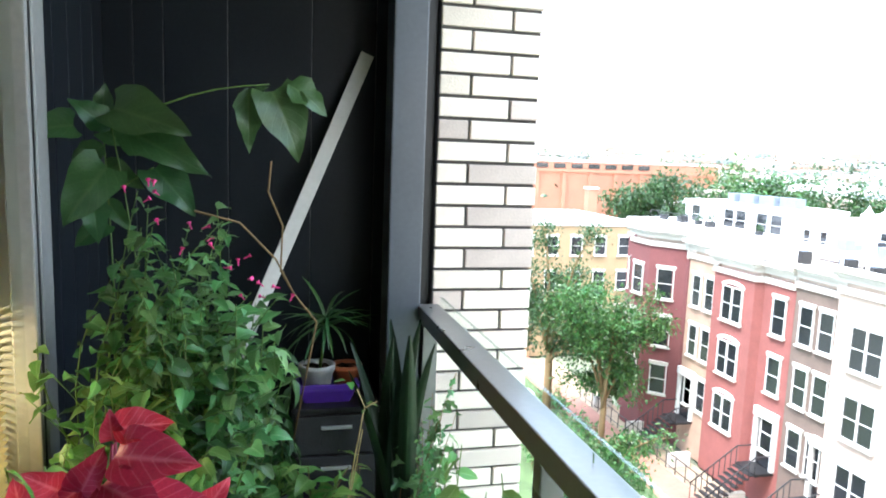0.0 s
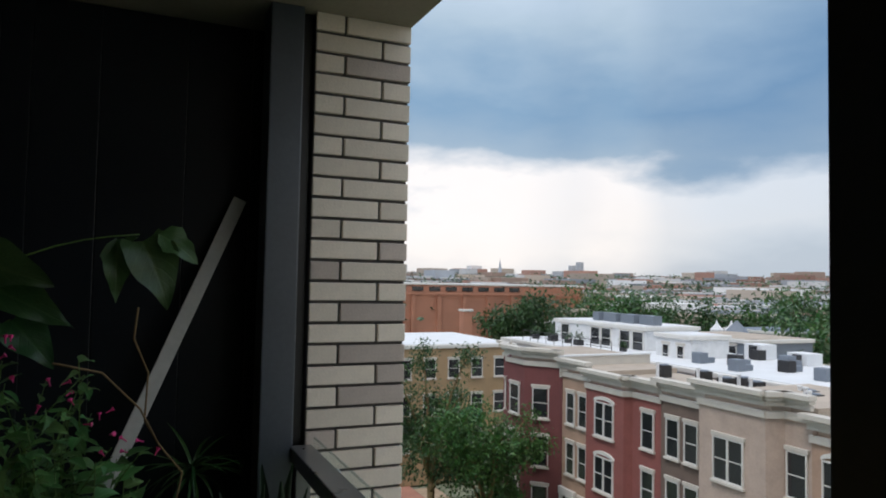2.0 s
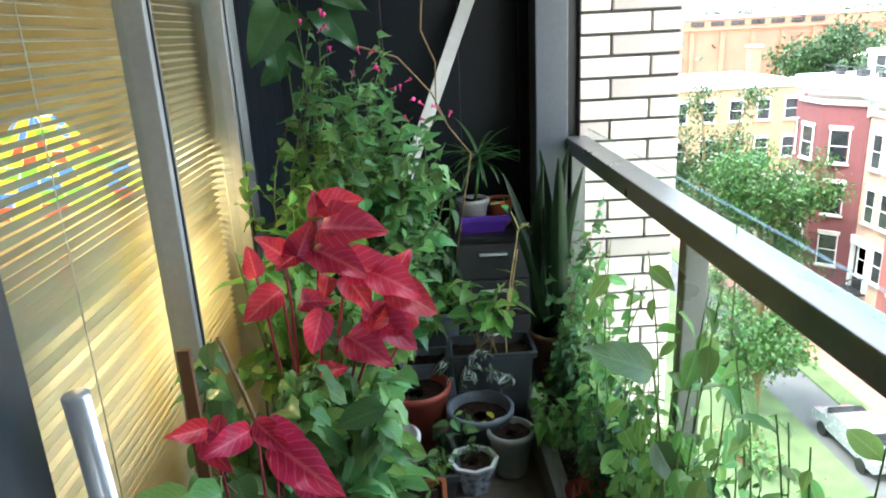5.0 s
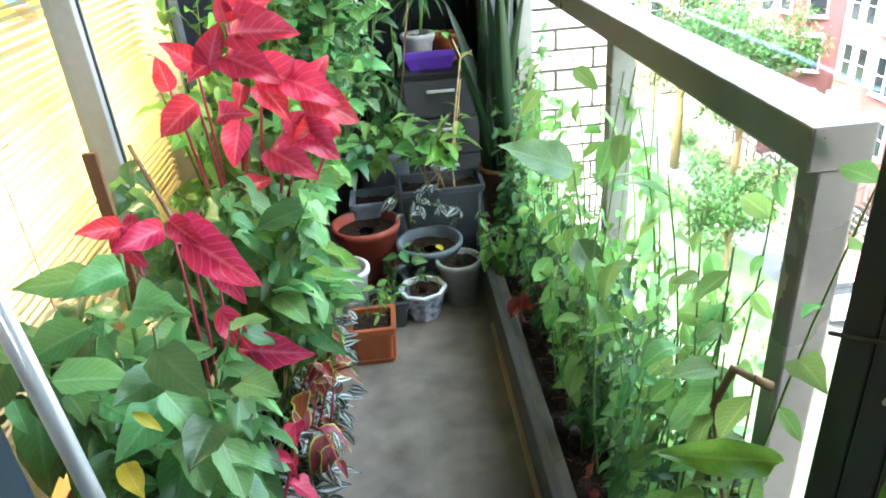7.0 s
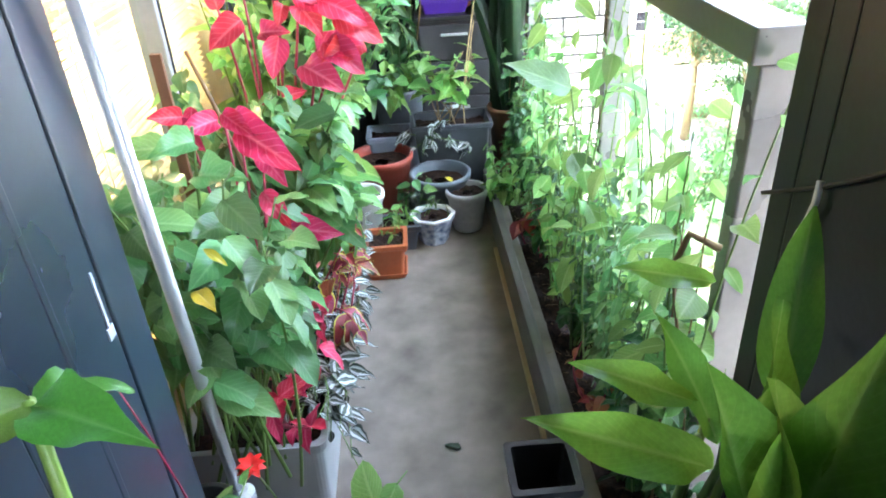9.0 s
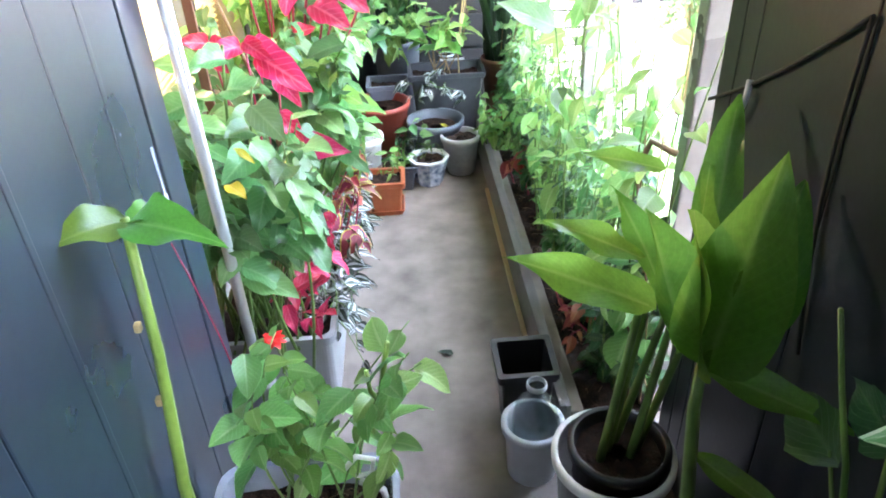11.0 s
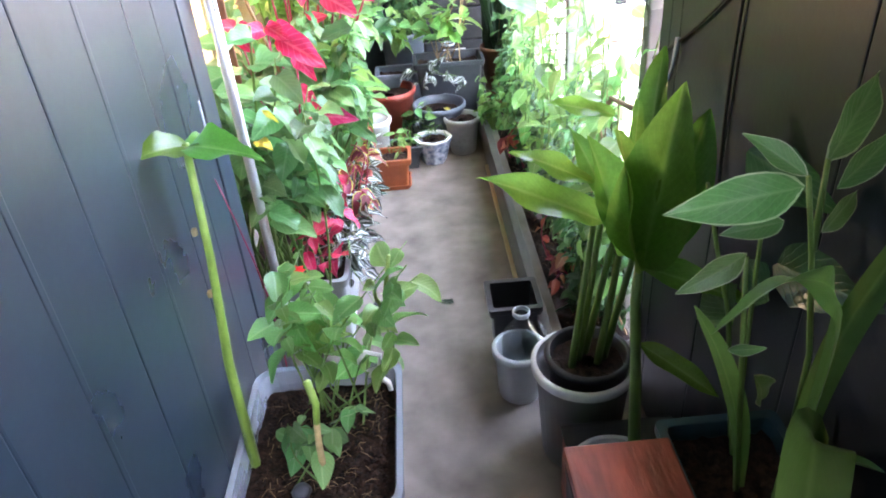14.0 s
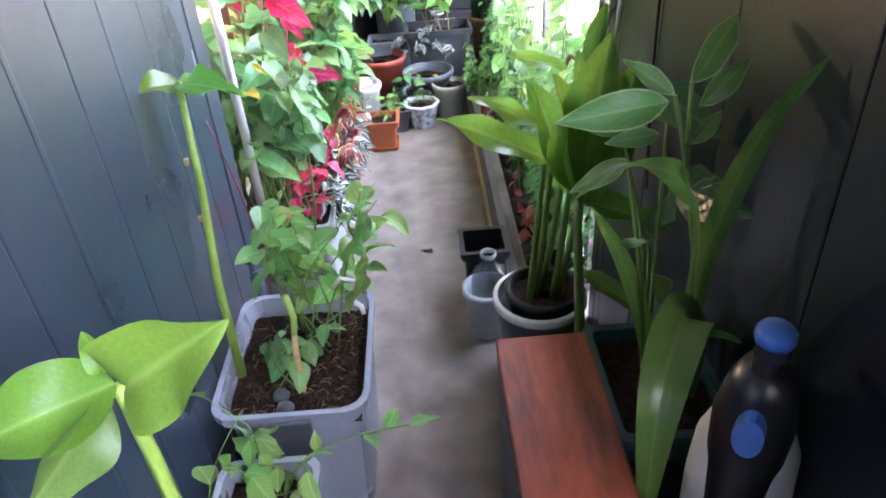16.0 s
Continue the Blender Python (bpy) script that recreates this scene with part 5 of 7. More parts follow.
for i, (x, y, z) in enumerate(((0.10, 1.84, 0.152), (0.15, 1.90, 0.152))):
    lf = thing("fallen_leaf", "yellow fallen leaf on potting soil", "leaf", (x, y, z))
    leaves(lf, [leaf_pose((0, 0, 0), 40 + 90 * i, 20, 10, 0.035)], "round", L["yellowing"], droop=0.1)

# chest of drawers against the back wall
chest = thing("drawer_unit", "charcoal woven plastic drawer unit with metal handles", "drawers", (0.215, 2.53, 0))
part("carcass", box(-0.15, 0.15, -0.125, 0.14, 0.0, 0.64, 0.006), M["drawer"], chest)
part("top", box(-0.158, 0.158, -0.15, 0.145, 0.6405, 0.66, 0.005), M["black"], chest)
for k in range(4):
    z = 0.025 + 0.153 * k
    d = part("drawer", box(-0.142, 0.142, -0.143, -0.1255, z, z + 0.143, 0.005), M["drawer"], chest)
    part("handle", box(-0.055, 0.055, -0.16, -0.1435, z + 0.098, z + 0.108, 0.003), M["alu"], d, "brushed metal handle")
ptray = box_pot("purple plastic tray on the drawer unit", (0.185, 2.50, 0.66), 0.105, 0.075, 0.07, M["purple"], soil=False, name="tray", category="tray")
round_pot("grey pot standing in the purple tray", (0.15, 2.50, 0.668), 0.062, 0.12, M["grey_pot"], 0.9)
round_pot("small orange clay pot", (0.262, 2.535, 0.668), 0.055, 0.105, M["terracotta"], 0.9)

# near pots on the walkway
box_pot("empty black square nursery pot on the floor", (0.222, 0.448, 0), 0.060, 0.060, 0.20, M["black"], soil=False, taper=0.82, r=0.008)
jp = round_pot("white plastic pot holding an empty jug", (0.217, 0.300, 0), 0.062, 0.15, M["milk_white"], soil=False, taper=0.86)
jug = thing("plastic_jug", "clear empty plastic jug standing in a white pot", "jug", (0.222, 0.300, 0.012))
part("body", lathe([(0.045, 0.0), (0.049, 0.01), (0.049, 0.15), (0.043, 0.185), (0.022, 0.212), (0.019, 0.222), (0.019, 0.245), (0.0175, 0.245), (0.0175, 0.222), (0.040, 0.185), (0.046, 0.15), (0.046, 0.012)]), M["jar"], jug, smooth=True)
part("mouth", loft([circle(0.0195, 0.233, 18), circle(0.0215, 0.236, 18), circle(0.0215, 0.244, 18), circle(0.0195, 0.247, 18), circle(0.018, 0.246, 18)], False, False), M["milk_white"], jug, "pale ring round the mouth")
tubes("handle", [(bend((0.03, 0, 0.205), (0.05, 0, 0.14), -0.0, (0.02, 0, 0.0)), 0.006, 0.006)], M["jar"], jug)
# body colour holds both the murky plastic and the shade on the pot
cp = round_pot("large white plastic pot with canna stems", (0.325, 0.105, 0), 0.105, 0.262, M["murky_shaded"], 0.75, taper=0.8, soil=False)
round_pot("black nursery pot set inside a white one", (0.335, 0.11, 0.03), 0.086, 0.25, M["black"], 0.9, taper=0.78)
for piece in cp.children:
    if piece.name.startswith("rim"):
        piece.data.materials[0] = M["white_pot"]
crate = thing("brown_crate", "reddish brown wooden crate", "crate", (0.37, -0.12, 0))
for s in (-1, 1):
    part("side", box(-0.11, 0.11, s * 0.105 - 0.006, s * 0.105 + 0.006, 0.0, 0.185, 0.002), M["board"], crate)
    part("end", box(s * 0.105 - 0.006, s * 0.105 + 0.006, -0.0985, 0.0985, 0.0, 0.185, 0.002), M["board"], crate)
part("lid", box(-0.115, 0.115, -0.115, 0.115, 0.1852, 0.190, 0.001), M["rubber"], crate)

# plank, tray and sprayer by the dark wall
stand = thing("plant_stand", "low black metal plant stand", "stand", (0.40, -0.53, 0))
part("shelf", box(-0.075, 0.095, -0.24, 0.24, 0.405, 0.42, 0.003), M["black"], stand)
for sx in (-0.065, 0.085):
    for sy in (-0.23, 0.23):
        part("leg", box(sx - 0.01, sx + 0.01, sy - 0.01, sy + 0.01, 0.0, 0.4045, 0.002), M["black"], stand)
plank_box = thing("storage_box", "dark plastic storage box under a plank", "box", (0.235, -0.58, 0))
part("body", loft([rrect(0.056, 0.16, 0.0), rrect(0.064, 0.175, 0.54), rrect(0.066, 0.178, 0.562)]), M["rubber"], plank_box)
plank = tagged(part("plank", box(0.170, 0.305, -0.76, -0.405, 0.5625, 0.581, 0.003), M["board"]), "red brown painted wooden plank on a dark box", "plank")
tray = box_pot("dark teal planter tray with wet soil", (0.412, -0.43, 0.42), 0.080, 0.115, 0.085, M["teal"], 0.75, name="planter_tray", category="planter")
spray = thing("spray_bottle", "black and blue pump sprayer with white tank", "sprayer", (0.440, -0.655, 0.42), -33)
part("tank", lathe([(0.052, 0.0), (0.060, 0.012), (0.062, 0.12), (0.058, 0.19), (0.042, 0.235), (0.030, 0.25)]), M["white_wood"], spray, "white plastic tank", smooth=True)
part("spine", loft([[(q * math.cos(t), c + d * math.sin(t), z) for t in np.linspace(0, 2 * math.pi, 21)[:-1]] for q, c, d, z in ((0.022, -0.045, 0.020, 0.01), (0.032, -0.042, 0.028, 0.10), (0.042, -0.022, 0.042, 0.19), (0.045, -0.012, 0.049, 0.25), (0.036, -0.008, 0.040, 0.295), (0.024, -0.010, 0.025, 0.322))]), M["black"], spray, "black moulded housing", smooth=True)
part("collar", lathe([(0.045, 0.228), (0.046, 0.236), (0.034, 0.255), (0.028, 0.27), (0.026, 0.30), (0.020, 0.32)]), M["black"], spray, "black moulded collar", smooth=True)
part("grip", loft([[(x * 0.02 * q, 0.0 + y * 0.02 * q - 0.02, z) for x, y, _ in circle(1, 0, 14)] for q, z in ((0.7, 0.30), (0.8, 0.33), (0.85, 0.345))]), M["black"], spray)
part("cap", lathe([(0.019, 0.346), (0.021, 0.352), (0.021, 0.360), (0.017, 0.366), (0.004, 0.368)]), M["blue_cap"], spray, "blue pump knob", smooth=True)
part("badge", loft([[(0.016 * math.cos(a), -0.064 - d, 0.262 + 0.028 * math.sin(a)) for a in np.linspace(0, 2 * math.pi, 19)[:-1]] for d in (-0.02, 0.002)]), M["blue_cap"], spray, "blue oval button")

# storage bins with soil by the left wall
bin_1 = box_pot("clear blue grey storage bin full of soil", (-0.205, -0.10, 0), 0.142, 0.182, 0.33, M["milky"], 0.86, taper=0.86, name="storage_bin", category="bin", r=0.045, lip=0.004)
part("latch", box(-0.045, 0.045, -0.205, -0.1945, 0.24, 0.325, 0.004), M["dark_tub"], bin_1, "dark grey lid latch")
bin_2 = box_pot("smaller clear storage bin with seedlings", (-0.22, -0.47, 0), 0.080, 0.085, 0.325, M["milky"], 0.88, taper=0.86, name="storage_bin", category="bin", r=0.03, lip=0.004)
rng_s = random.Random(5)
for nm, cx, cy, hx, hy, z in (("soil_litter", -0.205, -0.10, 0.11, 0.15, 0.288), ("soil_litter", 0.415, 1.2, 0.06, 0.8, 0.11)):
    runs = []
    for _ in range(150 if hy < 0.3 else 220):
        x, y, a = cx + rng_s.uniform(-hx, hx), cy + rng_s.uniform(-hy, hy), rng_s.uniform(0, 6.28)
        q = rng_s.uniform(0.01, 0.035)
        runs.append(([(x, y, z), (x + q * math.cos(a) * 0.5, y + q * math.sin(a) * 0.5, z + rng_s.uniform(0, 0.012)), (x + q * math.cos(a), y + q * math.sin(a), z)], 0.0008, 0.0004))
    tagged(tubes(nm, runs, M["twig"], n=4), "straw and dry bits on the soil", "litter", kind="stuff")

def crumbs(label, cx, cy, hx, hy, z, count, seed):
    """Loose soil crumbs and bark bits on a bed of soil."""
    rng = random.Random(seed)
    verts, faces = [], []
    for _ in range(count):
        x, y, s = cx + rng.uniform(-hx, hx), cy + rng.uniform(-hy, hy), rng.uniform(0.002, 0.0065)
        o = len(verts)
        verts += [(x + s * u * rng.uniform(0.6, 1.2), y + s * v * rng.uniform(0.6, 1.2), z + s * w * rng.uniform(0.5, 1.0)) for u, v, w in ((1, 0, 0), (0, 1, 0), (-1, 0, 0), (0, -1, 0), (0, 0, 1), (0, 0, -1))]
        faces += [tuple(o + q for q in f) for f in ((0, 1, 4), (1, 2, 4), (2, 3, 4), (3, 0, 4), (1, 0, 5), (2, 1, 5), (3, 2, 5), (0, 3, 5))]
    tagged(new("soil_crumbs", mesh_of("soil_crumbs", verts, faces, M["crumb"])), label, "soil", kind="stuff")


crumbs("coarse soil crumbs and bark in the bin", -0.205, -0.10, 0.118, 0.155, 0.287, 2600, 3)
crumbs("coarse soil crumbs in the smaller bin", -0.22, -0.47, 0.062, 0.066, 0.288, 700, 4)

shelf_board = thing("wooden_board", "honey brown wooden board standing below the window", "board", (-0.518, 0.44, 0))
part("plank", box(-0.008, 0.008, -0.14, 0.14, 0, 0.50, 0.003), M["stake"], shelf_board)
part("batten", box(0.0085, 0.022, -0.13, -0.10, 0.02, 0.46, 0.002), M["pale_wood"], shelf_board, "bare pale batten")

# long trough and pots under the left-hand plants
trough = box_pot("long white translucent trough under the plants", (-0.355, 0.79, 0), 0.145, 0.28, 0.25, M["milk_white"], 0.88, taper=0.93, name="planter_trough", category="planter", r=0.02)
for i, (x, y, h, r_) in enumerate(((-0.40, 1.24, 0.36, 0.11), (-0.42, 1.52, 0.40, 0.12), (-0.36, 1.90, 0.42, 0.12), (-0.40, 0.34, 0.28, 0.06), (-0.24, 1.25, 0.20, 0.07))):
    round_pot("dark plastic pot hidden among leaves", (x, y, 0), r_, h, M["dark_tub"] if i % 2 else M["red_pot"], 0.9)

pole = thing("aluminium_pole", "upright thin aluminium pole beside the plants", "pole", (-0.340, 0.385, 0))
tubes("tube", [([(-0.012, 0.01, 0.245), (0.004, -0.055, 0.72), (0.0155, -0.108, 1.18)], 0.0105, 0.0105)], M["alu"], pole, n=12)
part("foot", lathe([(0.022, 0.24), (0.022, 0.27), (0.010, 0.275)], 12), M["white_pot"], pole)
bpole = thing("brown_stake", "brown wooden plant stake", "stake", (-0.46, 0.86, 0.2))
part("stick", box(-0.011, 0.011, -0.006, 0.006, 0, 0.75, 0.002), M["stake"], bpole)
branch = tubes("dry_branch", [(bend((-0.30, 0.84, 0.35), (-0.43, 0.95, 0.93), 0.02, (0.03, 0, 0)), 0.006, 0.004), (bend((-0.35, 0.88, 0.55), (-0.42, 0.8, 0.75), 0.0), 0.003, 0.002)], M["twig"])
tagged(branch, "dry bare branch among the leaves", "branch")
plank2 = thing("white_plank", "white painted plank leaning on the back wall", "plank", (-0.215, 2.50, 0.62))
pb = box(-0.025, 0.025, -0.008, 0.008, 0, 1.42, 0.003)
leaning = part("board", pb, M["white_wood"], plank2)
axis = Vector((0.545, 0.12, 1.31)).normalized()
face = axis.cross(Vector((0, -1, 0))).normalized()
leaning.matrix_basis = Matrix((face, axis.cross(face), axis)).transposed().to_4x4()
round_pot("tall dark pot holding the plank's foot", (-0.215, 2.50, 0), 0.11, 0.66, M["dark_tub"], 0.93)

# cord, hook and tape on the metal walls
cord = tubes("black_cord", [(bend((0.494, 0.33, 0.83), (0.494, -0.02, 1.05), 0.012), 0.003, 0.003), (bend((0.494, -0.02, 1.05), (0.494, -0.06, 0.62), 0.0, (0, 0.02, 0)), 0.003, 0.003)], M["cord"])
tagged(cord, "black cord strung along the dark wall", "cord")
hook = tubes("wire_hook", [([(0.492, 0.205, 0.905), (0.488, 0.20, 0.88), (0.490, 0.212, 0.85), (0.488, 0.225, 0.82)], 0.005, 0.003)], M["tape"])
tagged(hook, "twisted pale plastic tie on the wall", "tie")
tape = tagged(part("tape_strip", box(-0.3598, -0.3575, 0.181, 0.186, 0.79, 0.87, 0.0005), M["tape"]), "torn strip of white tape on the wall", "tape")
part("torn_end", box(-0.3598, -0.357, 0.175, 0.192, 0.778, 0.795, 0.001), M["tape"], tape)
bracket = tubes("rail_bracket", [([(0.484, 0.40, 0.70), (0.44, 0.42, 0.72), (0.42, 0.42, 0.66)], 0.007, 0.006), (bend((0.42, 0.42, 0.66), (0.46, 0.36, 0.45), 0.05), 0.003, 0.003)], M["twig"])
tagged(bracket, "dark branch tied to the railing post", "branch")
dleaf = thing("fallen_leaf", "dark fallen leaf on the concrete floor", "leaf", (0.075, 0.70, 0.003))
leaves(dleaf, [leaf_pose((0, 0, 0), 160, 4, 0, 0.045)], "ovate", L["blade"], droop=0.1)

# ---- plants ----
def leaf_to(base, tip, up=(0, -0.4, 1)):
    """A leaf from base to tip whose face looks along up."""
    a, b = Vector(base), Vector(tip)
    y = (b - a).normalized()
    x = y.cross(Vector(up)).normalized()
    z = x.cross(y)
    m = Matrix((x, y, z)).transposed().to_4x4()
    return Matrix.Translation(a) @ m @ Matrix.Scale((b - a).length, 4)


def placed(name, label, base, stems, spots, shape, leaf, stem, r=0.004, droop=0.2, fold=0.15, wave=0.03, segs=10, category="plant"):
    """A plant whose few large leaves stand at known places."""
    p = thing(name, label, category, base)
    o = Vector(base)
    if stems:
        stalks([([Vector(q) - o for q in pts], r, r * 0.6) for pts in stems], stem, p, 6)
    leaves(p, [Matrix.Translation(-o) @ leaf_to(*s) for s in spots], shape, leaf, droop, fold, wave, segs)
    return p


T = (0.1, -1, 0.5)
placed("bean_vine", "climbing vine with large heart shaped leaves", (-0.36, 1.92, 0.40),
       [bend((-0.36, 1.92, 0.42), (-0.42, 1.93, 1.66), 0, (0.05, 0, 0)), bend((-0.42, 1.93, 1.60), (-0.02, 1.95, 1.74), -0.03), bend((-0.40, 1.93, 1.45), (-0.31, 1.92, 1.51), 0.0)],
       [((-0.497, 1.920, 1.609), (-0.604, 1.860, 1.595), T), ((-0.412, 1.920, 1.605), (-0.495, 1.880, 1.676), T), ((-0.402, 1.920, 1.656), (-0.216, 1.860, 1.612), T), ((-0.395, 1.920, 1.614), (-0.164, 1.840, 1.509), T), ((-0.422, 1.920, 1.507), (-0.531, 1.860, 1.364), T), ((-0.457, 1.920, 1.428), (-0.442, 1.880, 1.317), T), ((-0.307, 1.920, 1.508), (-0.201, 1.870, 1.401), T), ((-0.074, 1.940, 1.724), (-0.068, 1.880, 1.563), T), ((-0.011, 1.940, 1.721), (0.076, 1.870, 1.552), T), ((0.032, 1.940, 1.742), (0.144, 1.900, 1.682), T), ((-0.052, 1.940, 1.715), (-0.030, 1.920, 1.734), T)],
       "heart", L["bean"], M["stem"], 0.003, 0.22, 0.16, 0.05)
placed("bean_vine", "smaller dark vine leaves behind the large ones", (-0.44, 1.95, 0.40), [bend((-0.44, 1.95, 0.42), (-0.44, 1.97, 1.60), 0, (0.02, 0, 0))],
       [((-0.44, 1.97, 1.60), (-0.36, 1.94, 1.56), T), ((-0.44, 1.97, 1.62), (-0.43, 1.95, 1.72), T), ((-0.44, 1.97, 1.50), (-0.34, 1.94, 1.46), T), ((-0.44, 1.97, 1.42), (-0.37, 1.94, 1.34), T), ((-0.44, 1.97, 1.36), (-0.52, 1.94, 1.30), T), ((-0.44, 1.97, 1.56), (-0.53, 1.94, 1.50), T)],
       "heart", L["bean"], M["stem"], 0.003, 0.22, 0.16, 0.05)
dry_vine = tubes("dry_vine", [([(-0.015, 2.2, 1.53), (-0.024, 2.2, 1.436), (0.02, 2.2, 1.331), (0.015, 2.2, 1.187), (0.056, 2.2, 1.114), (0.128, 2.2, 1.02), (0.06, 2.26, 0.60)], 0.0035, 0.003), ([(-0.21, 1.9, 1.40), (-0.10, 2.0, 1.36), (0.0, 2.1, 1.24), (0.056, 2.2, 1.114)], 0.003, 0.003)], M["twig"])
tagged(dry_vine, "thin dry brown vine stem before the plank", "vine")
for lab, lo, hi, stems, per, size, lf, seed in (
    ("four o'clock shrub with small magenta flowers", (-0.36, 1.62, 1.06), (-0.10, 1.84, 1.46), 48, 15, 0.068, L["green"], 1),
    ("bushy green shrub with a few magenta flowers", (-0.26, 1.58, 0.92), (0.03, 1.80, 1.22), 44, 13, 0.072, L["green"], 101),
    ("round leaved bright shoots by the window", (-0.55, 1.50, 1.00), (-0.34, 1.60, 1.16), 7, 7, 0.075, L["bright"], 102),
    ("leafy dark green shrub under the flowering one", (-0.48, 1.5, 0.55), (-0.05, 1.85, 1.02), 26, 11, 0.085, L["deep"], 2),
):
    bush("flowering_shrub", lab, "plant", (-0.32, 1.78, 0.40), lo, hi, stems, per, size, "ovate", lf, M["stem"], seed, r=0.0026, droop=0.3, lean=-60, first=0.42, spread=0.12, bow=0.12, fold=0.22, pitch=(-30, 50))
flowers = thing("small_flowers", "small magenta trumpet flowers and buds", "flowers", (-0.2, 1.7, 1.3))
rng_f = random.Random(9)
for k in range(20):
    t = k / 19
    p = (-0.11 + 0.34 * t + rng_f.uniform(-0.06, 0.03), rng_f.uniform(-0.12, 0.05), 0.20 - 0.30 * t + rng_f.uniform(-0.05, 0.03))
    f = part("flower", lathe([(0.0015, 0.0), (0.002, 0.012), (0.006, 0.018), (0.002, 0.019)], 6), M["pink"], flowers)
    f.matrix_basis = pose(*p, rng_f.uniform(-60, 60), rng_f.uniform(20, 90), rng_f.uniform(0, 360))


def red_plant(label, base, tips, per, size, leaf, seed, lean=-60):
    rng = random.Random(seed)
    p = thing("bloodleaf", label, "plant", base)
    runs, poses = [], []
    for tip in tips:
        pts, some = shoot(rng, (0, 0, 0), Vector(tip) - Vector(base), per, size, 0.45, 0.04, (-40, 35), lean)
        runs.append((pts, 0.006, 0.003))
        poses += some
        for _ in range(3):
            poses.append(leaf_pose(Vector(tip) - Vector(base), lean + rng.uniform(-150, 150), rng.uniform(-10, 50), rng.uniform(-30, 30), size * rng.uniform(0.6, 1.0)))
    stalks(runs, M["red_stem"], p)
    leaves(p, poses, "ovate", leaf, 0.3, 0.2, 0.05, 8)
    return p


V = (0.15, -0.85, 0.5)
RED_FOOT, MAG_FOOT = (-0.40, 1.24, 0.33), (-0.36, 0.74, 0.22)
placed("bloodleaf", "tall bloodleaf plant with crimson pink veined leaves", RED_FOOT,
       [bend(RED_FOOT, q, 0, (0.02, 0, 0)) for q in ((-0.261, 1.14, 1.086), (-0.333, 1.13, 1.02), (-0.396, 1.14, 0.974), (-0.346, 1.13, 0.943), (-0.21, 1.12, 1.0), (-0.127, 1.13, 0.945), (-0.08, 1.14, 0.882), (-0.266, 1.11, 0.907), (-0.228, 1.14, 0.833))],
       [((-0.255, 1.120, 1.074), (-0.130, 1.050, 1.090), V), ((-0.305, 1.120, 1.017), (-0.268, 1.080, 1.094), V), ((-0.331, 1.120, 1.019), (-0.357, 1.060, 1.074), V), ((-0.396, 1.140, 0.974), (-0.400, 1.120, 1.040), V), ((-0.344, 1.120, 0.950), (-0.417, 1.060, 0.912), V), ((-0.264, 1.100, 0.910), (-0.285, 1.040, 0.841), V), ((-0.269, 1.100, 1.037), (-0.171, 1.030, 1.018), V), ((-0.216, 1.120, 1.001), (-0.098, 1.060, 0.975), V), ((-0.212, 1.100, 0.978), (-0.160, 1.030, 0.943), V), ((-0.132, 1.120, 0.942), (-0.034, 1.050, 0.923), V), ((-0.126, 1.130, 0.951), (-0.088, 1.100, 1.017), V)], "egg", L["crimson"], M["red_stem"], 0.005, 0.35, 0.30, 0.07, 14)
placed("bloodleaf", "crimson pink veined bloodleaf shoots by the window", RED_FOOT, [bend(RED_FOOT, (-0.19, 1.14, 0.87), 0, (0.03, 0, 0)), bend(RED_FOOT, (-0.255, 1.14, 1.11), 0, (0.03, 0, 0))],
       [((-0.080, 1.140, 0.885), (-0.163, 1.060, 0.869), V), ((-0.164, 1.120, 0.887), (-0.082, 1.050, 0.839), V), ((-0.260, 1.140, 1.091), (-0.260, 1.120, 1.145), V), ((-0.255, 1.140, 1.112), (-0.171, 1.100, 1.135), V), ((-0.315, 1.140, 0.914), (-0.252, 1.100, 0.932), V), ((-0.275, 1.100, 0.772), (-0.237, 1.050, 0.803), V), ((-0.228, 1.140, 0.833), (-0.134, 1.070, 0.803), V), ((-0.186, 1.130, 0.869), (-0.092, 1.080, 0.898), V), ((-0.244, 1.100, 0.981), (-0.251, 1.050, 0.957), V), ((-0.300, 1.130, 1.023), (-0.338, 1.080, 1.016), V), ((-0.162, 1.100, 0.984), (-0.067, 1.030, 0.971), V)], "egg", L["crimson"], M["red_stem"], 0.005, 0.35, 0.30, 0.07, 14)
placed("bloodleaf", "bloodleaf plant with long bright magenta leaves", MAG_FOOT,
       [bend(MAG_FOOT, q, 0, (0.01, 0, 0)) for q in ((-0.411, 0.78, 0.848), (-0.342, 0.80, 0.841), (-0.312, 0.78, 0.813), (-0.278, 0.78, 0.761), (-0.281, 0.74, 0.70), (-0.266, 0.74, 0.618))],
       [((-0.411, 0.780, 0.848), (-0.450, 0.720, 0.872), V), ((-0.424, 0.780, 0.836), (-0.372, 0.720, 0.808), V), ((-0.347, 0.780, 0.838), (-0.394, 0.700, 0.849), V), ((-0.342, 0.800, 0.841), (-0.285, 0.740, 0.823), V), ((-0.334, 0.800, 0.837), (-0.250, 0.740, 0.823), V), ((-0.312, 0.780, 0.813), (-0.208, 0.680, 0.786), V), ((-0.278, 0.780, 0.761), (-0.233, 0.700, 0.747), V), ((-0.281, 0.740, 0.700), (-0.232, 0.680, 0.656), V), ((-0.266, 0.740, 0.618), (-0.157, 0.660, 0.647), V), ((-0.396, 0.800, 0.859), (-0.404, 0.760, 0.819), V)], "sword2", L["magenta"], M["red_stem"], 0.004, 0.3, 0.28, 0.06, 12)
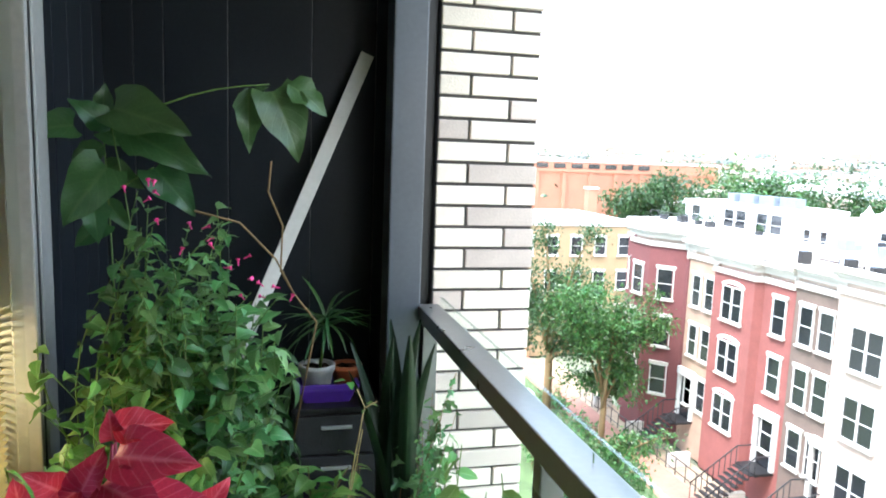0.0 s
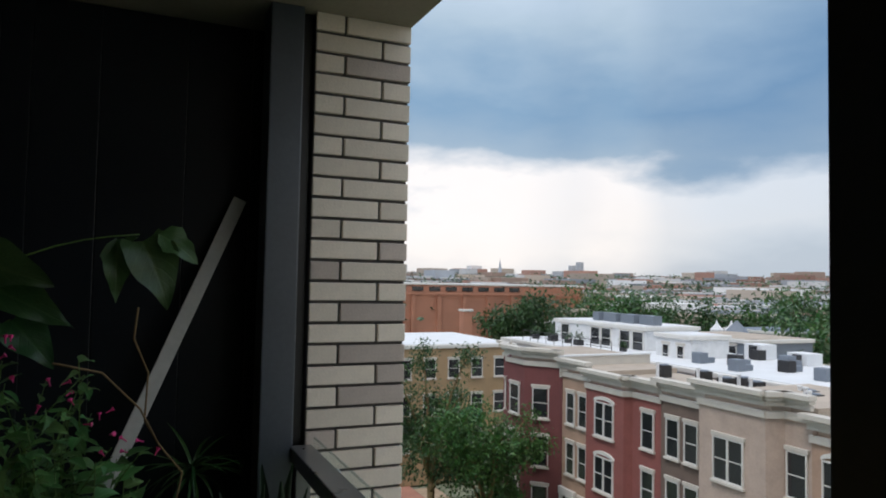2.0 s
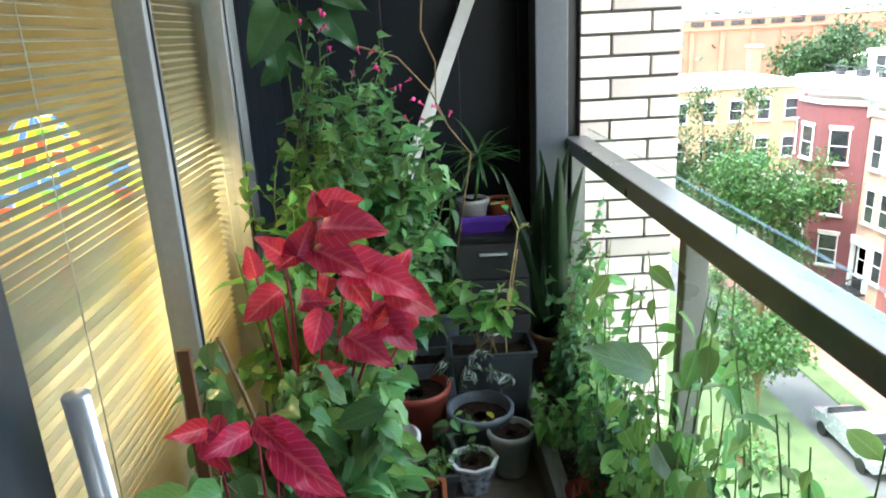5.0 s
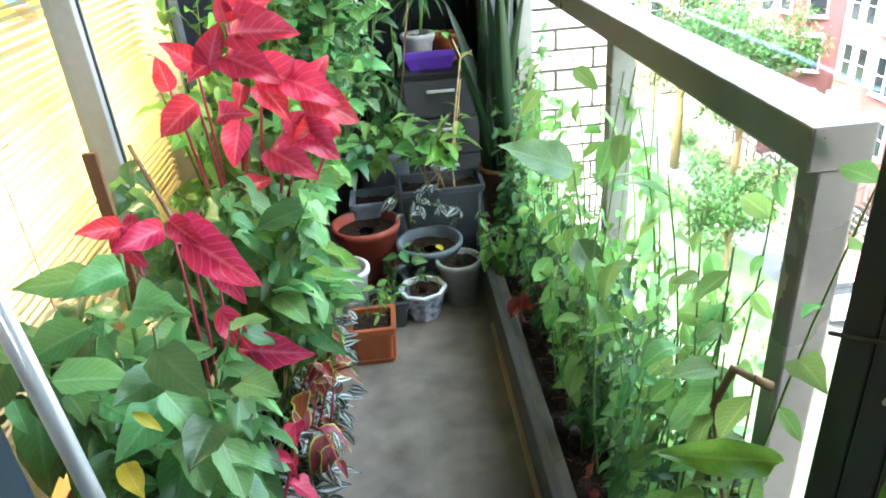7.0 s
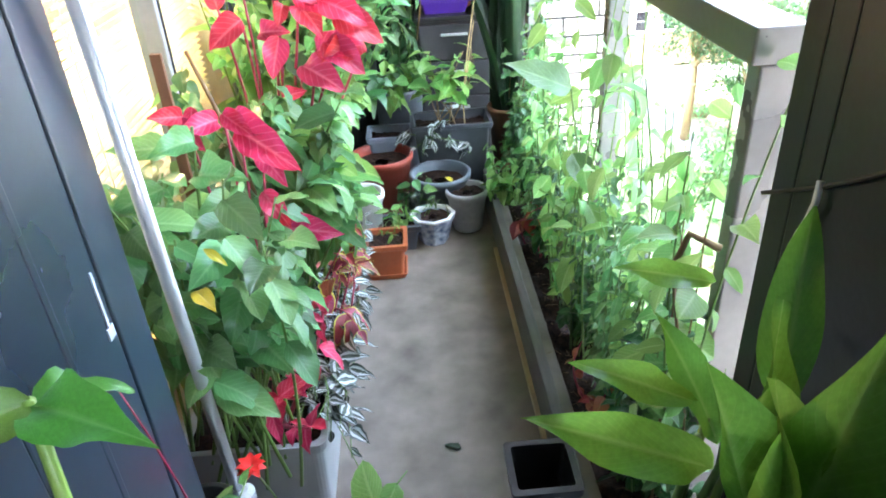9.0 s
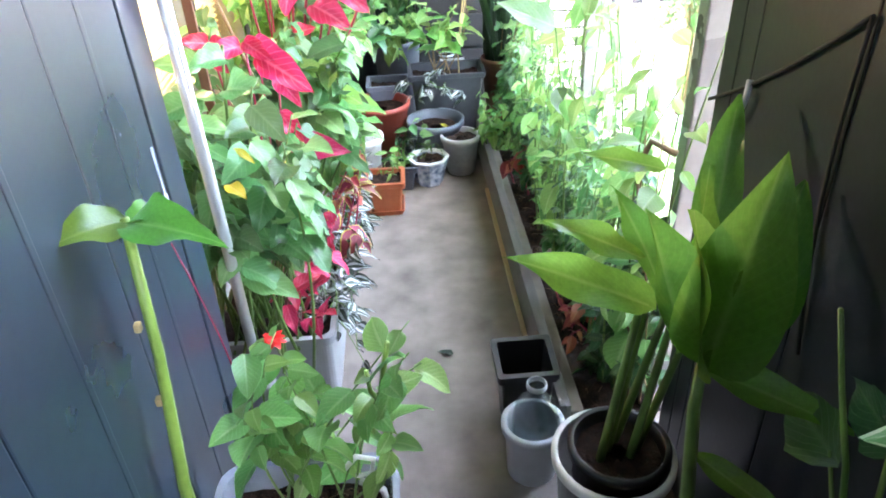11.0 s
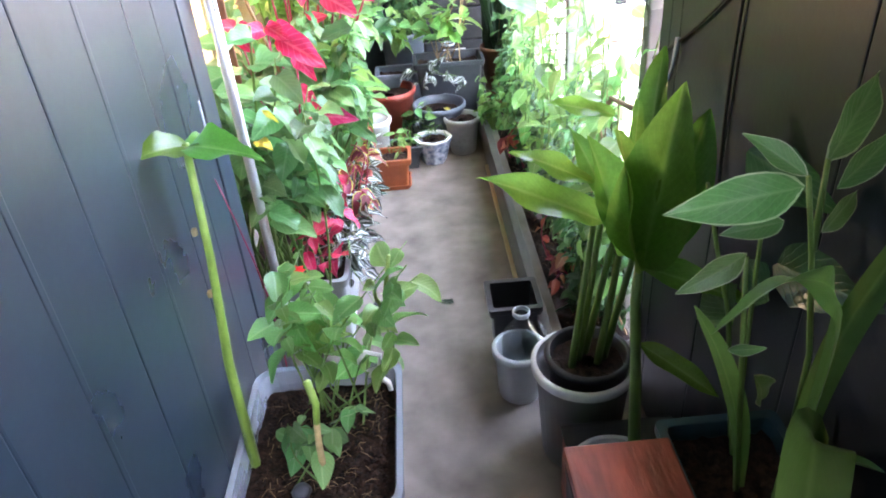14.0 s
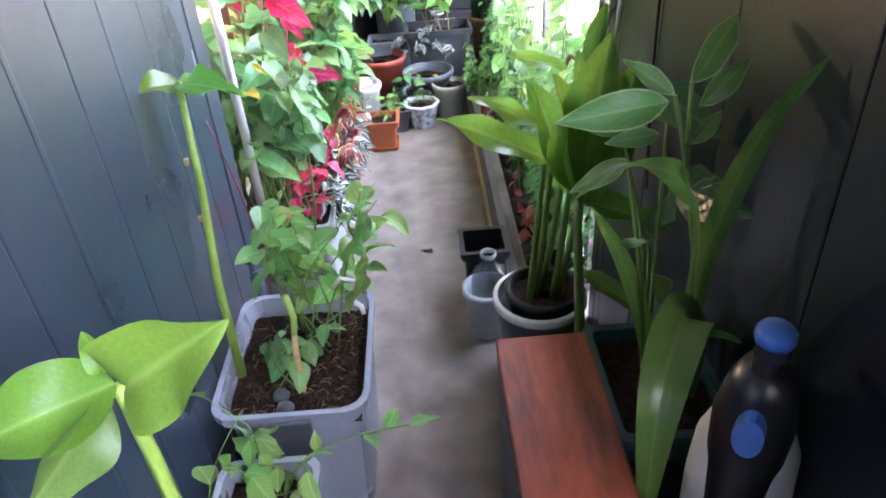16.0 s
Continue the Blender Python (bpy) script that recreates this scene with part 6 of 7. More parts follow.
red_plant("low magenta leaved plant under the foliage", (-0.30, 0.60, 0.22), [(-0.24, 0.52, 0.50), (-0.20, 0.56, 0.38), (-0.26, 0.46, 0.42), (-0.22, 0.62, 0.48), (-0.21, 0.44, 0.36), (-0.20, 0.74, 0.44)], 3, 0.066, L["magenta"], 8)

G = "plants along the window"
for args in (
    ("broad leaved green plant by the window", (-0.38, 1.0, 0.22), (-0.52, 0.84, 0.58), (-0.12, 1.20, 0.86), 44, 11, 0.098, "egg", L["green"], 10),
    ("dense green plant spilling over the trough", (-0.30, 1.10, 0.22), (-0.36, 0.92, 0.42), (-0.13, 1.34, 0.80), 34, 11, 0.092, "egg", L["bright"], 11),
    ("tall green plant against the metal wall", (-0.40, 0.58, 0.22), (-0.55, 0.44, 0.60), (-0.26, 0.72, 0.88), 26, 8, 0.098, "egg", L["green"], 12),
    ("green plant leaning over the walkway", (-0.34, 0.52, 0.22), (-0.38, 0.40, 0.54), (-0.18, 0.72, 0.76), 20, 7, 0.102, "egg", L["green"], 13),
    ("leafy green plant behind the red one", (-0.42, 1.52, 0.36), (-0.52, 1.32, 0.66), (-0.12, 1.62, 0.98), 30, 10, 0.092, "egg", L["bright"], 14),
):
    lab, base, lo, hi, stems, per, size, shape, lf, seed = args
    tagged(bush("leafy_plant", lab, "plant", base, lo, hi, stems, per, size, shape, lf, M["stem"], seed, droop=0.35, lean=-50, first=0.62, spread=0.10, r=0.004, wave=0.05, pitch=(-42, 28)), group=G)
stem_w = (-0.37, 0.60, 0.25)
placed("large_leaf_plant", "tall green plant with broad flat leaves by the pole", stem_w,
       [bend(stem_w, (-0.331, 0.57, 0.90), 0, (-0.02, 0, 0)), bend((-0.40, 0.62, 0.25), (-0.39, 0.59, 0.72), 0), bend((-0.39, 0.57, 0.70), (-0.47, 0.60, 0.725), 0.0)],
       [((-0.377, 0.58, 0.863), (-0.462, 0.53, 0.888), (0.2, -1, 0.7)), ((-0.465, 0.60, 0.723), (-0.537, 0.55, 0.755), (0.3, -1, 0.8)), ((-0.344, 0.58, 0.813), (-0.258, 0.53, 0.832), (-0.2, -0.7, 1)), ((-0.382, 0.60, 0.757), (-0.286, 0.55, 0.725), (0.1, -0.6, 1)),
        ((-0.43, 0.58, 0.66), (-0.52, 0.53, 0.64), (0.2, -0.8, 0.8)), ((-0.40, 0.56, 0.80), (-0.47, 0.50, 0.80), (0.2, -0.8, 0.8)), ((-0.33, 0.56, 0.88), (-0.37, 0.49, 0.90), (0.2, -0.8, 0.8)), ((-0.36, 0.56, 0.70), (-0.33, 0.50, 0.60), (0, -1, 0.6))],
       "ovate", L["green"], M["stem"], 0.005, 0.30, 0.28, 0.06, 10)
bush("striped_trailing_plant", "silver striped trailing plant along the trough", "plant", (-0.26, 0.80, 0.215), (-0.28, 0.40, 0.16), (-0.13, 1.15, 0.36), 46, 6, 0.062, "ovate", L["zebra"], M["stem"], 20, droop=0.2, lean=-20, r=0.002, spread=0.10, first=0.4)
bush("striped_trailing_plant", "silver striped trailing plant near the white pots", "plant", (-0.27, 1.45, 0.02), (-0.27, 1.2, 0.10), (-0.16, 1.78, 0.30), 26, 6, 0.060, "ovate", L["zebra"], M["stem"], 21, droop=0.2, lean=-20, r=0.002, spread=0.05)
bush("striped_trailing_plant", "silver striped plant at the dark tub", "plant", (0.10, 2.06, 0.29), (-0.0, 1.92, 0.24), (0.24, 2.06, 0.42), 8, 5, 0.060, "ovate", L["zebra"], M["stem"], 22, droop=0.2, lean=-90, r=0.002, single=True)
bush("coleus", "coleus with dark red yellow edged leaves", "plant", (-0.24, 0.88, 0.22), (-0.22, 0.66, 0.26), (-0.12, 1.0, 0.54), 9, 4, 0.075, "ovate", L["coleus"], M["red_stem"], 23, single=True, lean=-50, droop=0.3, first=0.5, r=0.003)
zin = thing("red_flower", "single scarlet flower on a green stem", "flower", (-0.285, 0.40, 0.22))
tubes("stem", [(bend((0, 0, 0), (0.0, -0.09, 0.19), 0), 0.002, 0.002)], M["stem"], zin)
for k in range(14):
    pt = new("petal", leaf_mesh("ovate", M["red"], 0.3, 0.1, 0.0, 4, 0))
    pt.parent, pt.matrix_basis = zin, leaf_pose((0, -0.09, 0.19 + 0.004 * (k // 7)), k * 51.4, 10 + 25 * (k // 7), 0, 0.026)
for k, (b, t) in enumerate((((-0.33, 0.40, 0.70), (-0.285, 0.33, 0.715)), ((-0.31, 0.42, 0.76), (-0.275, 0.41, 0.735)))):
    yl = thing("yellow_leaf", "yellowing leaf hanging by the pole", "leaf", b)
    leaves(yl, [Matrix.Translation(-Vector(b)) @ leaf_to(b, t)], "lance", L["yellowing"], droop=0.2)

# far corner
bush("corner_plant", "dark glossy plant beside the drawer unit", "plant", (-0.03, 2.33, 0.36), (-0.14, 2.2, 0.50), (0.06, 2.4, 0.98), 13, 8, 0.115, "lance", L["deep"], M["stem"], 30, single=True, droop=0.4, lean=-80, r=0.004, pitch=(-60, 0))
bush("corner_plant", "light green plant in the grey bucket", "plant", (-0.03, 2.30, 0.36), (-0.10, 2.12, 0.46), (0.08, 2.28, 0.60), 8, 6, 0.085, "ovate", L["bright"], M["stem"], 31, single=True, lean=-80)
bush("hydrangea", "young plant with round bright green leaves", "plant", (0.14, 2.10, 0.29), (0.04, 1.96, 0.44), (0.27, 2.1, 0.62), 9, 6, 0.105, "ovate", L["bright"], M["twig"], 32, single=True, lean=-90, first=0.5, r=0.003, pitch=(-20, 35))
twig = thing("bare_seedling", "tall thin bare stem with few tip leaves", "plant", (0.24, 2.08, 0.29))
tubes("stem", [([(-0.02, -0.03, 0.0), (-0.024, -0.03, 0.124), (-0.002, -0.03, 0.306), (0.029, -0.03, 0.494), (0.005, -0.03, 0.551)], 0.0028, 0.002), (bend((-0.01, -0.03, 0.20), (0.025, -0.03, 0.42), 0), 0.002, 0.0015), (bend((0.029, -0.03, 0.49), (0.068, -0.03, 0.51), 0), 0.003, 0.002)], M["straw"], twig)
leaves(twig, [leaf_pose((-0.03, -0.03, 0.58), 200, 10, 0, 0.045), leaf_pose((-0.02, -0.03, 0.575), 280, -10, 0, 0.04), leaf_pose((0.035, -0.02, 0.5), 330, 5, 0, 0.04), leaf_pose((0.03, -0.02, 0.48), 250, 5, 0, 0.03)], "ovate", L["bright"])
ringw = thing("plastic_ring", "white plastic tie round a stem", "ring", (0.17, 2.06, 0.40))
part("band", loft([circle(0.03, 0, 20), circle(0.031, 0.008, 20), circle(0.029, 0.008, 20), circle(0.028, 0, 20)], False, False), M["tape"], ringw)
spider = thing("spiky_plant", "spiky dark plant with strap leaves in a grey pot", "plant", (0.16, 2.50, 0.77))
rng_y = random.Random(12)
tubes("stem", [([(0, 0, 0), (0.02, -0.03, 0.16)], 0.006, 0.005)], M["stem"], spider)
leaves(spider, [leaf_pose((0.02, -0.03, 0.16 + 0.0012 * k), k * 137.5, rng_y.uniform(-10, 70), 0, rng_y.uniform(0.14, 0.22)) for k in range(38)], "strap", L["deep"], 0.4, 0.3, 0.0, 8)
snake = thing("snake_plant", "tall upright dark snake plant blades", "plant", (0.40, 2.16, 0.32))
rng_n = random.Random(13)
leaves(snake, [leaf_pose((rng_n.uniform(-0.04, 0.04), rng_n.uniform(-0.04, 0.04), 0), rng_n.uniform(0, 360), rng_n.uniform(76, 92), 0, rng_n.uniform(0.45, 0.74)) for _ in range(16)], "blade", L["blade"], 0.05, 0.5, 0.0, 10)
bush("ivy", "ivy climbing at the railing corner", "plant", (0.44, 2.12, 0.10), (0.42, 1.95, 0.25), (0.56, 2.2, 0.92), 30, 16, 0.058, "lobed", L["green"], M["twig"], 33, droop=0.2, lean=-110, r=0.002, first=0.1, bow=0.03, segs=9)

# bed along the railing
for i, y in enumerate((0.46, 0.56, 0.66, 0.78, 0.90, 1.02, 1.14, 1.28, 1.44, 1.62, 1.80)):
    near = y < 1.2
    tagged(bush("railing_plant", "tall leafy stems growing up the glass railing", "plant", (0.45, y, 0.09), (0.40, y - 0.10, 0.62 if near else 0.50), (0.555, y + 0.10, 1.06 if near else 0.94), 4 if near else 3, 8, 0.080, "sword2", L["bright"], M["stem"], 40 + i, single=True, droop=0.3, lean=-120, r=0.003, first=0.3, bow=0.05, pitch=(-45, 35)), group="plants in the railing bed")
for i, y in enumerate((0.50, 0.72, 0.95, 1.18, 1.42, 1.66, 1.9)):
    tagged(bush("bed_shrub", "fine leaved bushy plant in the bed", "plant", (0.46, y, 0.09), (0.395, y - 0.14, 0.16), (0.55, y + 0.14, 0.66 if y < 1.2 else 0.50), 44, 16, 0.044, "sword2", (L["deep"], L["green"], L["deep"], L["bright"])[i % 4], M["stem"], 60 + i, droop=0.2, lean=-140, r=0.002, first=0.15), group="plants in the railing bed")
placed("large_leaf_plant", "plant with one large grey green leaf", (0.42, 1.02, 0.09), [bend((0.42, 1.02, 0.09), (0.38, 1.0, 0.777), 0, (0.02, 0, 0))], [((0.380, 1.000, 0.777), (0.231, 0.960, 0.865), (0.1, -0.7, 0.7)), ((0.39, 1.0, 0.62), (0.42, 0.92, 0.56), (0, -1, 0.5))], "ovate", L["bean"], M["stem"])
bush("croton", "small plant with rust red leaves", "plant", (0.37, 1.46, 0.09), (0.33, 1.38, 0.16), (0.42, 1.52, 0.28), 5, 4, 0.06, "ovate", L["croton"], M["red_stem"], 70, single=True, lean=-100)
bush("croton", "rust leaved seedlings in the bed", "plant", (0.40, 0.66, 0.09), (0.34, 0.55, 0.13), (0.46, 0.78, 0.26), 6, 4, 0.05, "ovate", L["croton"], M["red_stem"], 71, single=True, lean=-100)
bush("bed_edge_plant", "light green leaves hanging over the edging board", "plant", (0.36, 1.75, 0.09), (0.27, 1.6, 0.16), (0.38, 1.95, 0.34), 10, 6, 0.07, "ovate", L["bright"], M["stem"], 72, single=True, lean=-150)
vine = bush("railing_vine", "vine with round leaves near the end post", "plant", (0.45, 0.42, 0.09), (0.42, 0.36, 0.45), (0.48, 0.52, 0.95), 4, 5, 0.085, "round", L["bright"], M["twig"], 73, single=True, lean=180)

# canna by the dark wall
def ribbon(points, width, parent, material, face=(0, -1, 0.4), fold=0.25, segs=22):
    """A long strap leaf that follows a bent line, widest in its middle and pointed at its end."""
    o = Vector(parent.location)
    q = [Vector(p) - o for p in points]
    q = [2 * q[0] - q[1]] + q + [2 * q[-1] - q[-2]]
    verts, uvs, faces = [], [], []
    for i in range(segs + 1):
        t = i / segs
        u = min(t * (len(q) - 3), len(q) - 3 - 1e-6)
        k, f = int(u), u - int(u)
        a, b, c, d = q[k:k + 4]
        p = 0.5 * (2 * b + (c - a) * f + (2 * a - 5 * b + 4 * c - d) * f * f + (3 * b - a - 3 * c + d) * f ** 3)
        tan = (c - a).lerp(d - b, f).normalized()
        side = tan.cross(Vector(face)).normalized()
        up = side.cross(tan)
        w = width * 0.5 * (0.45 + 0.55 * math.sin(math.pi * min(1, t * 0.95 + 0.05) ** 0.9)) * (1 - t ** 5) ** 0.6 + 0.0006
        for s in (-1.0, -0.5, 0.0, 0.5, 1.0):
            verts.append(p + side * (s * w) + up * (abs(s) * w * fold * 2))
            uvs.append((0.5 + s / 2, t))
    for i in range(segs):
        for j in range(4):
            k = i * 5 + j
            faces.append((k, k + 1, k + 6, k + 5))
    ob = new("leaf", mesh_of("leaf", [tuple(v) for v in verts], faces, material, True, uvs))
    ob.parent = parent
    return ob


placed("canna", "canna with huge upright green leaves", (0.335, 0.11, 0.25),
       [bend((0.30 + 0.018 * k, 0.10 + 0.02 * (k % 3), 0.25), (0.322 + 0.024 * k, 0.06 + 0.03 * (k % 2), 0.66), 0) for k in range(5)],
       [((0.328, 0.02, 0.649), (0.126, -0.02, 0.786), (0.3, -0.8, 0.8)), ((0.319, 0.08, 0.696), (0.183, 0.06, 0.787), (0.2, -0.8, 0.8)), ((0.392, 0.22, 0.763), (0.262, 0.20, 0.815), (0.1, -0.7, 0.7)), ((0.352, 0.02, 0.642), (0.391, 0.02, 0.856), (0.4, -1, 0.2)),
        ((0.36, 0.08, 0.62), (0.30, 0.10, 0.80), (0.3, -1, 0.3))],
       "sword", L["canna"], M["stem"], 0.0085, 0.24, 0.25, 0.05, 14)
bucket_lid = round_pot("milky white bucket holding a canna stem", (0.335, -0.14, 0.0), 0.085, 0.20, M["milk_white"], 0.9, taper=0.85)
front_canna = placed("canna", "canna stem with a broad backlit leaf cup", (0.38, -0.10, 0.18), [[(0.38, -0.10, 0.18), (0.374, -0.08, 0.377), (0.367, -0.06, 0.537), (0.371, -0.05, 0.631)]],
       [((0.372, -0.06, 0.605), (0.388, -0.10, 0.925), (-0.55, -1, 0.1)), ((0.362, -0.06, 0.60), (0.325, -0.085, 0.86), (0.75, -1, 0.1)), ((0.352, -0.03, 0.61), (0.290, -0.02, 0.83), (0.4, -1, 0.3)), ((0.40, -0.05, 0.62), (0.465, -0.03, 0.86), (-0.5, -1, 0.1))],
       "canna", L["canna"], M["stem"], 0.012, 0.12, 0.42, 0.035, 14)
placed("canna", "dim lower canna leaves against the wall", (0.38, -0.10, 0.18), [], [((0.37, -0.05, 0.60), (0.485, -0.20, 0.635), (0.0, -0.6, 0.8)), ((0.384, -0.05, 0.43), (0.482, -0.18, 0.42), (0.0, -0.6, 0.8)), ((0.40, 0.04, 0.70), (0.425, 0.11, 0.925), (-0.8, -1, 0.1))],
       "sword", L["canna"], M["stem"], 0.008, 0.2, 0.3, 0.04, 12)
tray_plant = placed("ginger_plant", "tall plant with serrated pale edged leaves", (0.41, -0.43, 0.48),
       [[(0.45, -0.43, 0.48), (0.435, -0.44, 0.733), (0.402, -0.45, 0.875), (0.374, -0.46, 0.968)], [(0.40, -0.42, 0.48), (0.356, -0.44, 0.758), (0.325, -0.47, 0.892)], [(0.402, -0.45, 0.879), (0.395, -0.45, 0.979)]],
       [((0.361, -0.480, 0.969), (0.233, -0.500, 0.964), V), ((0.372, -0.460, 0.969), (0.319, -0.440, 1.009), V), ((0.395, -0.450, 0.977), (0.464, -0.400, 1.042), V), ((0.403, -0.460, 0.953), (0.467, -0.440, 0.999), V), ((0.400, -0.460, 0.906), (0.446, -0.440, 0.938), V), ((0.360, -0.460, 0.922), (0.297, -0.480, 0.926), V), ((0.320, -0.480, 0.903), (0.253, -0.500, 0.875), V), ((0.319, -0.480, 0.786), (0.347, -0.500, 0.800), V), ((0.390, -0.420, 0.687), (0.445, -0.400, 0.601), V), ((0.315, -0.460, 0.927), (0.275, -0.460, 0.937), V), ((0.350, -0.440, 0.912), (0.340, -0.420, 0.937), V)], "lance", L["pale"], M["stem"], 0.004, 0.15, 0.18, 0.03)
strap = thing("amaryllis", "plant with long arching strap leaves", "plant", (0.43, -0.44, 0.48))
for pts, width, face in (
    ([(0.44, -0.46, 0.49), (0.403, -0.52, 0.814), (0.365, -0.55, 0.902), (0.321, -0.58, 0.942), (0.272, -0.61, 0.96), (0.223, -0.63, 0.939)], 0.027, (-0.8, 0, 0.8)),
    ([(0.44, -0.46, 0.49), (0.401, -0.53, 0.698), (0.357, -0.60, 0.714), (0.325, -0.66, 0.66), (0.312, -0.70, 0.50)], 0.062, (-0.2, -0.6, 1)),
    ([(0.44, -0.45, 0.49), (0.435, -0.47, 0.719), (0.448, -0.48, 0.839), (0.465, -0.51, 0.955), (0.488, -0.55, 1.035)], 0.030, (-0.6, -1, 0.2)),
    ([(0.40, -0.42, 0.49), (0.375, -0.43, 0.624), (0.333, -0.44, 0.742), (0.286, -0.46, 0.832)], 0.026, (0.2, -1, 0.3)),
    ([(0.437, -0.48, 0.50), (0.431, -0.52, 0.649), (0.44, -0.55, 0.682), (0.454, -0.57, 0.688)], 0.014, (0, -0.4, 1)),
):
    ribbon(pts, width, strap, L["strap"], face)
wallp = placed("wall_plant", "plant with broad dim leaves against the dark wall", (0.42, -0.36, 0.48), [bend((0.42, -0.36, 0.48), (0.43, -0.29, 0.90), 0), bend((0.42, -0.36, 0.48), (0.45, -0.22, 0.62), 0), [(0.43, -0.33, 0.48), (0.413, -0.29, 0.679), (0.388, -0.28, 0.777), (0.368, -0.27, 0.867)]],
       [((0.406, -0.28, 0.911), (0.49, -0.36, 0.855), (-0.5, -1, 0.4)), ((0.46, -0.30, 0.76), (0.485, -0.46, 0.80), (-1, 0, 0.3)), ((0.45, -0.24, 0.62), (0.46, -0.08, 0.60), (-0.7, -0.4, 0.6)), ((0.46, -0.30, 0.70), (0.48, -0.16, 0.68), (-1, -0.3, 0.4))], "pointed", L["deep"], M["stem"])

# plants in the storage bins
bush("bean_seedling", "young bean plants tangled in the storage bin", "plant", (-0.19, 0.0, 0.285), (-0.30, -0.02, 0.38), (0.01, 0.16, 0.60), 14, 7, 0.080, "egg", L["bright"], M["stem"], 80, single=True, droop=0.3, lean=-70, r=0.0025, first=0.5, bow=0.07, pitch=(-18, 40))
bean_pod = thing("bean_pod", "upright green bean pods above the seedlings", "pod", (-0.075, 0.06, 0.45))
tubes("pod", [([(0.0, 0.0, -0.16), (0.002, 0, 0.0), (0.006, 0, 0.06)], 0.002, 0.002), ([(0.006, 0, 0.06), (0.012, -0.006, 0.10), (0.022, -0.014, 0.155)], 0.005, 0.004)], M["stalk"], bean_pod)
tubes("pod", [([(0.002, 0, 0.02), (-0.012, -0.01, 0.06), (-0.014, -0.01, 0.10)], 0.0045, 0.0035)], M["stalk"], bean_pod)
bush("bean_seedling", "small seedlings in the bin's soil", "plant", (-0.22, -0.14, 0.285), (-0.27, -0.2, 0.34), (-0.12, -0.08, 0.42), 6, 4, 0.055, "egg", L["green"], M["stem"], 81, single=True, lean=-70, r=0.002, segs=9)
bush("bean_seedling", "seedlings in the smaller bin", "plant", (-0.22, -0.47, 0.285), (-0.30, -0.52, 0.34), (-0.10, -0.38, 0.46), 6, 4, 0.07, "ovate", L["bright"], M["stem"], 82, single=True, lean=-70, r=0.002)
tendril = thing("tendril", "thin trailing vine hanging out of the small bin", "plant", (-0.20, -0.46, 0.29))
tubes("stem", [([(0, 0, 0), (0.04, 0.005, 0.09), (0.08, 0.01, 0.125), (0.15, -0.02, 0.19), (0.20, -0.035, 0.215), (0.235, -0.04, 0.225)], 0.0022, 0.0012), ([(0.0, 0.03, 0.0), (-0.05, 0.10, 0.10), (-0.13, 0.15, 0.125)], 0.002, 0.0012)], M["stem"], tendril)
leaves(tendril, [leaf_pose((0.235, -0.04, 0.225), 10, 10, 0, 0.045), leaf_pose((0.20, -0.035, 0.215), 60, 20, 20, 0.035), leaf_pose((0.17, -0.03, 0.20), -60, 10, -20, 0.035), leaf_pose((0.08, 0.01, 0.125), 100, 20, 0, 0.04), leaf_pose((-0.13, 0.15, 0.125), 150, 0, 20, 0.045)], "ovate", L["bright"], 0.2, 0.2, 0.03, 6)
shoot1 = thing("cut_stem", "thick pale green cut stem standing in soil", "stem", (-0.195, -0.18, 0.285))
tubes("stem", [([(0, 0, 0), (0.0, 0.01, 0.09), (0.003, 0.015, 0.135)], 0.007, 0.006)], M["straw"], shoot1)
tubes("stem", [([(0.003, 0.015, 0.135), (0.007, 0.022, 0.17), (-0.002, 0.03, 0.215)], 0.0065, 0.007)], M["stalk"], shoot1)
pebbles = thing("pebble", "small grey green pebble on the soil", "stone", (-0.235, -0.2, 0.295))
part("stone", loft([circle(0.008, -0.008, 10), circle(0.018, 0.0, 10), circle(0.014, 0.009, 10), circle(0.004, 0.012, 10)]), M["dark_tub"], pebbles, smooth=True)
copy_thing(pebbles, pose(-0.222, -0.235, 0.296, 0, 0, 40))
rib_t = tubes("white_tie", [([(-0.135, 0.0, 0.40), (-0.115, -0.005, 0.43), (-0.09, 0.0, 0.415), (-0.095, 0.0, 0.385), (-0.12, 0.0, 0.38)], 0.005, 0.004), ([(-0.115, -0.005, 0.375), (-0.095, -0.01, 0.37), (-0.08, -0.01, 0.355), (-0.077, -0.01, 0.335)], 0.007, 0.005)], M["white_wood"])
tagged(rib_t, "white cloth tie knotted round the stems", "tie")
dumb = placed("dumb_cane", "tall bare green cane with leaves at its top", (-0.33, -0.12, 0.28), [[(-0.33, -0.12, 0.28), (-0.335, -0.09, 0.50), (-0.325, -0.06, 0.70), (-0.318, -0.05, 0.888)]],
       [((-0.316, -0.05, 0.884), (-0.205, -0.115, 0.905), (0, -0.5, 1)), ((-0.318, -0.05, 0.884), (-0.355, -0.12, 0.915), (0.4, -0.5, 1)), ((-0.318, -0.05, 0.88), (-0.25, -0.0, 0.87), (0, 0, 1))],
       "ovate", L["cane"], M["stalk"], 0.010, 0.40, 0.2, 0.05, 12)
for z in (0.40, 0.52, 0.63, 0.74):
    part("node", box(-0.012, -0.004, 0.02 + (z - 0.4) * 0.1, 0.03 + (z - 0.4) * 0.1, z - 0.28, z - 0.268, 0.002), M["straw"], dumb, "pale leaf scar")
round_pot("dark pot by the metal wall", (-0.20, -0.73, 0), 0.065, 0.30, M["dark_tub"], 0.9)
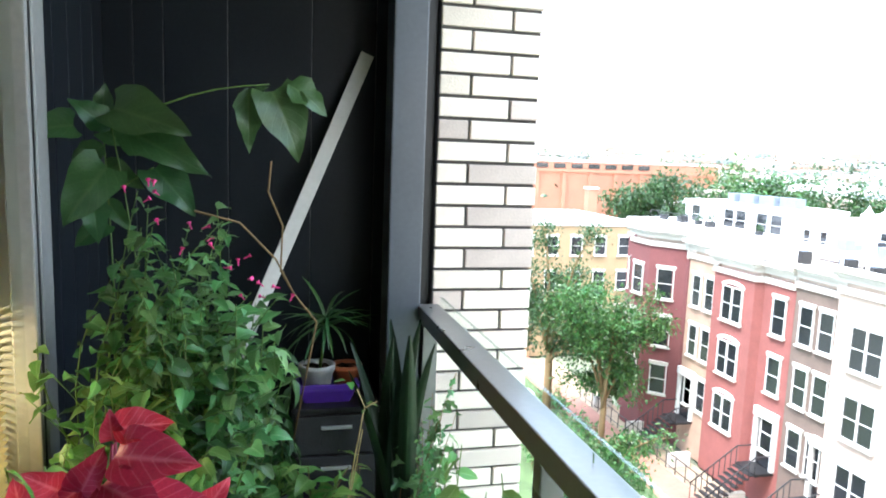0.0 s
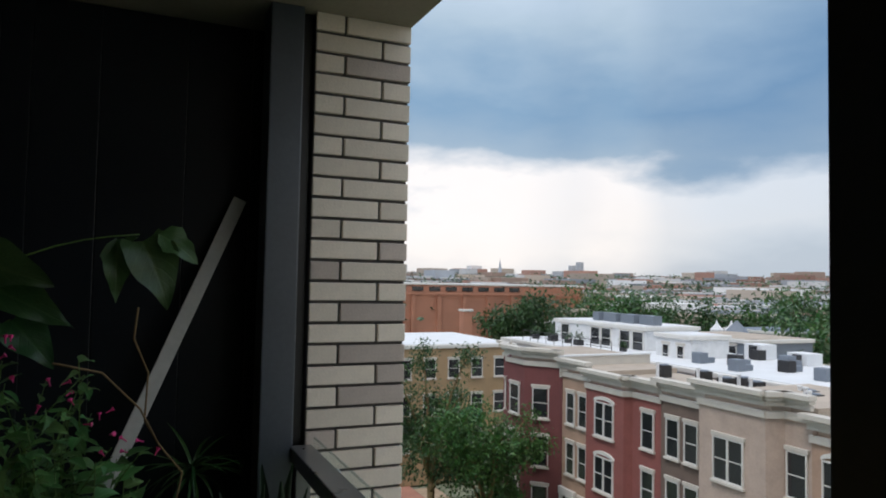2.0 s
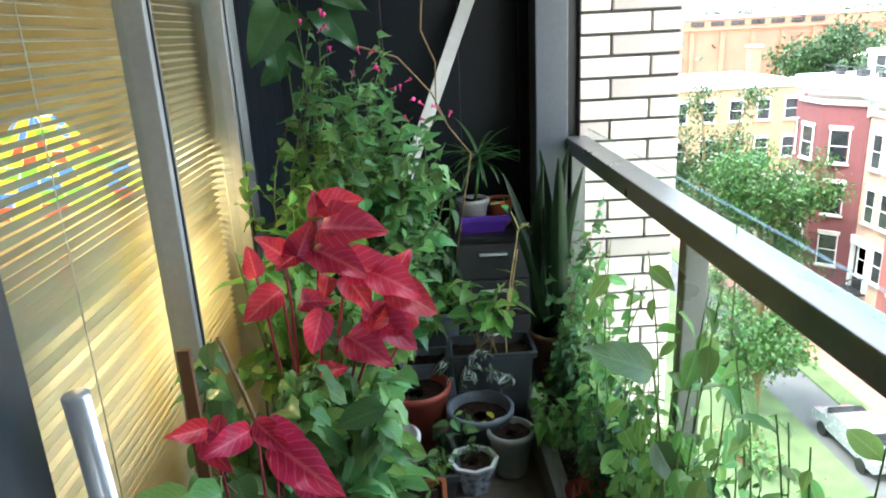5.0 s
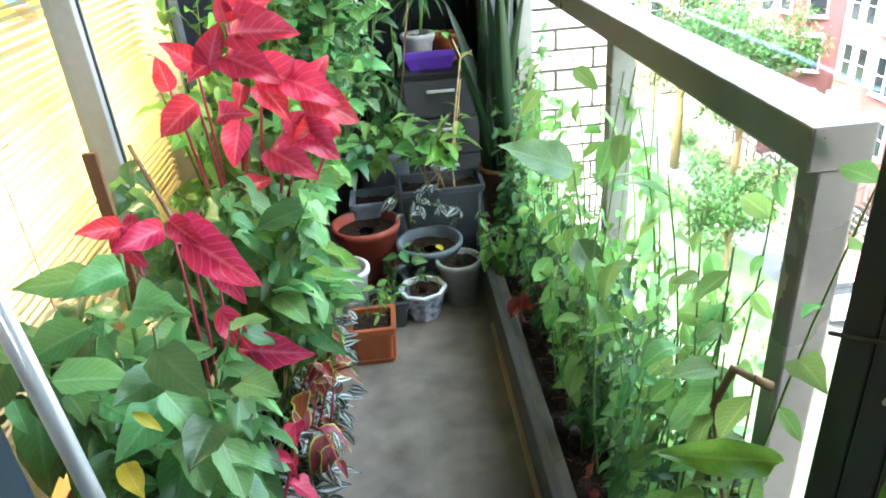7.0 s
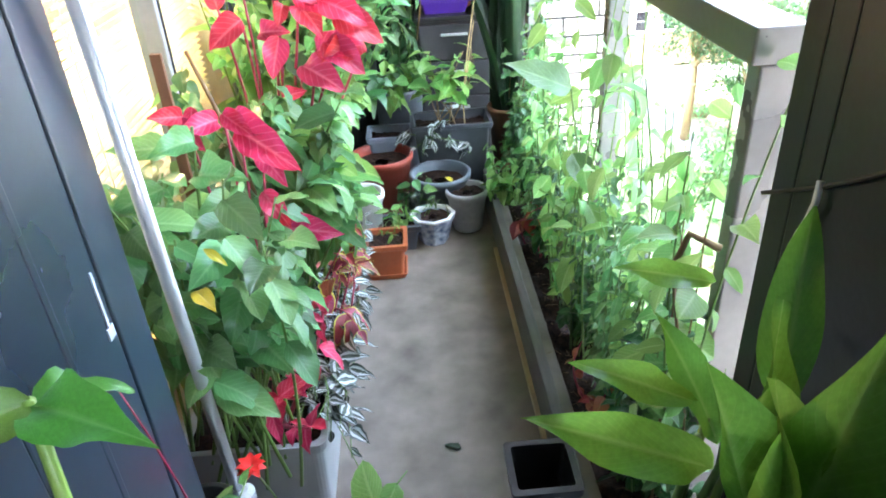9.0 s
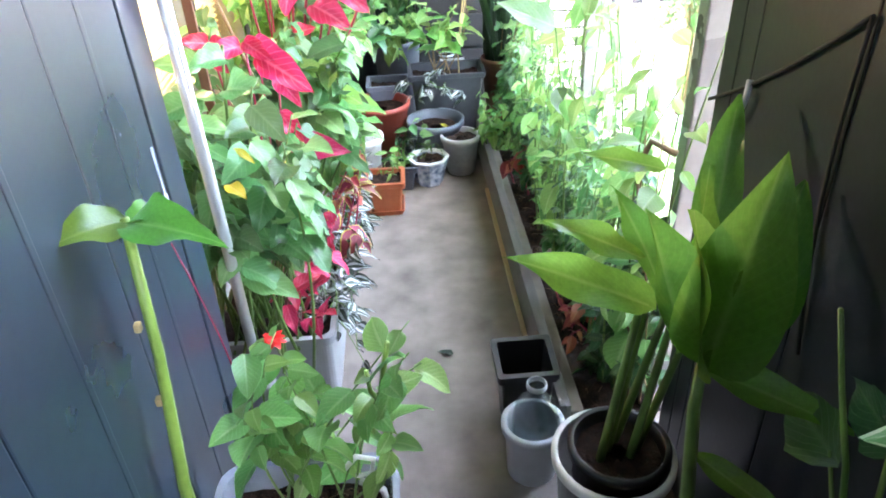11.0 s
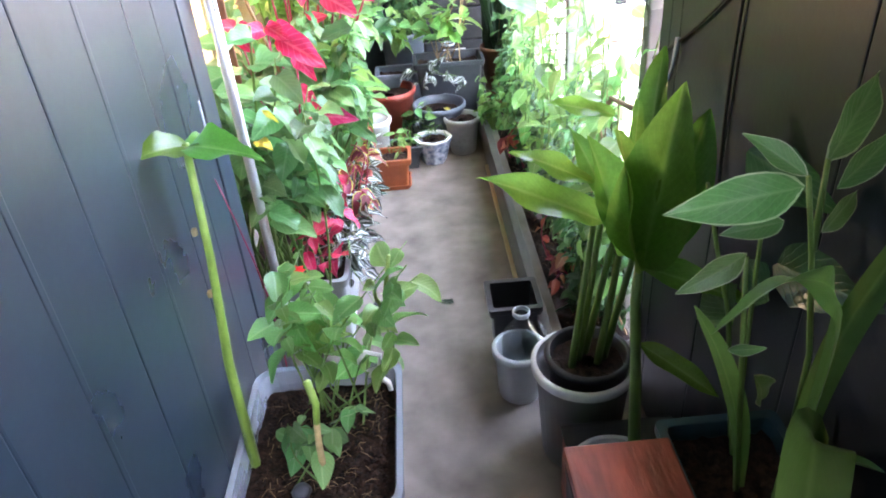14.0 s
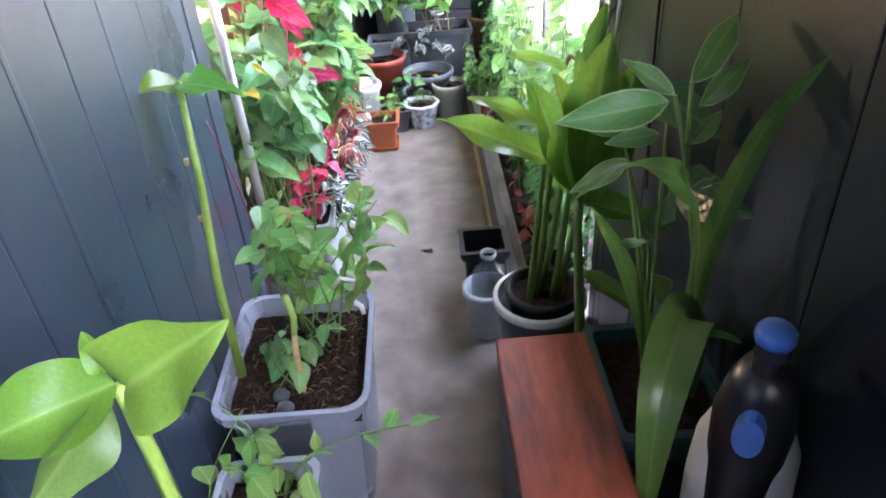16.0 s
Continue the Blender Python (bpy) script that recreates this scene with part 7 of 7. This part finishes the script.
near_cane = placed("dumb_cane", "cane plant with large fresh green leaves", (-0.20, -0.73, 0.27), [[(-0.20, -0.73, 0.27), (-0.188, -0.738, 0.55), (-0.189, -0.742, 0.77), (-0.19, -0.745, 0.86)]],
       [((-0.189, -0.745, 0.855), (-0.080, -0.778, 0.942), (0.35, -0.75, 0.6)), ((-0.192, -0.745, 0.862), (-0.300, -0.80, 0.855), (0.1, -0.7, 0.7)), ((-0.192, -0.74, 0.874), (-0.206, -0.74, 0.915), (0.2, -1, 0.4))],
       "egg", L["cane"], M["stalk"], 0.0105, 0.15, 0.30, 0.05, 16)
# hanging leaf: its shadow is put into the colour by the darker strap material
leaves(near_cane, [Matrix.Translation((0.20, 0.73, -0.27)) @ leaf_to((-0.205, -0.75, 0.855), (-0.262, -0.84, 0.785), (0.8, -0.35, 0.1))], "sword2", L["strap"], 0.2, 0.3, 0.04, 14, label="hanging leaf coloured dark for its shadow")
redtwig = tubes("thin_red_twig", [(bend((-0.315, 0.16, 0.20), (-0.352, 0.14, 0.74), 0, (0.02, 0, 0)), 0.002, 0.0012)], M["red_stem"])
tagged(redtwig, "thin reddish bare twig by the wall", "twig")

bush("seedling", "green seedlings in the small black tray", "plant", (-0.055, 1.70, 0.085), (-0.11, 1.66, 0.11), (0.0, 1.74, 0.17), 6, 4, 0.06, "lance", L["bright"], M["stem"], 90, single=True, r=0.002)
bush("seedling", "tiny plants in the glazed pot", "plant", (0.066, 1.735, 0.09), (0.03, 1.71, 0.11), (0.10, 1.76, 0.15), 5, 3, 0.03, "lance", L["deep"], M["stem"], 91, single=True, r=0.0015)
bush("seedling", "low sprout in the terracotta pot", "plant", (-0.103, 1.545, 0.11), (-0.14, 1.52, 0.12), (-0.07, 1.57, 0.15), 3, 3, 0.03, "lance", L["bright"], M["stem"], 92, single=True, r=0.0015)
bush("seedling", "small plants round the clear container", "plant", (0.03, 1.86, 0.0), (-0.04, 1.80, 0.14), (0.06, 1.88, 0.24), 5, 4, 0.055, "ovate", L["green"], M["stem"], 93, single=True, r=0.002, first=0.6)
